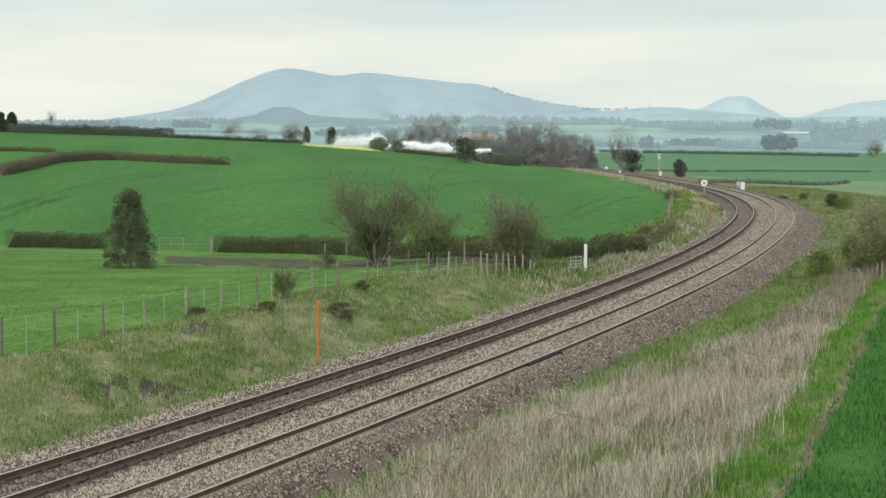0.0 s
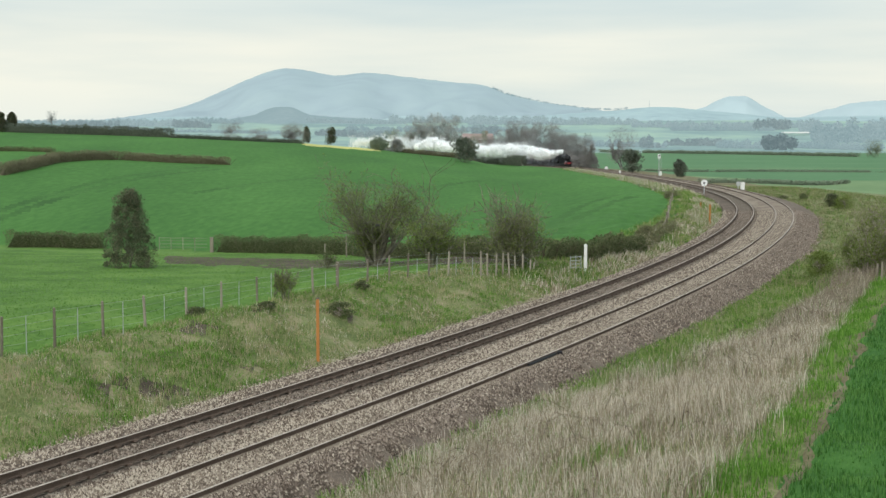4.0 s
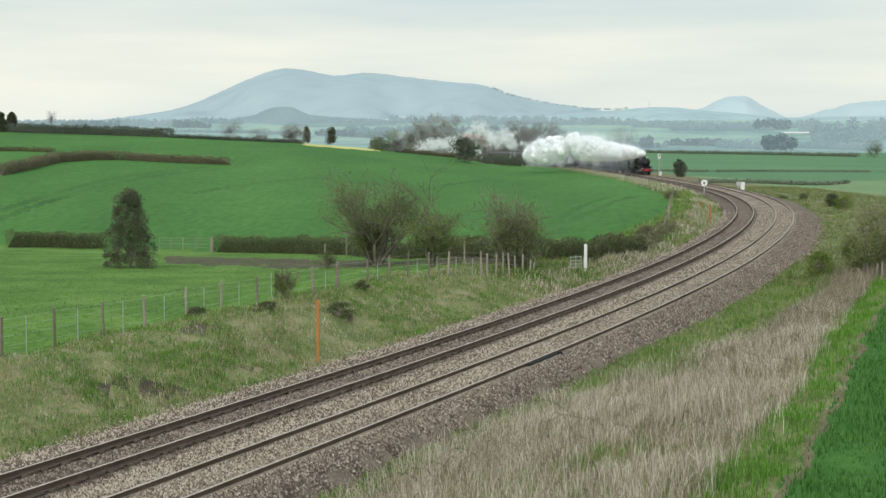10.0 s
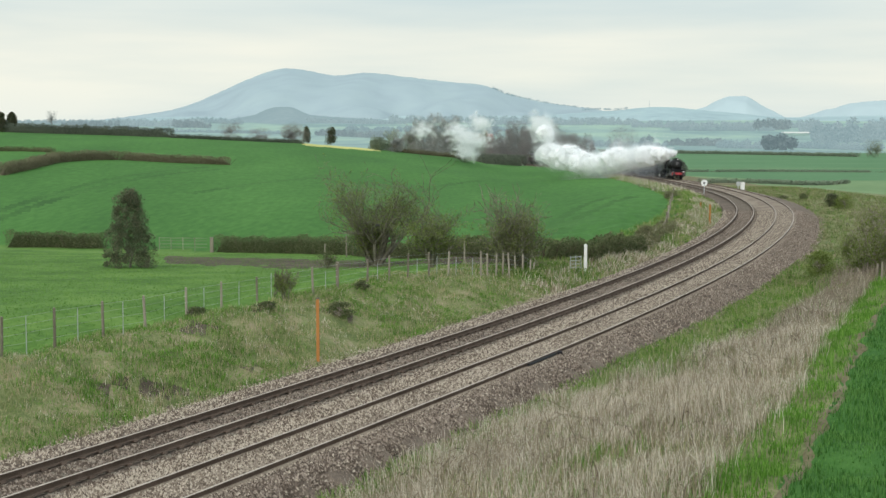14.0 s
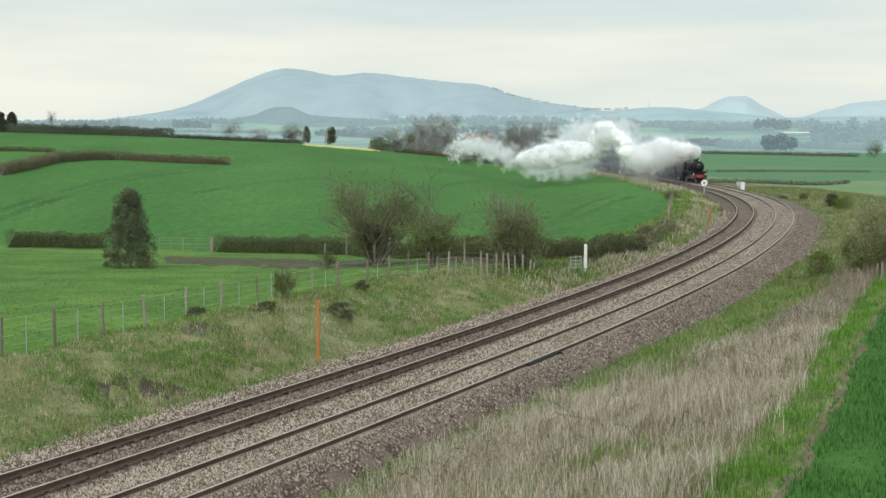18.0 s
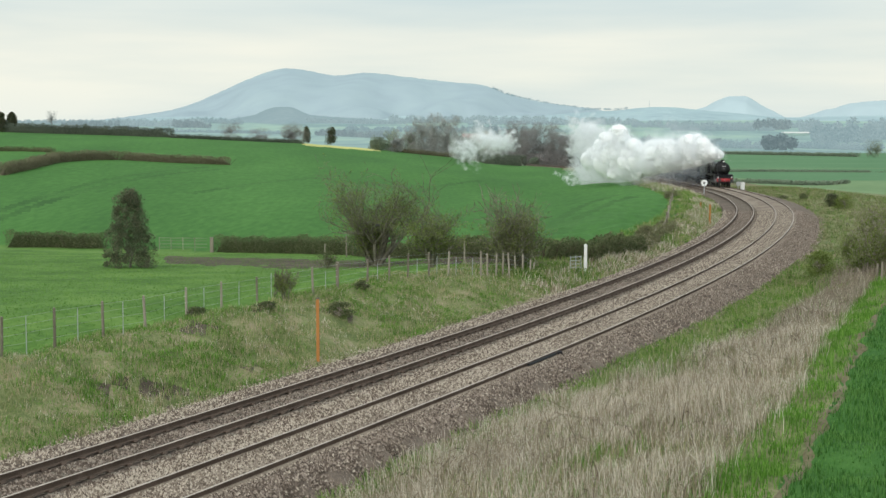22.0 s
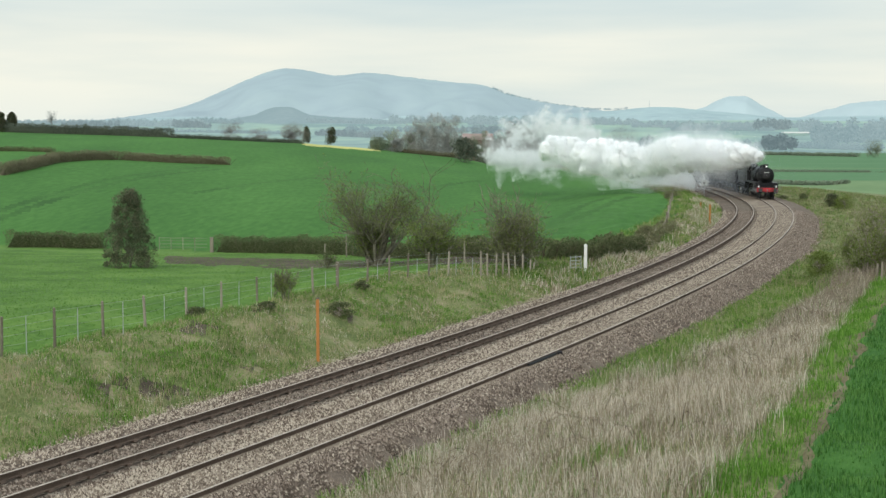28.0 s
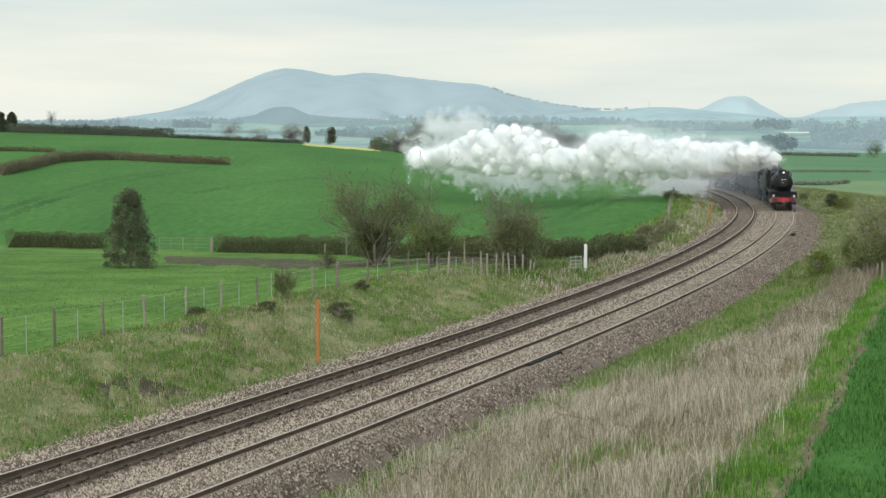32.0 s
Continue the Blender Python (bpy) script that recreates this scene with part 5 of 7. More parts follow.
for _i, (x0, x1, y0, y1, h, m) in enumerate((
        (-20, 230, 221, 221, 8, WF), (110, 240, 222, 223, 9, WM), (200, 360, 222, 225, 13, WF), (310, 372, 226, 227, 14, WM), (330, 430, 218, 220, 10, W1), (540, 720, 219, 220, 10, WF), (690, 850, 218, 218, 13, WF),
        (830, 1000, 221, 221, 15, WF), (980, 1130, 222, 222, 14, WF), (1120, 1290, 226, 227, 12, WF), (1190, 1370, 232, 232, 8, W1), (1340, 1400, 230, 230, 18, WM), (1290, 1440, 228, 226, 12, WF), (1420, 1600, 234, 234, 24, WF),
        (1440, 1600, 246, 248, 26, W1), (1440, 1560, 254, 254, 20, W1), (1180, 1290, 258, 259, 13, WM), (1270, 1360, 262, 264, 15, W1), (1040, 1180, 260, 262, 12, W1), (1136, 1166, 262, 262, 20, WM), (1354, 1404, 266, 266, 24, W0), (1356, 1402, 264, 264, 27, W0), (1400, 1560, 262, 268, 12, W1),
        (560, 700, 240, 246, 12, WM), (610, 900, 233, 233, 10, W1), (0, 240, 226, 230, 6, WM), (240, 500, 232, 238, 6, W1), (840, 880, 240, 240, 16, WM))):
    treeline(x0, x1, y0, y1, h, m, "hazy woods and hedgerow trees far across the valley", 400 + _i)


def skyline_trees(way, depth, low, high, count, seed):
    """Small trees and clumps strung along a far crest."""
    rng = np.random.default_rng(seed)
    w = np.array(way, float)
    P = []
    for u in rng.random(count) * (len(w) - 1):
        px, row = np.interp(u, np.arange(len(w)), w[:, 0]), np.interp(u, np.arange(len(w)), w[:, 1])
        h = rng.uniform(low, high)
        c = np.array([float(bearing(px)) * depth, depth, float(height_at(row, depth))])
        q = rng.normal(size=(46, 3))
        q /= np.linalg.norm(q, axis=1)[:, None]
        P.append(c + np.array([0, 0, h * 0.4]) + q * np.array([h * rng.uniform(0.4, 0.9), h * 0.4, h * 0.5]))
    P = np.vstack(P)
    base = P.mean(0)
    # crest trees share the woods' painted haze and glow
    ob = new("far_woods", flake_mesh("far_woods", P - base, high * 0.28, HAZE_TINT["wood"], rng, 0.8, None))
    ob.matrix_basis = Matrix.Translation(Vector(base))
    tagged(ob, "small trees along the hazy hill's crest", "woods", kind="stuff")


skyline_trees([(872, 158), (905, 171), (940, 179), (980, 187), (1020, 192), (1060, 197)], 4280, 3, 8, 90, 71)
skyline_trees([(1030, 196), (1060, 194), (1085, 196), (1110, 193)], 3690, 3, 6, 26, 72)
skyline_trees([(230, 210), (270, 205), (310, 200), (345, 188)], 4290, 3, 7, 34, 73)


# ---------------------------------------------------------------- fences, posts and signals
def build_fence():
    rng = np.random.default_rng(3)
    posts = [(3, 632, 72), (97, 615, 70), (183, 597, 64), (258, 583, 61), (330, 562, 52), (392, 549, 49), (455, 533, 41), (554, 521, 47), (597, 514, 50), (650, 500, 39), (689, 497, 43), (722, 491, 42),
             (759, 489, 42), (793, 487, 42), (851, 487, 41), (863, 488, 39), (878, 489, 40), (890, 489, 39), (902, 489, 39), (912, 488, 36), (925, 488, 37), (939, 488, 27), (945, 488, 25)]
    f = empty("post_and_wire_fence", Matrix.Translation(Vector(spot(455, 533))), "weathered timber post and wire fence along the grass bank", "fence")
    o = Vector(f.matrix_basis.translation)
    tops = []
    for k, (x, y, h) in enumerate(posts):
        p = spot(x, y)
        H = metres(h, p)
        r = 0.055 if x != 597 else 0.085
        a, b = Vector(p) - o - Vector((0, 0, 0.3)), Vector(p) - o + Vector((rng.normal() * 0.03, rng.normal() * 0.03, H))
        bm = bmesh.new()
        cyl(bm, a, b, r, r * 0.9, 8)
        cyl(bm, b, b + Vector((0, 0, 0.03)), r * 0.9, r * 0.45, 8)
        part("post", bm, M["timber"], f)
        tops.append((a + Vector((0, 0, 0.3)), b))
    for x, y, h in ((47, 632, 72), (138, 607, 62), (218, 592, 58), (291, 572, 50), (361, 556, 46), (423, 541, 43), (480, 527, 44), (576, 517, 38), (668, 500, 34), (738, 490, 32), (773, 488, 34), (807, 487, 32), (836, 487, 30)):
        p = spot(x, y)
        a = Vector(p) - o
        quick("metal_stake", [("c", a - Vector((0, 0, 0.2)), a + Vector((0.01, 0, metres(h, p))), 0.016, 0.016, 6)], M["galv"], f, "thin galvanised stake")
    for v in (0.25, 0.5, 0.72, 0.93):
        bm = bmesh.new()
        for (a, b), (c, d) in zip(tops, tops[1:]):
            cyl(bm, a.lerp(b, v), c.lerp(d, v), 0.005, 0.005, 3, False)
        part("wire", bm, M["galv"], f)


def build_field_fence():
    f = empty("field_fence", Matrix.Translation(Vector(spot(1182, 392))), "old dark timber fence between the wheat field and the line", "fence")
    o = Vector(f.matrix_basis.translation)
    last = None
    for x, y, h in ((1176, 408, 16), (1180, 398, 22), (1183, 388, 24), (1186, 376, 22), (1187, 366, 18), (1190, 357, 16), (1192, 349, 18), (1178, 346, 8), (1160, 340, 7), (1142, 334, 7), (1131, 331, 7)):
        p = spot(x, y)
        a = Vector(p) - o
        b = a + Vector((0, 0, metres(h, p)))
        quick("post", [("c", a - Vector((0, 0, 0.2)), b, 0.08, 0.07, 7)], M["timber"], f)
        if last is not None:
            quick("rail", [("c", last[0].lerp(last[1], 0.7), a.lerp(b, 0.7), 0.035, 0.035, 5)], M["timber"], f)
        last = (a, b)
    f = empty("wooden_fence", Matrix.Translation(Vector(spot(1535, 492))), "short weathered wooden posts at the edge of the verge", "fence")
    o = Vector(f.matrix_basis.translation)
    for x, y, h in ((1517, 494, 18), (1528, 495, 24), (1534, 492, 28), (1552, 492, 26), (1560, 498, 34)):
        p = spot(x, y)
        a = Vector(p) - o
        quick("post", [("c", a - Vector((0, 0, 0.2)), a + Vector((0.02, 0, metres(h, p))), 0.06, 0.055, 7)], M["timber"], f)


def pole_thing(name, x, y, h, r, material, label, category, extra=None, square=True, near=18):
    p = spot(x, y, near)
    t = empty(name, Matrix.Translation(Vector(p)), label, category)
    H = metres(h, p)
    if square:
        quick("post", [("b", (0, 0, H / 2 - 0.15), (r * 2, r * 2, H + 0.3))], material, t, bevel=r * 0.15)
    else:
        quick("post", [("c", (0, 0, -0.3), (0, 0, H), r, r, 10)], material, t)
    if extra:
        extra(t, H)
    return t


def build_lineside():
    def cap(t, H):
        quick("cap", [("b", (0, 0, H + 0.02), (0.13, 0.13, 0.05))], M["timber"], t)

    pole_thing("marker_post", 563, 640, 113, 0.055, M["orange"], "tall orange lineside marker post on the ballast's edge", "post", cap)
    pole_thing("white_post", 1036, 484, 50, 0.085, M["white"], "stout white painted concrete post beside the track", "post")
    for x, y, h in ((1256, 400, 38), (1240, 372, 14)):
        pole_thing("marker_post", x, y, h, 0.06, M["orange"], "weathered orange post in the verge grass", "post")
    for x, y, h in ((1162, 320, 6), (1010, 299, 5)):
        pole_thing("small_marker", x, y, h, 0.14, M["orange"] if x > 1100 else M["white"], "short marker stump beside the rails", "post", near=200)
    for x, y, h in ((1097, 312, 10), (1169, 311, 8)):
        pole_thing("small_marker", x, y, h, 0.17, M["white"], "short white marker post beside the rails", "post", near=200)
    # field gate of tubes by the white post
    g = empty("tubular_gate", Matrix.Translation(Vector(spot(1019, 484))), "small galvanised tubular gate in the fence", "gate")
    w, H = 0.62, 0.95
    for k in range(5):
        quick("gate_bar", [("c", (-w / 2, 0, 0.12 + k * 0.2), (w / 2, 0.15, 0.14 + k * 0.2), 0.02, 0.02, 7)], M["galv"], g)
    for x in (-w / 2, 0.0, w / 2):
        quick("gate_stile", [("c", (x, 0.07 + x * 0.2, -0.1), (x, 0.07 + x * 0.2, H + 0.05), 0.022, 0.022, 7)], M["galv"], g)
    # round speed sign: white ring with a dark middle
    def ring(t, H, R, mid):
        bm = bmesh.new()
        cyl(bm, (0, 0.0, H), (0, -0.03, H), R, R, 28)
        sign = part("sign_disc", bm, M["white"], t, "round white sign plate")
        quick("sign_mark", [("b", (0, -0.035, H), (R * 0.62, 0.012, R * 0.42)), ("b", (0, -0.035, H - R * 0.3), (R * 0.25, 0.012, R * 0.35))], mid, sign, "dark mark")

    pole_thing("round_sign", 1246, 350, 26, 0.045, M["galv"], "round white lineside sign on a thin post", "sign", lambda t, H: ring(t, H, 0.40, M["soot"]), False)
    pole_thing("round_sign", 1073, 304, 6, 0.05, M["galv"], "round white lineside sign beside far rails", "sign", lambda t, H: ring(t, H, 0.45, M["soot"]), False, near=240)
    # equipment boxes
    p = spot(1312, 338)
    t = empty("relay_cabinet", Matrix.Translation(Vector(p)), "white lineside cabinet with a grey round lamp unit", "cabinet")
    quick("body", [("b", (0.15, 0, 0.55), (0.55, 0.5, 1.2))], M["white"], t, bevel=0.03)
    quick("lid", [("b", (0.15, 0, 1.18), (0.62, 0.58, 0.08))], M["white"], t, bevel=0.02)
    quick("lamp_unit", [("c", (-0.45, -0.1, 1.0), (-0.45, 0.25, 1.0), 0.32, 0.28, 18), ("c", (-0.45, 0.1, -0.2), (-0.45, 0.1, 0.8), 0.06, 0.06, 8)], M["galv"], t, "grey round lamp unit")
    # colour light signal
    def head(t, H):
        quick("signal_head", [("b", (0, 0, H - 0.4), (0.62, 0.35, 0.95))], M["white"], t, "white signal head", bevel=0.06)
        quick("hood", [("c", (0, -0.18, H - 0.25), (0, -0.45, H - 0.22), 0.16, 0.16, 12)], M["soot"], t)
        for x in (-0.22, 0.22):
            quick("ladder_stile", [("c", (x + 0.3, 0.35, 0), (x + 0.3, 0.1, H - 0.9), 0.03, 0.03, 6)], M["galv"], t)
        for k in range(8):
            quick("rung", [("c", (0.08, 0.33 - k * 0.02, 0.3 + k * 0.3), (0.52, 0.33 - k * 0.02, 0.3 + k * 0.3), 0.02, 0.02, 5)], M["galv"], t)
        quick("platform", [("b", (0.1, 0, H - 1.0), (0.8, 0.6, 0.06))], M["galv"], t)
        quick("cabinet", [("b", (0.35, -0.3, 0.3), (0.5, 0.4, 0.65))], M["white"], t)

    pole_thing("railway_signal", 1166, 311, 37, 0.09, M["galv"], "tall colour-light railway signal with white head and ladder", "signal", head, False, near=240)
    # small dark things on the ballast
    p = on_line(33.2, 2.64, -0.05)
    q = on_line(30.7, 2.64, -0.05)
    t = empty("rail_lubricator", Matrix.Translation(Vector(p)), "black lubricator bar clamped along the outer rail", "lubricator")
    quick("bar", [("c", (0, 0, 0), Vector(q - p), 0.045, 0.045, 8)], M["soot"], t)
    quick("tank", [("b", Vector((0.16, 0.22, -0.02)), (0.18, 0.18, 0.16))], M["soot"], t, bevel=0.03)
    # mast on the far ridge
    t = empty("radio_mast", Matrix.Translation(Vector((bearing(1147) * 3690, 3690, height_at(190, 3690)))), "slender radio mast on the far ridge", "mast")
    # mast borrows the woods colour with its painted haze
    quick("mast", [("c", (0, 0, -4), (0, 0, 18), 0.55, 0.35, 5)], HAZE_TINT["wood"], t)


def build_field_gate():
    a, b = spot(282, 443), spot(366, 444)
    g = empty("field_gate", Matrix.Translation(Vector(a)), "weathered wooden rail gate between two hedges", "gate")
    d = Vector(b - a)
    for z in (0.3, 0.6, 0.9, 1.15):
        quick("rail", [("c", Vector((0, 0, z)), d + Vector((0, 0, z)), 0.014, 0.014, 5)], M["timber"], g)
    for u in (0.0, 0.25, 0.5, 0.75):
        quick("post", [("c", d * u + Vector((0, 0, -0.2)), d * u + Vector((0, 0, 1.2)), 0.03, 0.028, 6)], M["timber"], g)
    p = spot(375, 447)
    quick("gate_post", [("b", Vector(p - a) + Vector((0, 0, 0.6)), (0.3, 0.3, 1.6))], M["timber"], g, bevel=0.03)
    for k, (x, y, h) in enumerate(((613, 455, 38), (575, 452, 20), (624, 452, 24), (808, 452, 26), (822, 470, 44))):
        p = spot(x, y)
        quick("post", [("c", Vector(p - a) + Vector((0, 0, -0.2)), Vector(p - a) + Vector((0, 0, metres(h, p))), 0.06, 0.055, 7)], M["timber"], g)


def build_farm():
    p = spot(846, 288, 470)
    h = empty("farmhouse", Matrix.Translation(Vector(p)), "brick farmhouse with a red tiled roof among the trees", "house")
    k = p[1] / 2300
    W, H = 52 * k, 40 * k
    D, R = 8.0, 11 * k
    quick("wall", [("b", (0, 4, H / 2), (W, D, H))], M["brick"], h)
    bm = bmesh.new()
    v = [bm.verts.new(c) for c in ((-W / 2 - 0.3, -0.5, H), (W / 2 + 0.3, -0.5, H), (W / 2 + 0.3, D + 0.5, H), (-W / 2 - 0.3, D + 0.5, H), (-W / 2 - 0.3, D / 2, H + R), (W / 2 + 0.3, D / 2, H + R))]
    for f in ((0, 1, 5, 4), (2, 3, 4, 5), (0, 4, 3), (1, 2, 5), (0, 3, 2, 1)):
        bm.faces.new([v[i] for i in f])
    roof = part("roof", bm, M["tile"], h, "red clay tile roof")
    quick("chimney", [("b", (W * 0.3, D / 2, H + R), (0.8, 0.8, 2.0))], M["brick"], roof)
    for i in range(4):
        w = quick("window", [("b", (-W * 0.36 + i * W * 0.24, -0.03, H * 0.62), (1.1, 0.1, 1.3))], M["white"], h)
        quick("pane", [("b", (-W * 0.36 + i * W * 0.24, -0.09, H * 0.62), (0.9, 0.04, 1.1))], M["glass"], w)
    p = spot(1410, 240, 900)
    b = empty("farm_barn", Matrix.Translation(Vector(p)), "long pale-roofed barn far across the valley", "barn")
    k = p[1] / 2300
    # wall in the haze-painted field colour, faintly glowing
    quick("wall", [("b", (0, 0, 2 * k), (46 * k, 12, 4 * k))], HAZE_TINT["field"], b)
    quick("roof", [("b", (0, 0, 5.2 * k), (48 * k, 13, 2.6 * k))], M["white"], b, "pale sheet roof")


build_fence()
build_field_fence()
build_lineside()
build_farm()
build_field_gate()


# ---------------------------------------------------------------- sleepers and fastenings
def build_sleepers():
    bm = bmesh.new()
    box(bm, (0, 0, -0.10), (2.55, 0.255, 0.2), None, 0.9)
    me = bpy.data.meshes.new("sleeper")
    bm.to_mesh(me)
    bm.free()
    me.materials.append(M["concrete"])
    for t, c, dz in ((TRACKS[0], TRACK_L, -0.226), (TRACKS[1], TRACK_R, -0.128)):
        s = 1.0
        while s < 165:
            a, b = on_line(s - 0.3, c), on_line(s + 0.3, c)
            p = on_line(s, c, dz)
            ob = new("sleeper", me)
            ob.parent = t
            ob.matrix_basis = Matrix.Translation(Vector(p)) @ Matrix.Rotation(math.atan2(b[1] - a[1], b[0] - a[0]) - math.pi / 2, 4, "Z")
            s += 0.65
        for off in (-0.7525, 0.7525):
            bm = bmesh.new()
            V, F = [], []
            for s in np.arange(1.0, 120, 0.65):
                p0, p1 = on_line(s - 0.09, c + off), on_line(s + 0.09, c + off)
                d = (p1 - p0)[:2] / np.linalg.norm((p1 - p0)[:2])
                m = (p0 + p1) / 2
                k = len(V)
                for z in (-0.2, -0.135):
                    w = 0.12 if z < -0.15 else 0.08
                    for a, b in ((-1, -1), (1, -1), (1, 1), (-1, 1)):
                        V.append((m[0] + d[0] * 0.08 * a + d[1] * w * b, m[1] + d[1] * 0.08 * a - d[0] * w * b, m[2] + z))
                F += [(k + 4, k + 5, k + 6, k + 7), (k, k + 1, k + 5, k + 4), (k + 1, k + 2, k + 6, k + 5), (k + 2, k + 3, k + 7, k + 6), (k + 3, k, k + 4, k + 7)]
            bm.free()
            ob = mesh_ob("rail_fastening", V, F, M["rail_side"], t)
            ob["kind"] = "stuff"


build_sleepers()


# ---------------------------------------------------------------- loose stones, grass and wheat
def ballast_top(s, n):
    tl, tr = toe_left(s), toe_right(s)
    l = np.interp(n, [-5.4, -3.75, -3.2, -0.62], [-0.66, -0.26, -0.22, -0.24])
    z = np.where(n < -3.75, -0.66 + (n - tl) / (-3.75 - tl) * 0.40, l)
    r = np.interp(n, [-0.62, 0, 0.62, 3.1, 3.5], [-0.24, -0.22, -0.125, -0.14, -0.2])
    r = np.where(n > 3.5, -0.2 - (n - 3.5) / (tr - 3.5) * 0.48, r)
    return np.where(n < -0.62, z, r)


def build_stones():
    rng = np.random.default_rng(17)
    for name, n0, n1, count, m, lab in (("ballast_stones", -0.62, 2.8, 70000, "stone", "loose pale brown crushed ballast stones"), ("ballast_stones", -3.2, -0.62, 42000, "stonedark", "loose dark brown crushed ballast stones"), ("ballast_stones", -5.6, -3.1, 34000, "stone", "pale ballast stones on the shoulder"), ("ballast_stones", 2.7, 6.3, 110000, "stonedark", "brown ballast stones on the outer shoulder"), ("ballast_stones", 2.7, 6.3, 26000, "stone", "pale ballast stones on the outer shoulder")):
        s = 6 + 110 * rng.random(count) ** 1.6
        n = rng.uniform(n0, n1, count)
        ok = (n > toe_left(s) - 0.25) & (n < toe_right(s) + 0.3)
        for c in (TRACK_L - 0.7525, TRACK_L + 0.7525, TRACK_R - 0.7525, TRACK_R + 0.7525):
            ok &= np.abs(n - c) > 0.13
        s, n = s[ok], n[ok]
        P = on_line(s, n, ballast_top(s, n) + 0.012)
        P[:, 2] = np.maximum(P[:, 2], ground_z(P[:, 0], P[:, 1]) + 0.01)
        k = len(P)
        r = rng.uniform(0.022, 0.05, k)[:, None]
        q = rng.normal(size=(k, 4, 3))
        q /= np.linalg.norm(q, axis=2)[:, :, None]
        base = np.array([[1, 0, -0.5], [-0.5, 0.87, -0.5], [-0.5, -0.87, -0.5], [0, 0, 0.9]])
        V = P[:, None] + (base[None] + q * 0.45) * r[:, None]
        V = V.reshape(-1, 3)
        loops = (np.arange(k)[:, None] * 4 + np.array([[0, 1, 3, 1, 2, 3, 2, 0, 3]])).ravel()
        ob = new(name, fast_mesh(name, V, loops, np.full(3 * k, 3), M[m]))
        tagged(ob, lab, "stones", kind="stuff")


build_stones()


def scatter_band(rng, count, s0, s1, n0, n1, bias=1.0, clump=0.0):
    s = s0 + (s1 - s0) * rng.random(count) ** bias
    n = rng.uniform(n0, n1, count)
    if clump:
        c = max(1, count // 9)
        i = rng.integers(0, c, count)
        s, n = s[:c][i] + rng.normal(size=count) * clump, n[:c][i] + rng.normal(size=count) * clump
    return s, n


def grass(name, count, band, h, w, lean, m, label, seed, bias=1.4, clump=0.0, keep=None):
    rng = np.random.default_rng(seed)
    s, n = scatter_band(rng, count, *band, bias, clump)
    ok = (n < toe_left(s) + 0.1) | (n > toe_right(s) - 0.1)
    if keep is not None:
        ok &= keep(s, n, rng)
    s, n = s[ok], n[ok]
    P = on_line(s, n)
    P[:, 2] = ground_z(P[:, 0], P[:, 1]) - 0.02
    hh = rng.uniform(h[0], h[1], len(P)) * (1 + 0.35 * wave(P[:, 0], P[:, 1], 0.8) + 0.25 * wave(P[:, 0], P[:, 1], 2.1, 1))
    ob = new(name, blade_mesh(name, P, np.maximum(hh, 0.03), w * rng.uniform(0.7, 1.4, len(P)), lean, M[m], rng))
    tagged(ob, label, "grass", kind="stuff")


def patchy(f, lo, seed):
    return lambda s, n, rng: wave(s, n, f, seed) + 0.6 * wave(s, n, f * 2.7, seed + 1) + 0.5 * rng.normal(size=len(s)) > lo


def bare(s, n, rng):
    return ~soil_patch(s, n) | (rng.random(len(s)) < 0.35)


# the bank between fence and ballast
grass("bank_grass", 80000, (2, 62, -12.6, -5.2), (0.08, 0.30), 0.016, 0.9, "mixblade", "rough green and straw-coloured grass on the bank", 51, 1.3, 0.16, keep=bare)
grass("bank_grass", 80000, (2, 62, -12.6, -5.2), (0.08, 0.30), 0.018, 0.9, "lushblade", "patches of fresh green grass on the bank", 52, 1.3, 0.13, keep=lambda s, n, r: patchy(0.4, 0.0, 3)(s, n, r) & bare(s, n, r))
grass("dry_grass", 30000, (2, 62, -12.4, -5.4), (0.10, 0.28), 0.014, 1.1, "strawblade", "dead straw-coloured grass on the bank", 53, 1.3, 0.08, keep=lambda s, n, r: patchy(0.6, 0.3, 7)(s, n, r) & bare(s, n, r))
# the slope below the camera: green edge, tall dead grass, lush strip, wheat
grass("verge_grass", 80000, (4, 75, 3.9, 11.0), (0.12, 0.36), 0.016, 0.9, "greenblade", "fresh green grass at the ballast's edge", 54, 1.3, keep=lambda s, n, rng: n < green_n(s) + 0.9 * wave(s, n * 0, 0.45) + 0.5 * rng.normal(size=len(s)))
grass("tall_dry_grass", 135000, (0, 66, 4.6, 14.0), (0.3, 0.8), 0.012, 0.8, "strawblade", "tall dead pale grass on the slope", 55, 1.35, 0.14,
      keep=lambda s, n, r: (s < 46 + 5 * r.normal(size=len(s))) & patchy(0.42, -0.55, 5)(s, n, r) & (n > green_n(s) - 0.6 + 0.8 * wave(s, n * 0, 0.45) + 0.6 * r.normal(size=len(s))) & (n < lush_n(s) + 0.2 * r.normal(size=len(s))))
grass("verge_grass", 34000, (0, 66, 4.6, 14.0), (0.15, 0.45), 0.015, 0.9, "mixblade", "green grass growing through the dead stalks", 56, 1.35, keep=lambda s, n, r: n < lush_n(s))
grass("verge_grass", 34000, (0, 66, 4.6, 14.0), (0.2, 0.5), 0.015, 0.9, "lushblade", "green tufts among the dead stalks", 66, 1.35, 0.16, keep=lambda s, n, r: (n < lush_n(s)) & patchy(0.55, 0.45, 9)(s, n, r))
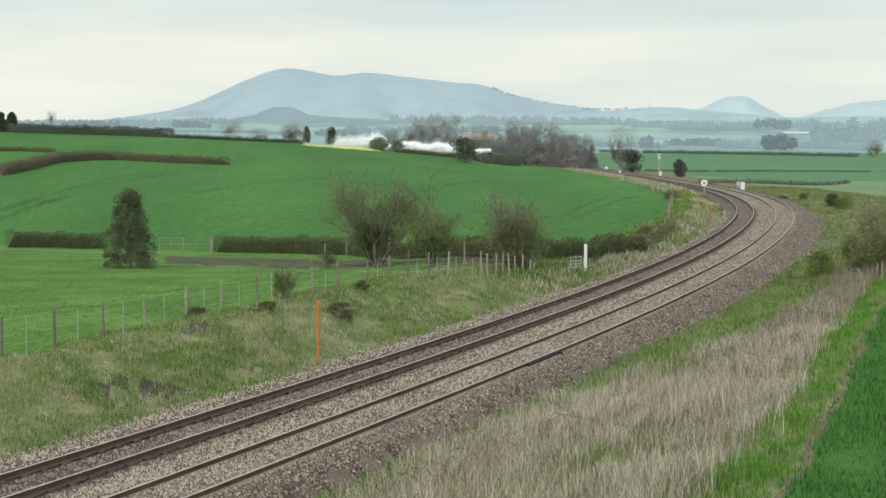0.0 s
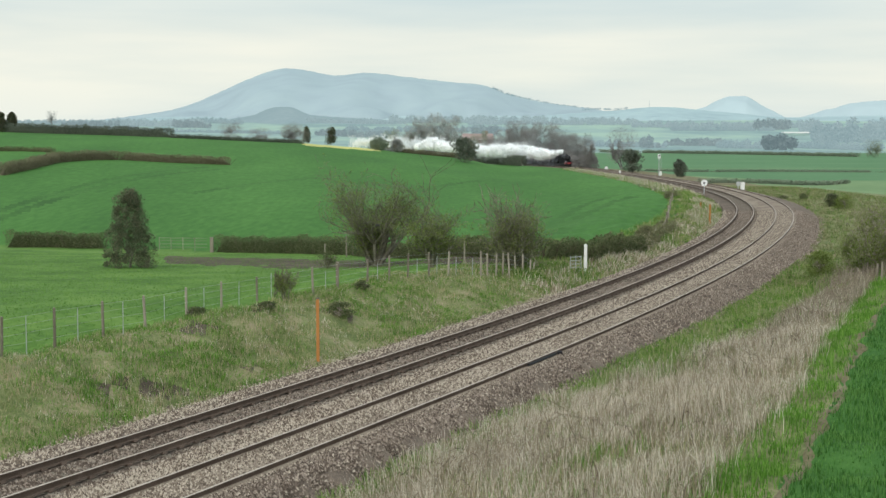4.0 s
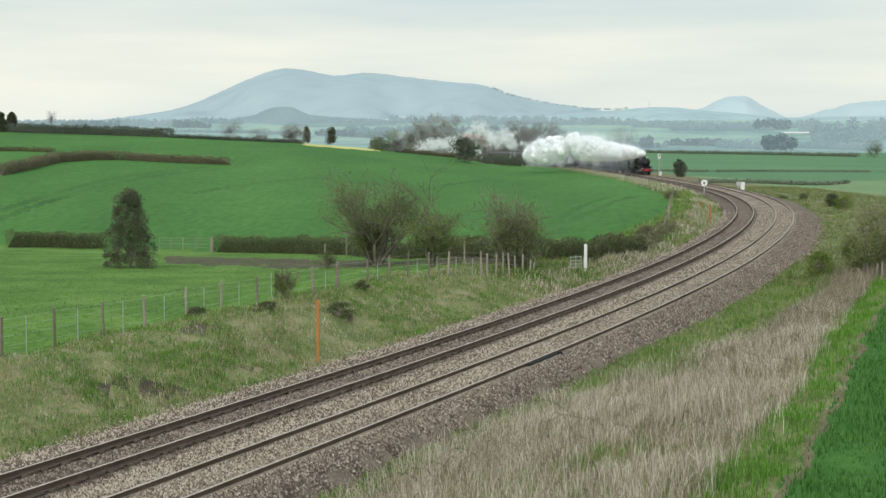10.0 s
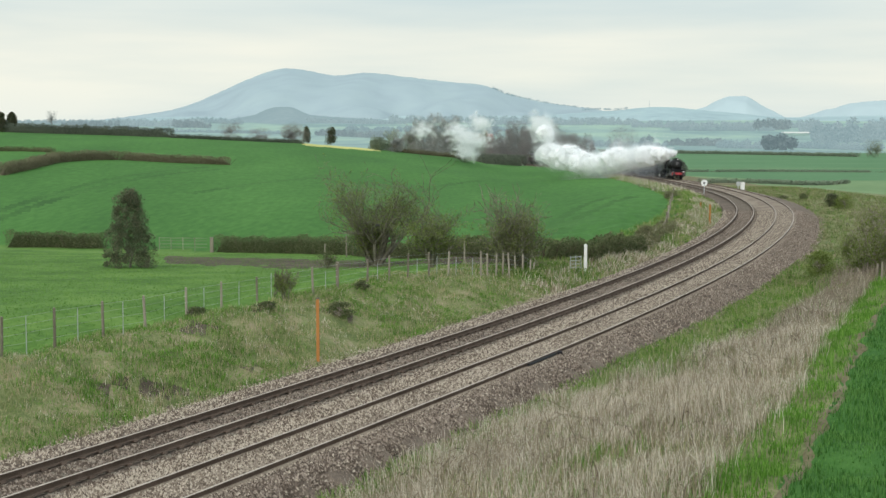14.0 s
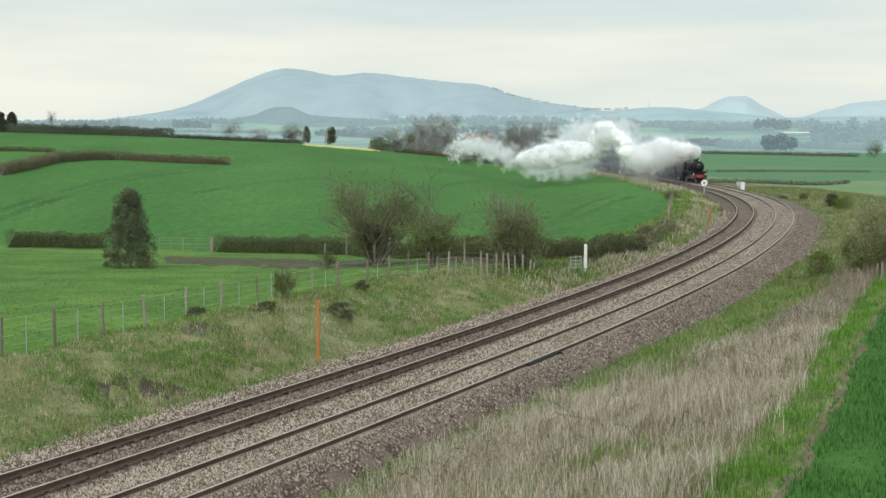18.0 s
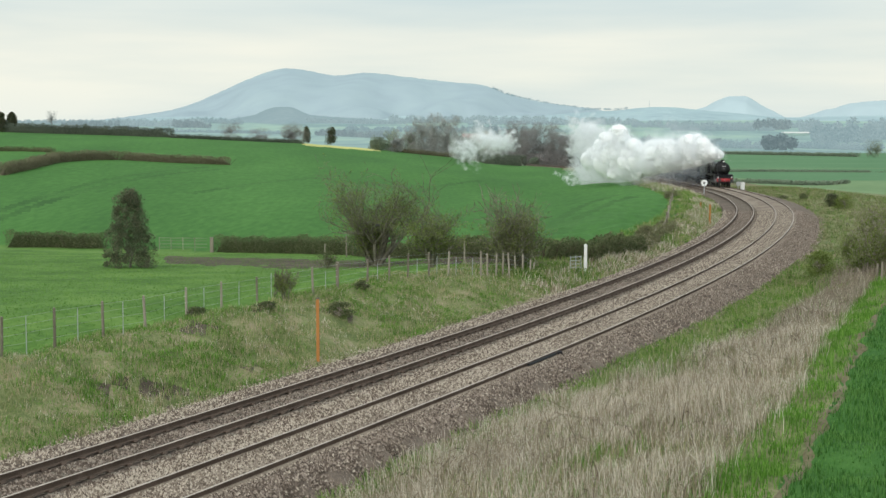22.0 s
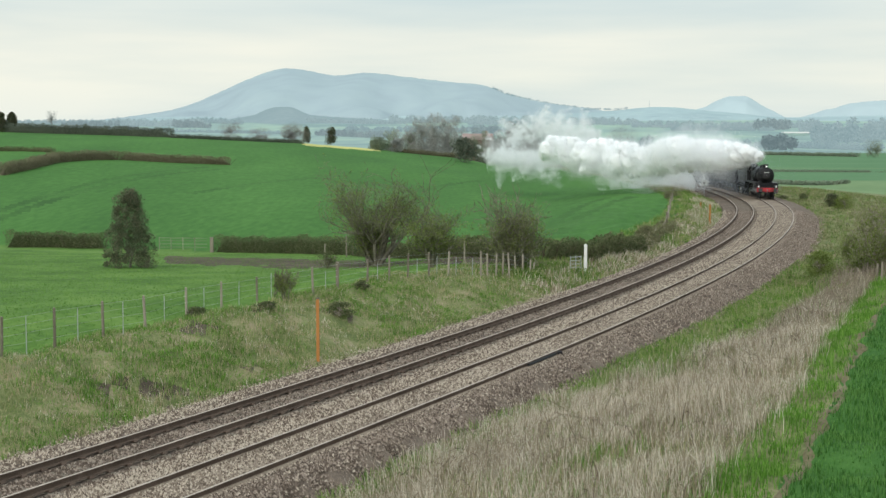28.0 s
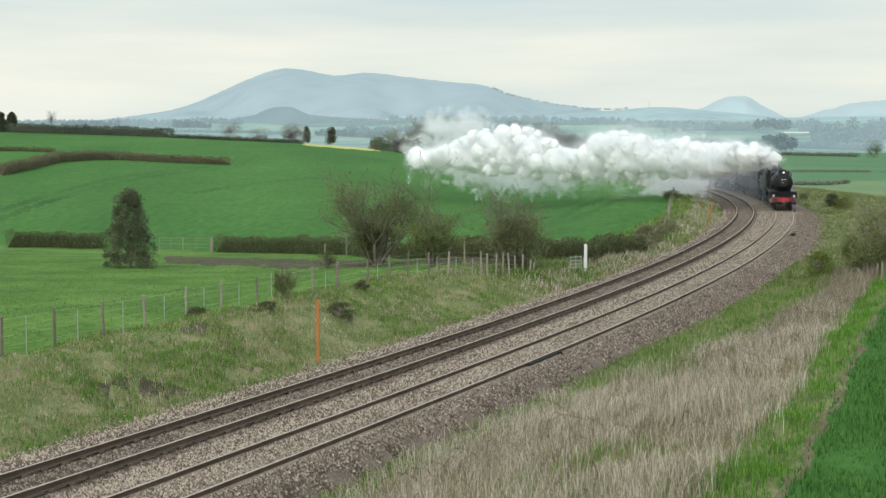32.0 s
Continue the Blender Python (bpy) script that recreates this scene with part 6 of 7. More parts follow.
grass("dead_stalks", 42000, (0, 66, 5.2, 14.0), (0.3, 0.8), 0.011, 0.8, "stalkblade", "dark brown dead stalks in the tall grass", 67, 1.35, 0.2, keep=lambda s, n, r: (n < lush_n(s)) & (n > green_n(s)) & patchy(0.5, -0.1, 12)(s, n, r))
grass("dead_stalks", 22000, (38, 66, 8.5, 14.0), (0.3, 0.75), 0.014, 0.85, "stalkblade", "brown withered stalks at the top of the slope", 68, 1.0, 0.2, keep=lambda s, n, r: n < lush_n(s))
grass("lush_grass", 60000, (-2, 58, 10.5, 15.6), (0.12, 0.36), 0.018, 0.95, "lushblade", "lush green grass strip beside the field path", 57, 1.3, keep=lambda s, n, r: (n > lush_n(s) - 0.1) & (n < path_n(s) - 0.12 + 0.10 * wave(s, n * 0, 1.7) + 0.10 * r.normal(size=len(s))))
grass("young_wheat", 150000, (-6, 52, 12.2, 24), (0.12, 0.24), 0.018, 0.7, "wheatblade", "young green wheat in the near field corner", 58, 1.2, keep=lambda s, n, r: n > path_n(s) + 0.10 + 0.06 * wave(s, n * 0, 1.1) + 0.08 * r.normal(size=len(s)))
# along the curve
grass("verge_grass", 34000, (55, 330, -9.0, -3.6), (0.2, 0.5), 0.035, 0.8, "greenblade", "rough green grass along the curve", 59, 1.5, 0.2)
grass("verge_grass", 16000, (55, 330, -9.0, -3.6), (0.2, 0.5), 0.035, 0.8, "mixblade", "rough mixed grass along the curve", 63, 1.5, 0.2)
grass("dry_grass", 16000, (52, 130, -6.5, -3.8), (0.25, 0.6), 0.03, 0.9, "strawblade", "pale dead grass beside the ballast", 60, 1.0, 0.25, keep=patchy(0.2, -0.1, 1))
grass("dry_grass", 9000, (150, 330, -9, -3.8), (0.3, 0.8), 0.04, 0.9, "strawblade", "pale dead grass along the far curve", 64, 1.0, 0.3)
grass("verge_grass", 46000, (60, 200, 4.6, 20), (0.2, 0.45), 0.03, 0.9, "vergeblade", "rough green grass on the outer side of the curve", 61, 1.5, 0.2)
grass("verge_grass", 12000, (60, 200, 4.6, 20), (0.2, 0.4), 0.03, 0.9, "greenblade", "fresh grass on the outer side of the curve", 65, 1.5, 0.2)
grass("dry_grass", 15000, (48, 120, 8.0, 17), (0.4, 0.9), 0.022, 0.7, "stalkblade", "dead stalks on the outer side of the curve", 62, 1.2, 0.3, keep=patchy(0.3, 0.1, 2))


def build_brambles():
    rng = np.random.default_rng(83)
    segs = []
    for k in range(120):
        s, n = rng.uniform(6, 44), rng.uniform(6.5, 12.6)
        if n > lush_n(s) - 0.2:
            continue
        a = rng.uniform(0, 2 * np.pi)
        L, H = rng.uniform(0.5, 1.6), rng.uniform(0.35, 0.95)
        b = on_line(s, n)
        b[2] = float(ground_z(b[0:1], b[1:2])[0])
        last = b
        for i in range(1, 8):
            u = i / 7
            q = b + np.array([math.cos(a) * L * u, math.sin(a) * L * u, H * math.sin(u * 2.5)]) + rng.normal(size=3) * 0.03
            segs.append((last, q, 0.006, 0.005))
            last = q
    ob = new("bramble_canes", tube_mesh("bramble_canes", segs, M["cane"], 4))
    tagged(ob, "dark arching bramble canes in the dead grass", "brambles", kind="stuff")


build_brambles()


def build_paddock_grass():
    rng = np.random.default_rng(71)
    d = 38 + 76 * rng.random(60000) ** 1.2
    b = rng.uniform(bearing(-10), bearing(1020), 60000)
    x = b * d
    s, n, _ = near_line(x, d)
    ok = (n < -11.5) & (d < np.interp(b, HEDGE_B, HEDGE_D))
    P = np.c_[x[ok], d[ok], ground_z(x[ok], d[ok]) - 0.01]
    ob = new("pasture_grass", blade_mesh("pasture_grass", P, rng.uniform(0.04, 0.10, len(P)), 0.03, 0.9, M["pastureblade"], rng))
    tagged(ob, "short grazed green pasture grass", "grass", kind="stuff")


build_paddock_grass()


# ---------------------------------------------------------------- steam
def steam_material(name, tone, soft, through_):
    """Matt white droplets; soft: light soaks in, through_: share that shines through."""
    m = bpy.data.materials.new(name)
    m.use_nodes = True
    nt = m.node_tree
    nt.nodes.clear()
    N, L = nt.nodes.new, nt.links.new
    out, di = N("ShaderNodeOutputMaterial"), N("ShaderNodeBsdfPrincipled")
    co, nz, rp = N("ShaderNodeTexCoord"), N("ShaderNodeTexNoise"), N("ShaderNodeValToRGB")
    nz.inputs["Scale"].default_value, nz.inputs["Detail"].default_value = 1.4, 4
    L(co.outputs["Object"], nz.inputs["Vector"])
    rp.color_ramp.elements[0].position, rp.color_ramp.elements[0].color = 0.3, (*[v * 0.96 for v in tone], 1)
    rp.color_ramp.elements[1].position, rp.color_ramp.elements[1].color = 0.7, (*tone, 1)
    L(nz.outputs["Fac"], rp.inputs["Fac"])
    L(rp.outputs["Color"], di.inputs["Base Color"])
    di.inputs["Roughness"].default_value, di.inputs["Specular IOR Level"].default_value = 1.0, 0.0
    if soft:
        di.inputs["Subsurface Weight"].default_value = 1.0
        di.inputs["Subsurface Radius"].default_value = (1.0, 1.0, 1.0)
        di.inputs["Subsurface Scale"].default_value = soft
    last = di
    if through_:
        ts, half = N("ShaderNodeBsdfTranslucent"), N("ShaderNodeMixShader")
        L(rp.outputs["Color"], ts.inputs["Color"])
        half.inputs[0].default_value = through_
        L(di.outputs[0], half.inputs[1])
        L(ts.outputs[0], half.inputs[2])
        last = half
    L(last.outputs[0], out.inputs["Surface"])
    return m


STEAM_BODY = steam_material("dense_steam", (0.972, 0.984, 0.995), 1.5, 0.0)
STEAM_MIST = steam_material("steam_droplets", (0.972, 0.985, 0.997), 0.0, 0.42)
SMOKE_MIST = steam_material("grey_smoke", (0.42, 0.455, 0.52), 0.0, 0.4)


def billow_radius(d, o):
    return 0.78 + 0.28 * abs(noise.noise(d * 1.2 + o)) + 0.12 * abs(noise.noise(d * 2.4 + o)) + 0.03 * noise.noise(d * 5.0 + o)


def droplets(rng, P, out, size):
    """Corner points of small four-sided flecks at P that face the way out."""
    n = len(P)
    nrm = out + 0.5 * rng.normal(size=(n, 3))
    nrm /= np.linalg.norm(nrm, axis=1)[:, None] + 1e-9
    a = np.cross(nrm, rng.normal(size=(n, 3)))
    a /= np.linalg.norm(a, axis=1)[:, None] + 1e-9
    b = np.cross(nrm, a)
    s = (size * rng.uniform(0.5, 1.3, n))[:, None] * 0.5
    return np.stack([P - a * s, P + b * s * 0.8, P + a * s, P - b * s * 0.8], 1).reshape(-1, 3)


def puff_mesh(seed, flecks=2600):
    """A cauliflower billow whose rim breaks up into fine droplets."""
    rng = np.random.default_rng(seed)
    o = Vector((seed * 3.7, seed * 0.9, seed * 1.3))
    b = bmesh.new()
    bmesh.ops.create_icosphere(b, subdivisions=4, radius=1.0)
    stretch = Vector((1.3, 1.0, 0.95))
    V = [v.co.normalized() * billow_radius(v.co.normalized(), o) * 0.84 * stretch for v in b.verts]
    F = [[v.index for v in f.verts] for f in b.faces]
    b.free()
    d = rng.normal(size=(flecks, 3))
    d /= np.linalg.norm(d, axis=1)[:, None]
    r = np.array([billow_radius(Vector(k), o) * (1 + 0.5 * max(0.0, noise.noise(Vector(k) * 3.1 - o))) for k in d])
    P = d * (r * (0.89 + rng.exponential(0.11, flecks)))[:, None] * np.array(stretch)
    k = len(V)
    V = V + [tuple(v) for v in droplets(rng, P, d, 0.034)]
    F = F + [[k + 4 * i + j for j in range(4)] for i in range(flecks)]
    me = bpy.data.meshes.new("puff")
    me.from_pydata([tuple(v) for v in V], [], F)
    me.materials.append(STEAM_BODY)
    me.materials.append(STEAM_MIST)
    g = np.zeros(len(F), np.int32)
    g[-flecks:] = 1
    me.polygons.foreach_set("material_index", g)
    me.shade_smooth()
    me.update()
    return me


def wisp_mesh(seed, flecks, size, material, strands=7, spread=0.11):
    """A torn shred: droplets strung along curling threads."""
    rng = np.random.default_rng(seed)
    P, out = [], []
    for k in range(strands):
        q = rng.normal(size=3) * np.array([0.5, 0.4, 0.35])
        d = rng.normal(size=3)
        line = []
        for i in range(26):
            d = d * 0.8 + rng.normal(size=3) * 0.45
            d[2] *= 0.85
            q = q + d / (np.linalg.norm(d) + 1e-9) * 0.075
            line.append(q)
        line = np.array(line)
        m = flecks // strands
        i = rng.integers(0, 26, m)
        wide = spread * (0.5 + 1.2 * rng.random()) * (0.5 + np.sin(np.pi * i / 25.0))
        off = rng.normal(size=(m, 3)) * wide[:, None]
        P.append(line[i] + off)
        out.append(off / (np.linalg.norm(off, axis=1)[:, None] + 1e-9) + np.array([0, 0, 0.4]))
    P, out = np.vstack(P), np.vstack(out)
    V = droplets(rng, P, out, size)
    return fast_mesh("wisp", V, np.arange(len(V)), np.full(len(P), 4), material)


PUFFS = [puff_mesh(k) for k in range(9)]
MISTS = [wisp_mesh(700 + k * 17, 5600, 0.03, STEAM_MIST, 6, 0.3) for k in range(5)]
WISPS = [wisp_mesh(20 + k * 31, 5600, 0.028, STEAM_MIST) for k in range(7)]
SMOKES = [wisp_mesh(300 + k * 31, 3000, 0.024, SMOKE_MIST, 8, 0.3) for k in range(4)]

# how the plume lies: seconds, the thick steam, then the torn thin steam, each in bands of (bearing, upper row, lower row), the first from the chimney backwards
PLUME = {}


def plume(t, thick, thin):
    PLUME[t] = (thick, thin)


plume(0, [[(868, 268, 275), (845, 262, 276), (800, 257, 274), (775, 250, 271), (755, 256, 270), (735, 250, 268), (706, 251, 266)], [(690, 258, 264), (668, 242, 258), (650, 246, 258), (640, 252, 258)]],
      [[(676, 236, 256), (655, 242, 258), (600, 250, 258)]])
plume(1, [[(898, 268, 275), (880, 262, 275), (850, 258, 274), (800, 252, 272), (780, 255, 271), (755, 245, 270), (735, 252, 269), (710, 252, 266)], [(692, 254, 262), (672, 252, 260)]],
      [[(700, 247, 262), (660, 238, 258), (635, 242, 258), (605, 250, 258)]])
plume(2, [[(935, 271, 277), (905, 265, 278), (880, 257, 276), (850, 254, 274), (820, 252, 273), (795, 246, 271), (770, 250, 270), (750, 247, 269), (732, 241, 268), (712, 250, 266), (695, 256, 263)]],
      [[(690, 250, 262), (665, 240, 258), (630, 238, 258), (600, 246, 257)]])
plume(3, [[(965, 263, 276), (945, 265, 284), (925, 262, 286), (890, 255, 276), (850, 253, 274), (800, 252, 272), (770, 244, 270), (750, 250, 269), (725, 238, 268), (706, 242, 266), (690, 256, 264)]],
      [[(780, 242, 268), (700, 246, 262), (640, 242, 258), (600, 246, 257)]])
plume(6, [[(1050, 266, 276), (1030, 262, 279), (998, 253, 284), (970, 253, 294), (945, 255, 294), (920, 252, 288), (905, 252, 280), (885, 256, 275), (862, 248, 272), (850, 258, 271)]],
      [[(800, 252, 270), (770, 250, 268), (740, 242, 266), (700, 248, 262), (670, 250, 258)]])
plume(7, [[(1075, 268, 278), (1050, 256, 280), (1030, 252, 283), (998, 250, 290), (960, 246, 296), (930, 256, 296), (915, 250, 294), (895, 257, 293), (880, 248, 290), (860, 255, 278), (845, 256, 270)]],
      [[(850, 252, 268), (842, 246, 262), (828, 238, 254)], [(790, 255, 268), (730, 255, 266)]])
plume(8, [[(1098, 267, 279), (1080, 262, 281), (1050, 253, 283), (1020, 248, 289), (995, 242, 296), (970, 254, 298), (958, 238, 290), (940, 248, 292), (918, 235, 288), (905, 245, 286), (880, 246, 286), (850, 246, 280), (835, 250, 274), (824, 262, 268)]],
      [[(960, 280, 298), (900, 270, 288), (850, 244, 260), (810, 238, 250)]])
plume(9, [[(1118, 270, 281), (1100, 260, 282), (1075, 252, 286), (1050, 241, 288), (1030, 250, 292), (1010, 241, 294), (985, 243, 296), (965, 248, 284)], [(940, 236, 266), (925, 242, 270), (905, 250, 270), (890, 226, 258), (874, 232, 256)]],
      [[(950, 230, 275), (900, 255, 282), (860, 244, 284), (830, 248, 280), (800, 242, 274), (785, 250, 270)], [(780, 232, 244), (768, 235, 245)]])
plume(10, [[(1138, 268, 281), (1120, 258, 283), (1090, 253, 286), (1065, 245, 287), (1045, 236, 288), (1025, 228, 286), (1005, 238, 262)], [(995, 240, 284), (975, 238, 292), (950, 246, 296), (934, 256, 288)]],
      [[(1000, 262, 292), (940, 250, 295)], [(915, 252, 262), (900, 222, 265), (880, 240, 262), (860, 226, 246), (845, 216, 238), (835, 226, 236)], [(848, 258, 276), (825, 250, 278), (800, 244, 270), (770, 242, 266), (742, 258, 270)]])
plume(11, [[(1152, 268, 281), (1135, 260, 284), (1110, 257, 287), (1075, 252, 292), (1050, 250, 298), (1030, 230, 290), (1015, 224, 272), (1003, 228, 260)], [(945, 245, 288), (930, 232, 292), (912, 246, 288)]],
      [[(1010, 216, 250), (980, 234, 262), (965, 252, 268)], [(960, 262, 288), (930, 228, 298), (900, 250, 288)], [(870, 216, 250), (850, 232, 252), (830, 215, 240), (810, 210, 225)], [(800, 258, 276), (780, 240, 272), (750, 238, 262), (725, 256, 268)]])
plume(12, [[(1168, 270, 283), (1150, 265, 286), (1120, 262, 294), (1095, 256, 296), (1075, 256, 298), (1050, 256, 303), (1030, 252, 303), (1010, 240, 290), (995, 220, 262), (980, 222, 240)]],
      [[(985, 215, 235), (960, 230, 250), (945, 235, 255)], [(930, 262, 280), (915, 225, 292), (900, 222, 292), (885, 238, 292), (870, 240, 275)], [(920, 225, 292), (880, 236, 290)], [(832, 224, 240), (812, 220, 246), (795, 225, 238)], [(772, 255, 272), (755, 242, 268), (740, 232, 255)]])
plume(13, [[(1182, 268, 283), (1160, 263, 288), (1135, 255, 297), (1120, 262, 300), (1095, 272, 306), (1060, 264, 308), (1045, 254, 306), (1030, 256, 306), (1005, 246, 300), (990, 218, 290), (975, 210, 278), (962, 214, 266)]],
      [[(980, 206, 240), (960, 208, 225)], [(888, 225, 250), (870, 212, 258), (850, 228, 250), (835, 232, 245)], [(895, 262, 288), (870, 255, 290), (845, 256, 288)], [(880, 222, 255), (850, 240, 290)], [(792, 222, 240), (778, 226, 240)], [(740, 245, 256), (720, 236, 250), (708, 226, 240)]])
plume(14, [[(1193, 266, 281), (1175, 260, 287), (1145, 256, 296), (1110, 262, 302), (1088, 256, 308), (1070, 264, 312), (1040, 270, 312), (1015, 255, 306), (990, 252, 303), (970, 250, 298), (955, 258, 290)], [(970, 224, 256), (962, 214, 252)]],
      [[(968, 206, 250), (955, 212, 250), (945, 205, 225)], [(855, 248, 256), (830, 238, 252), (810, 222, 246), (803, 224, 232)], [(838, 262, 282), (815, 256, 275)], [(860, 215, 232), (842, 208, 228)], [(755, 222, 236), (742, 228, 236)]])
plume(17, [[(1226, 266, 283), (1205, 252, 285), (1190, 250, 290), (1165, 252, 300), (1140, 248, 292), (1120, 238, 285), (1100, 216, 262), (1088, 232, 280)], [(1075, 250, 296), (1050, 246, 300), (1030, 240, 302), (1005, 250, 306), (985, 258, 307), (965, 260, 304)]],
      [[(1145, 222, 250), (1130, 226, 255)], [(1040, 296, 316), (960, 290, 312)], [(955, 282, 308), (930, 262, 302), (905, 256, 292), (880, 250, 286), (860, 246, 278), (842, 258, 272)], [(940, 268, 304), (900, 256, 290), (850, 244, 270)]])
plume(18, [[(1236, 262, 282), (1225, 252, 284), (1195, 250, 288), (1168, 240, 300), (1150, 248, 312), (1130, 256, 308), (1110, 250, 290), (1100, 228, 262)], [(1085, 228, 256), (1070, 206, 246), (1057, 234, 264)], [(1050, 252, 280), (1030, 250, 292), (1005, 246, 296), (970, 250, 302), (945, 258, 304), (928, 268, 298)]],
      [[(1110, 212, 235), (1095, 220, 250)], [(1060, 205, 260), (1010, 232, 250), (985, 240, 262)], [(1040, 280, 302), (950, 285, 310)], [(905, 265, 300), (885, 258, 290), (860, 250, 280), (840, 245, 272), (815, 240, 278), (802, 262, 276)]])
plume(19, [[(1245, 262, 284), (1228, 257, 287), (1200, 240, 292), (1190, 236, 300), (1165, 250, 310), (1145, 240, 315), (1130, 234, 316), (1108, 254, 310)]],
      [[(1090, 240, 280), (1060, 215, 262), (1045, 196, 240), (1030, 215, 245)], [(1060, 225, 265), (1035, 205, 245)], [(1030, 250, 290), (1010, 250, 290), (985, 252, 300), (975, 228, 250)], [(970, 258, 300), (940, 250, 296), (910, 262, 305), (890, 255, 298)], [(990, 250, 290), (900, 262, 300)], [(870, 252, 298), (845, 250, 280), (820, 255, 275)], [(782, 245, 255), (772, 248, 256)]])
plume(20, [[(1252, 264, 285), (1235, 254, 288), (1200, 248, 294), (1170, 228, 304), (1155, 226, 306), (1135, 244, 308), (1115, 258, 316), (1100, 222, 320), (1085, 250, 310), (1072, 266, 290)]],
      [[(1080, 250, 290), (1055, 244, 262), (1035, 215, 245), (1015, 205, 225)], [(995, 245, 280), (970, 246, 285), (945, 240, 282), (915, 230, 286), (895, 252, 290)], [(970, 250, 282), (900, 250, 285)], [(880, 255, 295), (850, 244, 298), (820, 252, 280), (780, 252, 275)]])
plume(22, [[(1275, 266, 286), (1260, 258, 289), (1235, 235, 296), (1215, 234, 300), (1195, 246, 304), (1150, 240, 312), (1120, 246, 322), (1095, 215, 325), (1075, 222, 322), (1055, 250, 318), (1042, 262, 306)]],
      [[(1060, 225, 260), (1040, 212, 262), (1022, 222, 262)], [(1050, 215, 300), (1030, 240, 290)], [(1110, 305, 328), (1075, 300, 328), (1040, 296, 318), (1015, 300, 310)], [(900, 240, 268), (870, 246, 262), (845, 228, 250)], [(835, 252, 280), (815, 254, 270)]])
plume(23, [[(1287, 266, 287), (1270, 256, 290), (1240, 246, 294), (1210, 244, 302), (1195, 226, 302), (1175, 222, 304), (1160, 238, 305), (1130, 240, 308), (1100, 240, 318), (1070, 228, 318), (1052, 210, 300), (1042, 222, 290)]],
      [[(1045, 212, 265), (1020, 225, 262), (995, 240, 275), (985, 238, 248)], [(1030, 215, 260), (1005, 230, 268)], [(1100, 300, 328), (1060, 300, 326), (1030, 296, 318), (1005, 294, 306)], [(850, 246, 262), (825, 228, 252), (808, 208, 235)], [(800, 258, 274), (778, 252, 266)]])
plume(25, [[(1308, 266, 289), (1285, 254, 292), (1255, 252, 298), (1225, 245, 302), (1200, 226, 304), (1180, 224, 306), (1150, 236, 310), (1120, 222, 320), (1095, 206, 320), (1065, 220, 320), (1040, 236, 314), (1010, 238, 302), (985, 246, 290), (970, 255, 280)]],
      [[(1130, 290, 330), (1080, 300, 328)], [(1110, 200, 240), (1060, 212, 240), (1000, 225, 262), (970, 210, 240), (935, 220, 244)], [(1010, 280, 305), (975, 250, 290)], [(1010, 230, 280), (970, 245, 280)]])
plume(28, [[(1345, 266, 291), (1325, 253, 295), (1290, 252, 300), (1270, 244, 304), (1240, 244, 305), (1205, 238, 310), (1185, 236, 312), (1150, 248, 316), (1100, 248, 318), (1060, 242, 318), (1030, 240, 312), (1000, 238, 300), (970, 234, 296)]],
      [[(1060, 226, 262), (1000, 212, 250), (960, 202, 245), (930, 220, 250), (900, 222, 244)], [(1230, 310, 336), (1190, 300, 330), (1130, 306, 326), (1080, 310, 322)], [(960, 262, 300), (920, 262, 302), (890, 262, 292), (868, 258, 280)], [(980, 270, 312), (930, 270, 308), (880, 262, 290)]])
plume(29, [[(1355, 266, 292), (1340, 254, 296), (1300, 247, 302), (1260, 246, 306), (1230, 252, 314), (1200, 240, 318), (1150, 245, 318), (1090, 240, 322), (1050, 250, 322), (1010, 240, 318), (970, 240, 314), (940, 262, 302), (922, 288, 302)]],
      [[(1030, 225, 250), (970, 205, 245), (930, 205, 240), (900, 208, 250), (880, 222, 240)], [(1180, 300, 325), (1120, 310, 330), (1060, 315, 328)], [(930, 262, 300), (890, 252, 280), (860, 270, 305), (820, 266, 290)], [(990, 215, 250), (930, 240, 280)]])
plume(30, [[(1364, 268, 292), (1345, 254, 298), (1300, 248, 306), (1250, 246, 310), (1200, 252, 318), (1160, 242, 320), (1120, 254, 324), (1090, 240, 326), (1065, 230, 324), (1020, 238, 318), (980, 246, 316), (940, 248, 320), (900, 260, 312), (872, 262, 294)]],
      [[(980, 228, 255), (930, 220, 255), (900, 195, 245), (870, 208, 245)], [(1245, 300, 328), (1200, 305, 325), (1120, 318, 334)], [(890, 262, 310), (865, 280, 304)], [(960, 235, 255), (880, 225, 262)], [(800, 275, 292), (765, 272, 296)]])
plume(32, [[(1376, 272, 301), (1362, 256, 302), (1335, 248, 306), (1300, 249, 308), (1255, 254, 314), (1200, 240, 318), (1160, 244, 320), (1100, 222, 324), (1065, 220, 322), (1030, 245, 324), (1000, 258, 322), (950, 226, 322), (900, 216, 324), (860, 214, 316), (820, 238, 308), (780, 256, 302), (745, 270, 300), (735, 264, 285)]],
      [[(1240, 310, 342), (1200, 318, 340), (1150, 318, 345)], [(1010, 300, 322), (920, 304, 326), (880, 300, 318), (800, 288, 306)], [(860, 206, 240), (800, 215, 255), (760, 200, 250)], [(780, 245, 280), (735, 258, 285)]])


def chimney_at(t):
    return vehicle_pose(run_at(t), 11.6) @ Vector((0, 3.0, 4.0))


_line = on_line(np.arange(112.0, 760.0, 4.0), TRACK_R)
LINE_PX, LINE_D = (784 + 2300 * _line[:, 0] / _line[:, 1])[::-1], _line[::-1, 1]


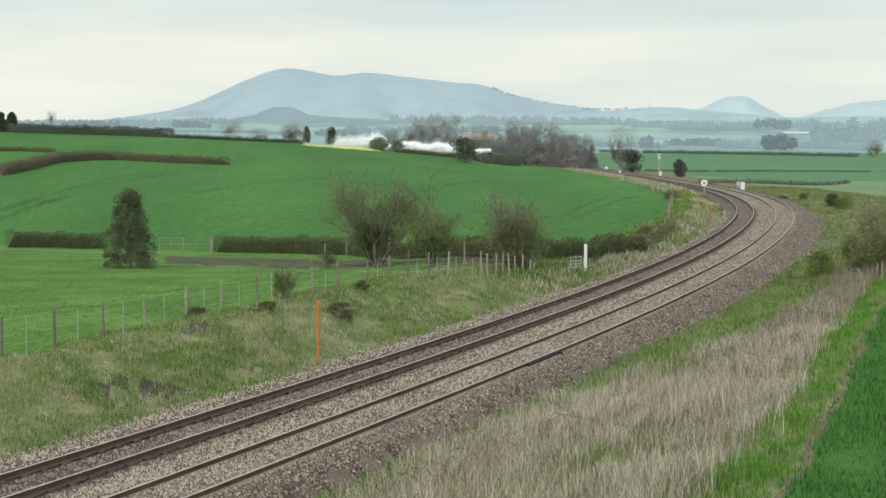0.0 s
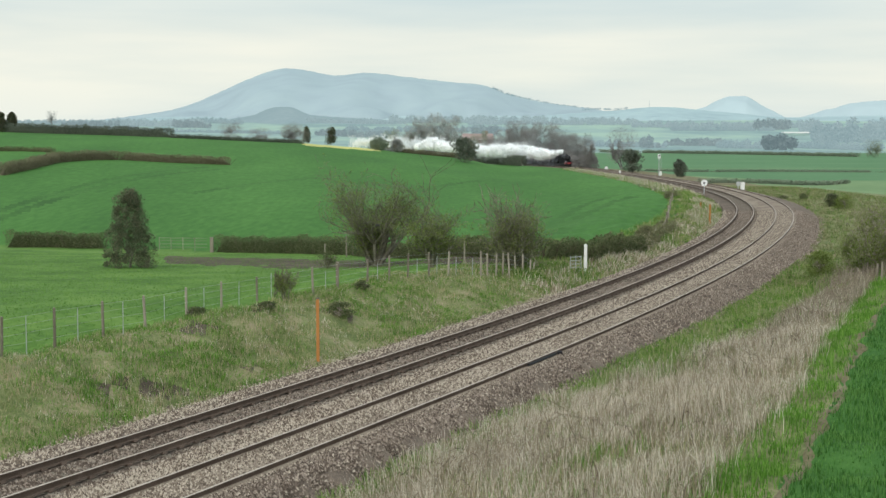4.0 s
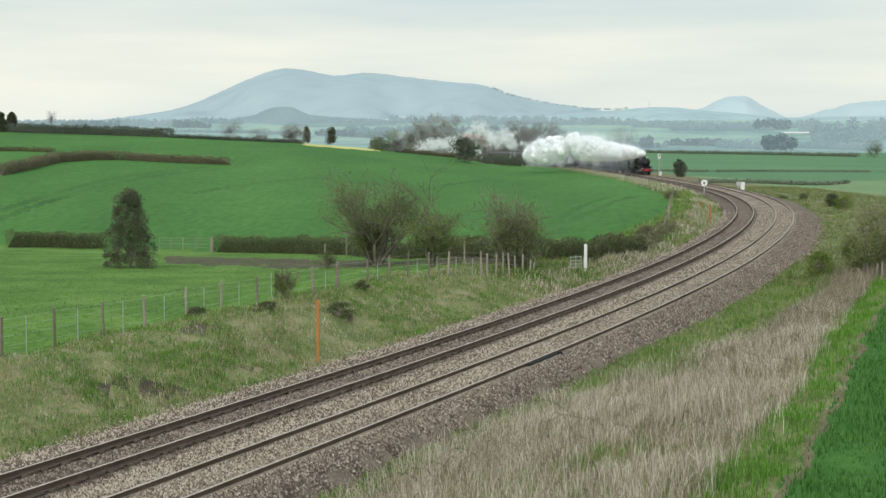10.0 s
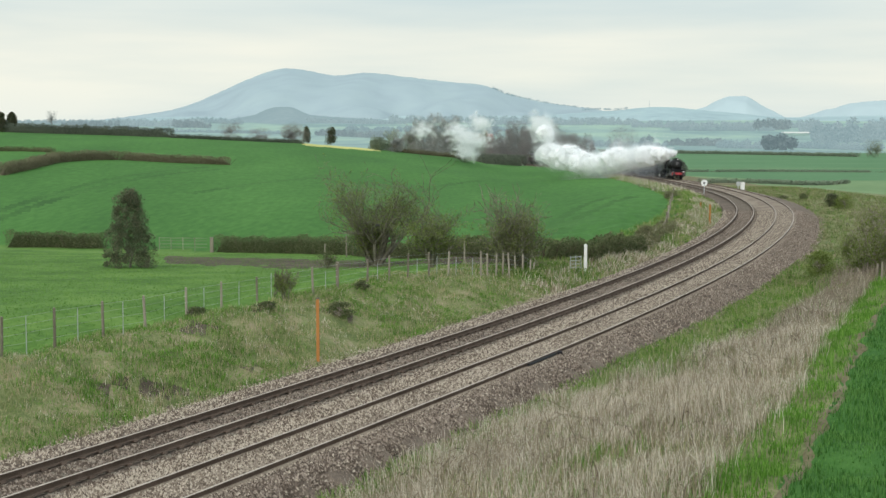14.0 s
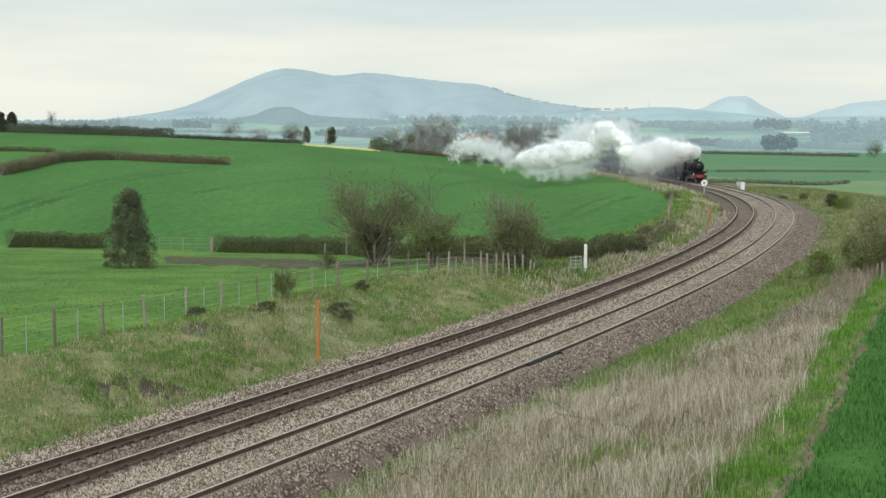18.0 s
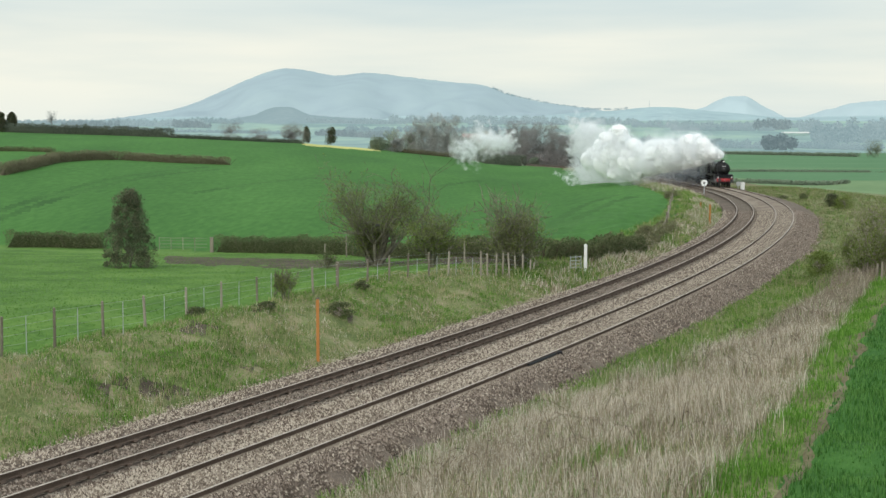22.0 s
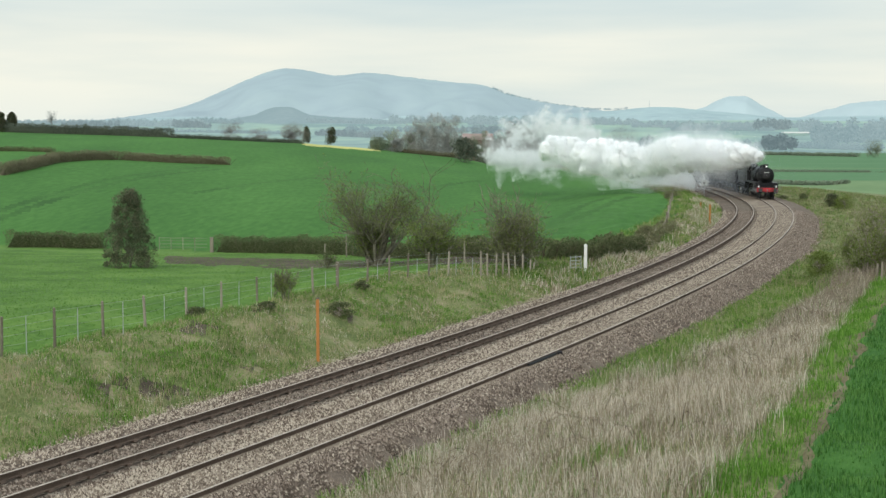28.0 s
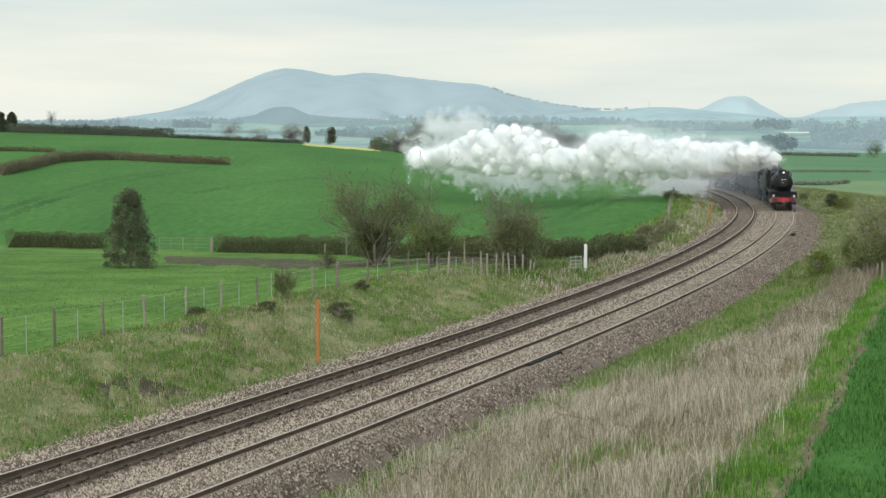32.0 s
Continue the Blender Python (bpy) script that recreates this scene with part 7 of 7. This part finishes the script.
def band_at(bands, u):
    """Bearing, upper and lower row at the share u of the bands' whole spread, and the way along them."""
    a, b, size = [], [], []
    for band in bands:
        k = np.array(band, float)
        for p, q in zip(k, k[1:]):
            a.append(p)
            b.append(q)
            size.append(abs(p[0] - q[0]) * (0.5 * (p[2] - p[1] + q[2] - q[1])) ** 0.6 + 1e-6)
    edge = np.r_[0, np.cumsum(size)] / sum(size)
    i = int(np.clip(np.searchsorted(edge, u, "right") - 1, 0, len(size) - 1))
    f = (u - edge[i]) / (edge[i + 1] - edge[i])
    return a[i] * (1 - f) + b[i] * f


def steam_place(p, t):
    """Where a piece of steam hangs at one of the plume's known times."""
    thick, thin = PLUME[t]
    c = chimney_at(t)
    cpx, crow = 784 + 2300 * c.x / c.y, 237.26 + (7.49 - c.z) / c.y * 2300
    px, top, low = band_at(thin if p.thin else thick, p.u)
    if not p.thin:
        # the neck rises out of the chimney
        w = max(0.0, 1 - (cpx - px) / 26) if cpx > px else 1.0
        px = px * (1 - w) + min(px, cpx) * w
        low = low * (1 - w) + (crow + 2) * w
        top = top * (1 - w) + min(top, crow - 4) * w
    back = max(0.0, cpx - px)
    age = back / 68.0 + (2.5 if p.thin else 0.0)
    d = float(np.interp(px, LINE_PX, LINE_D)) - 3.0 * min(1.0, back / 40)
    d = min(d, chimney_at(max(0.0, t - age)).y + (0.0 if t > age else 60.0))
    d = max(d, c.y) if not p.thin else d
    half = (low - top) / 2 * d / 2300
    room = max(0.0, half - p.reach)
    z = float(height_at((top + low) / 2, d)) + p.v * room
    return Vector((float(bearing(px)) * d, d + p.side * min(1.6, half), z))


class Puff:
    """One piece of the plume and how it rides in it."""


def build_plume():
    rng = random.Random(5)
    t = empty("steam_plume", Matrix.Identity(4), "thick white plume of steam trailing from the locomotive's chimney", "steam")
    puffs = []

    def piece(name, me, size, thin, u):
        p = Puff()
        p.axis = Vector((rng.uniform(-1, 1), rng.uniform(-1, 1), rng.uniform(-1, 1))).normalized()
        p.spin, p.phase, p.size, p.thin, p.u = rng.uniform(-0.3, 0.3), rng.uniform(0, 6.28), size, thin, u
        p.v, p.side, p.reach = rng.uniform(-1, 1), rng.uniform(-1, 1), size * 0.95
        p.ob = new(name, me)
        p.ob.parent = t
        p.ob.scale = (size,) * 3
        puffs.append(p)
        return p

    # large billows along the middle, small ones on the outside
    for count, s0, s1, edge in ((110, 1.35, 1.9, 0.7), (120, 0.85, 1.25, 1.0), (50, 0.5, 0.75, 1.0)):
        for k in range(count):
            u = (k + rng.random()) / count
            p = piece("puff", rng.choice(PUFFS), rng.uniform(s0, s1) * min(1.0, 0.40 + 5.0 * u), False, u)
            p.v = rng.uniform(-1, 1) * edge if edge < 1 else rng.choice((-1, 1)) * (1 - rng.random() ** 1.6 * 0.9)
    # fine mist that wraps the billows
    for k in range(145):
        u = (k + rng.random()) / 145
        p = piece("mist", rng.choice(MISTS), rng.uniform(1.1, 1.9) * min(1.0, 0.25 + 4.0 * u), False, u)
        p.side, p.reach = rng.uniform(-1.7, -0.5), p.size * 0.85
    for k in range(125):
        p = piece("wisp", rng.choice(WISPS), rng.uniform(1.2, 2.3), True, (k + rng.random()) / 125)
        p.reach = p.size * 0.55
    for k in range(64):
        p = piece("smoke_puff", rng.choice(SMOKES), rng.uniform(1.7, 2.6), True, 0.0)
        p.back, p.off = 10 + 2.6 * k, (rng.uniform(-3.2, 0.2), rng.uniform(0.5, 2.8))
        p.axis = Vector((0, 0, 1))
        p.ob["label"] = "thin grey smoke low beside the coaches"
    return t, puffs


KNOWN = sorted(PLUME)


def puff_pose(p, t):
    turn = Matrix.Rotation(p.phase + p.spin * t, 4, p.axis)
    if p.ob.name.startswith("smoke"):
        return Matrix.Translation(Vector(on_line(run_at(t) + p.back, TRACK_R + p.off[0], p.off[1]))) @ turn
    i = max(0, min(len(KNOWN) - 2, int(np.searchsorted(KNOWN, t, side="right")) - 1))
    a, b = KNOWN[i], KNOWN[i + 1]
    f = (t - a) / (b - a)
    # between the known times it goes with the engine
    pos = (p.places[a] - chimney_at(a)).lerp(p.places[b] - chimney_at(b), f) + chimney_at(t)
    return Matrix.Translation(pos) @ turn


PLUME_THING, PLUME_PUFFS = build_plume()
for _p in PLUME_PUFFS:
    if not _p.ob.name.startswith("smoke"):
        _p.places = {k: steam_place(_p, k) for k in KNOWN}


# ---------------------------------------------------------------- a rook over the field
def build_bird(label):
    b = empty("rook", Matrix.Identity(4), label, "bird", "rooks")
    bm = bmesh.new()
    bmesh.ops.create_icosphere(bm, subdivisions=2, radius=1)
    for v in bm.verts:
        v.co = Vector((v.co.x * 0.06, v.co.y * 0.2, v.co.z * 0.06))
    part("body", bm, M["feather"], b, "", True)
    quick("tail", [("b", (0, -0.24, 0), (0.09, 0.16, 0.015))], M["feather"], b)
    for sx in (-1, 1):
        bm = bmesh.new()
        v = [bm.verts.new(c) for c in ((0, 0.09, 0.02), (0, -0.09, 0.02), (sx * 0.25, -0.09, 0.12), (sx * 0.25, 0.1, 0.12), (sx * 0.47, -0.06, 0.10), (sx * 0.45, 0.02, 0.10))]
        bm.faces.new((v[0], v[1], v[2], v[3]))
        bm.faces.new((v[3], v[2], v[4], v[5]))
        bmesh.ops.solidify(bm, geom=bm.faces[:], thickness=0.012)
        part("wing", bm, M["feather"], b)
    return b


ROOK = build_bird("black rook in flight over the green field")
ROOK_HIGH = build_bird("black rook gliding down from the pale sky")


# ---------------------------------------------------------------- what moves
def motions():
    times = [k * 0.5 for k in range(65)]
    walk(ENGINE, [(t, vehicle_pose(run_at(t), 11.6)) for t in times])
    walk(TENDER, [(t, vehicle_pose(run_at(t) + 11.0, 7.6)) for t in times])
    for k, c in enumerate(COACHES):
        walk(c, [(t, vehicle_pose(run_at(t) + 19.4 + COACH * k, COACH)) for t in times])
    whole = [float(k) for k in range(33)]
    for p in PLUME_PUFFS:
        walk(p.ob, [(t, puff_pose(p, t)) for t in whole])
    turn, last, rows = 0.0, run_at(0.0), []
    for k in range(481):
        t = k / 15
        s = run_at(t)
        turn += (last - s) / 0.915
        last = s
        rows.append((t, turn))
    for ax, y, r in WHEELSETS:
        walk(ax, [(t, pose(0, y, r, -math.degrees(a))) for t, a in rows])
    # one rook leaves the hawthorn and crosses the paddock; one drops from the sky, turns and glides over the tracks
    def at(px, row, d, turn=90):
        return pose(float(bearing(px)) * d, d, float(height_at(row, d)), 0, 0, turn)

    walk(ROOK, [(0, at(668, 400, 86)), (22.2, at(668, 400, 86)), (22.7, at(592, 397, 86)), (23, at(528, 392, 86)), (24, at(275, 356, 86)), (25, at(20, 320, 86)), (32, at(-1700, 150, 86))])
    walk(ROOK_HIGH, [(0, at(5200, -900, 262)), (24, at(1650, 100, 262)), (25, at(1520, 144, 262)), (25.3, at(1481, 157, 262)), (26.4, at(1340, 214, 225)), (27.3, at(1170, 288, 180)), (27.7, at(1135, 304, 168, 150)), (28, at(1130, 313, 160, 190)), (28.3, at(1145, 327, 152, 225)), (29.3, at(1215, 385, 128, 240)),
                     (30, at(1274, 401, 114, 242)), (31, at(1330, 406, 98, 245)), (31.6, at(1356, 412, 90, 245)), (32, at(1405, 416, 84, 245))])


motions()
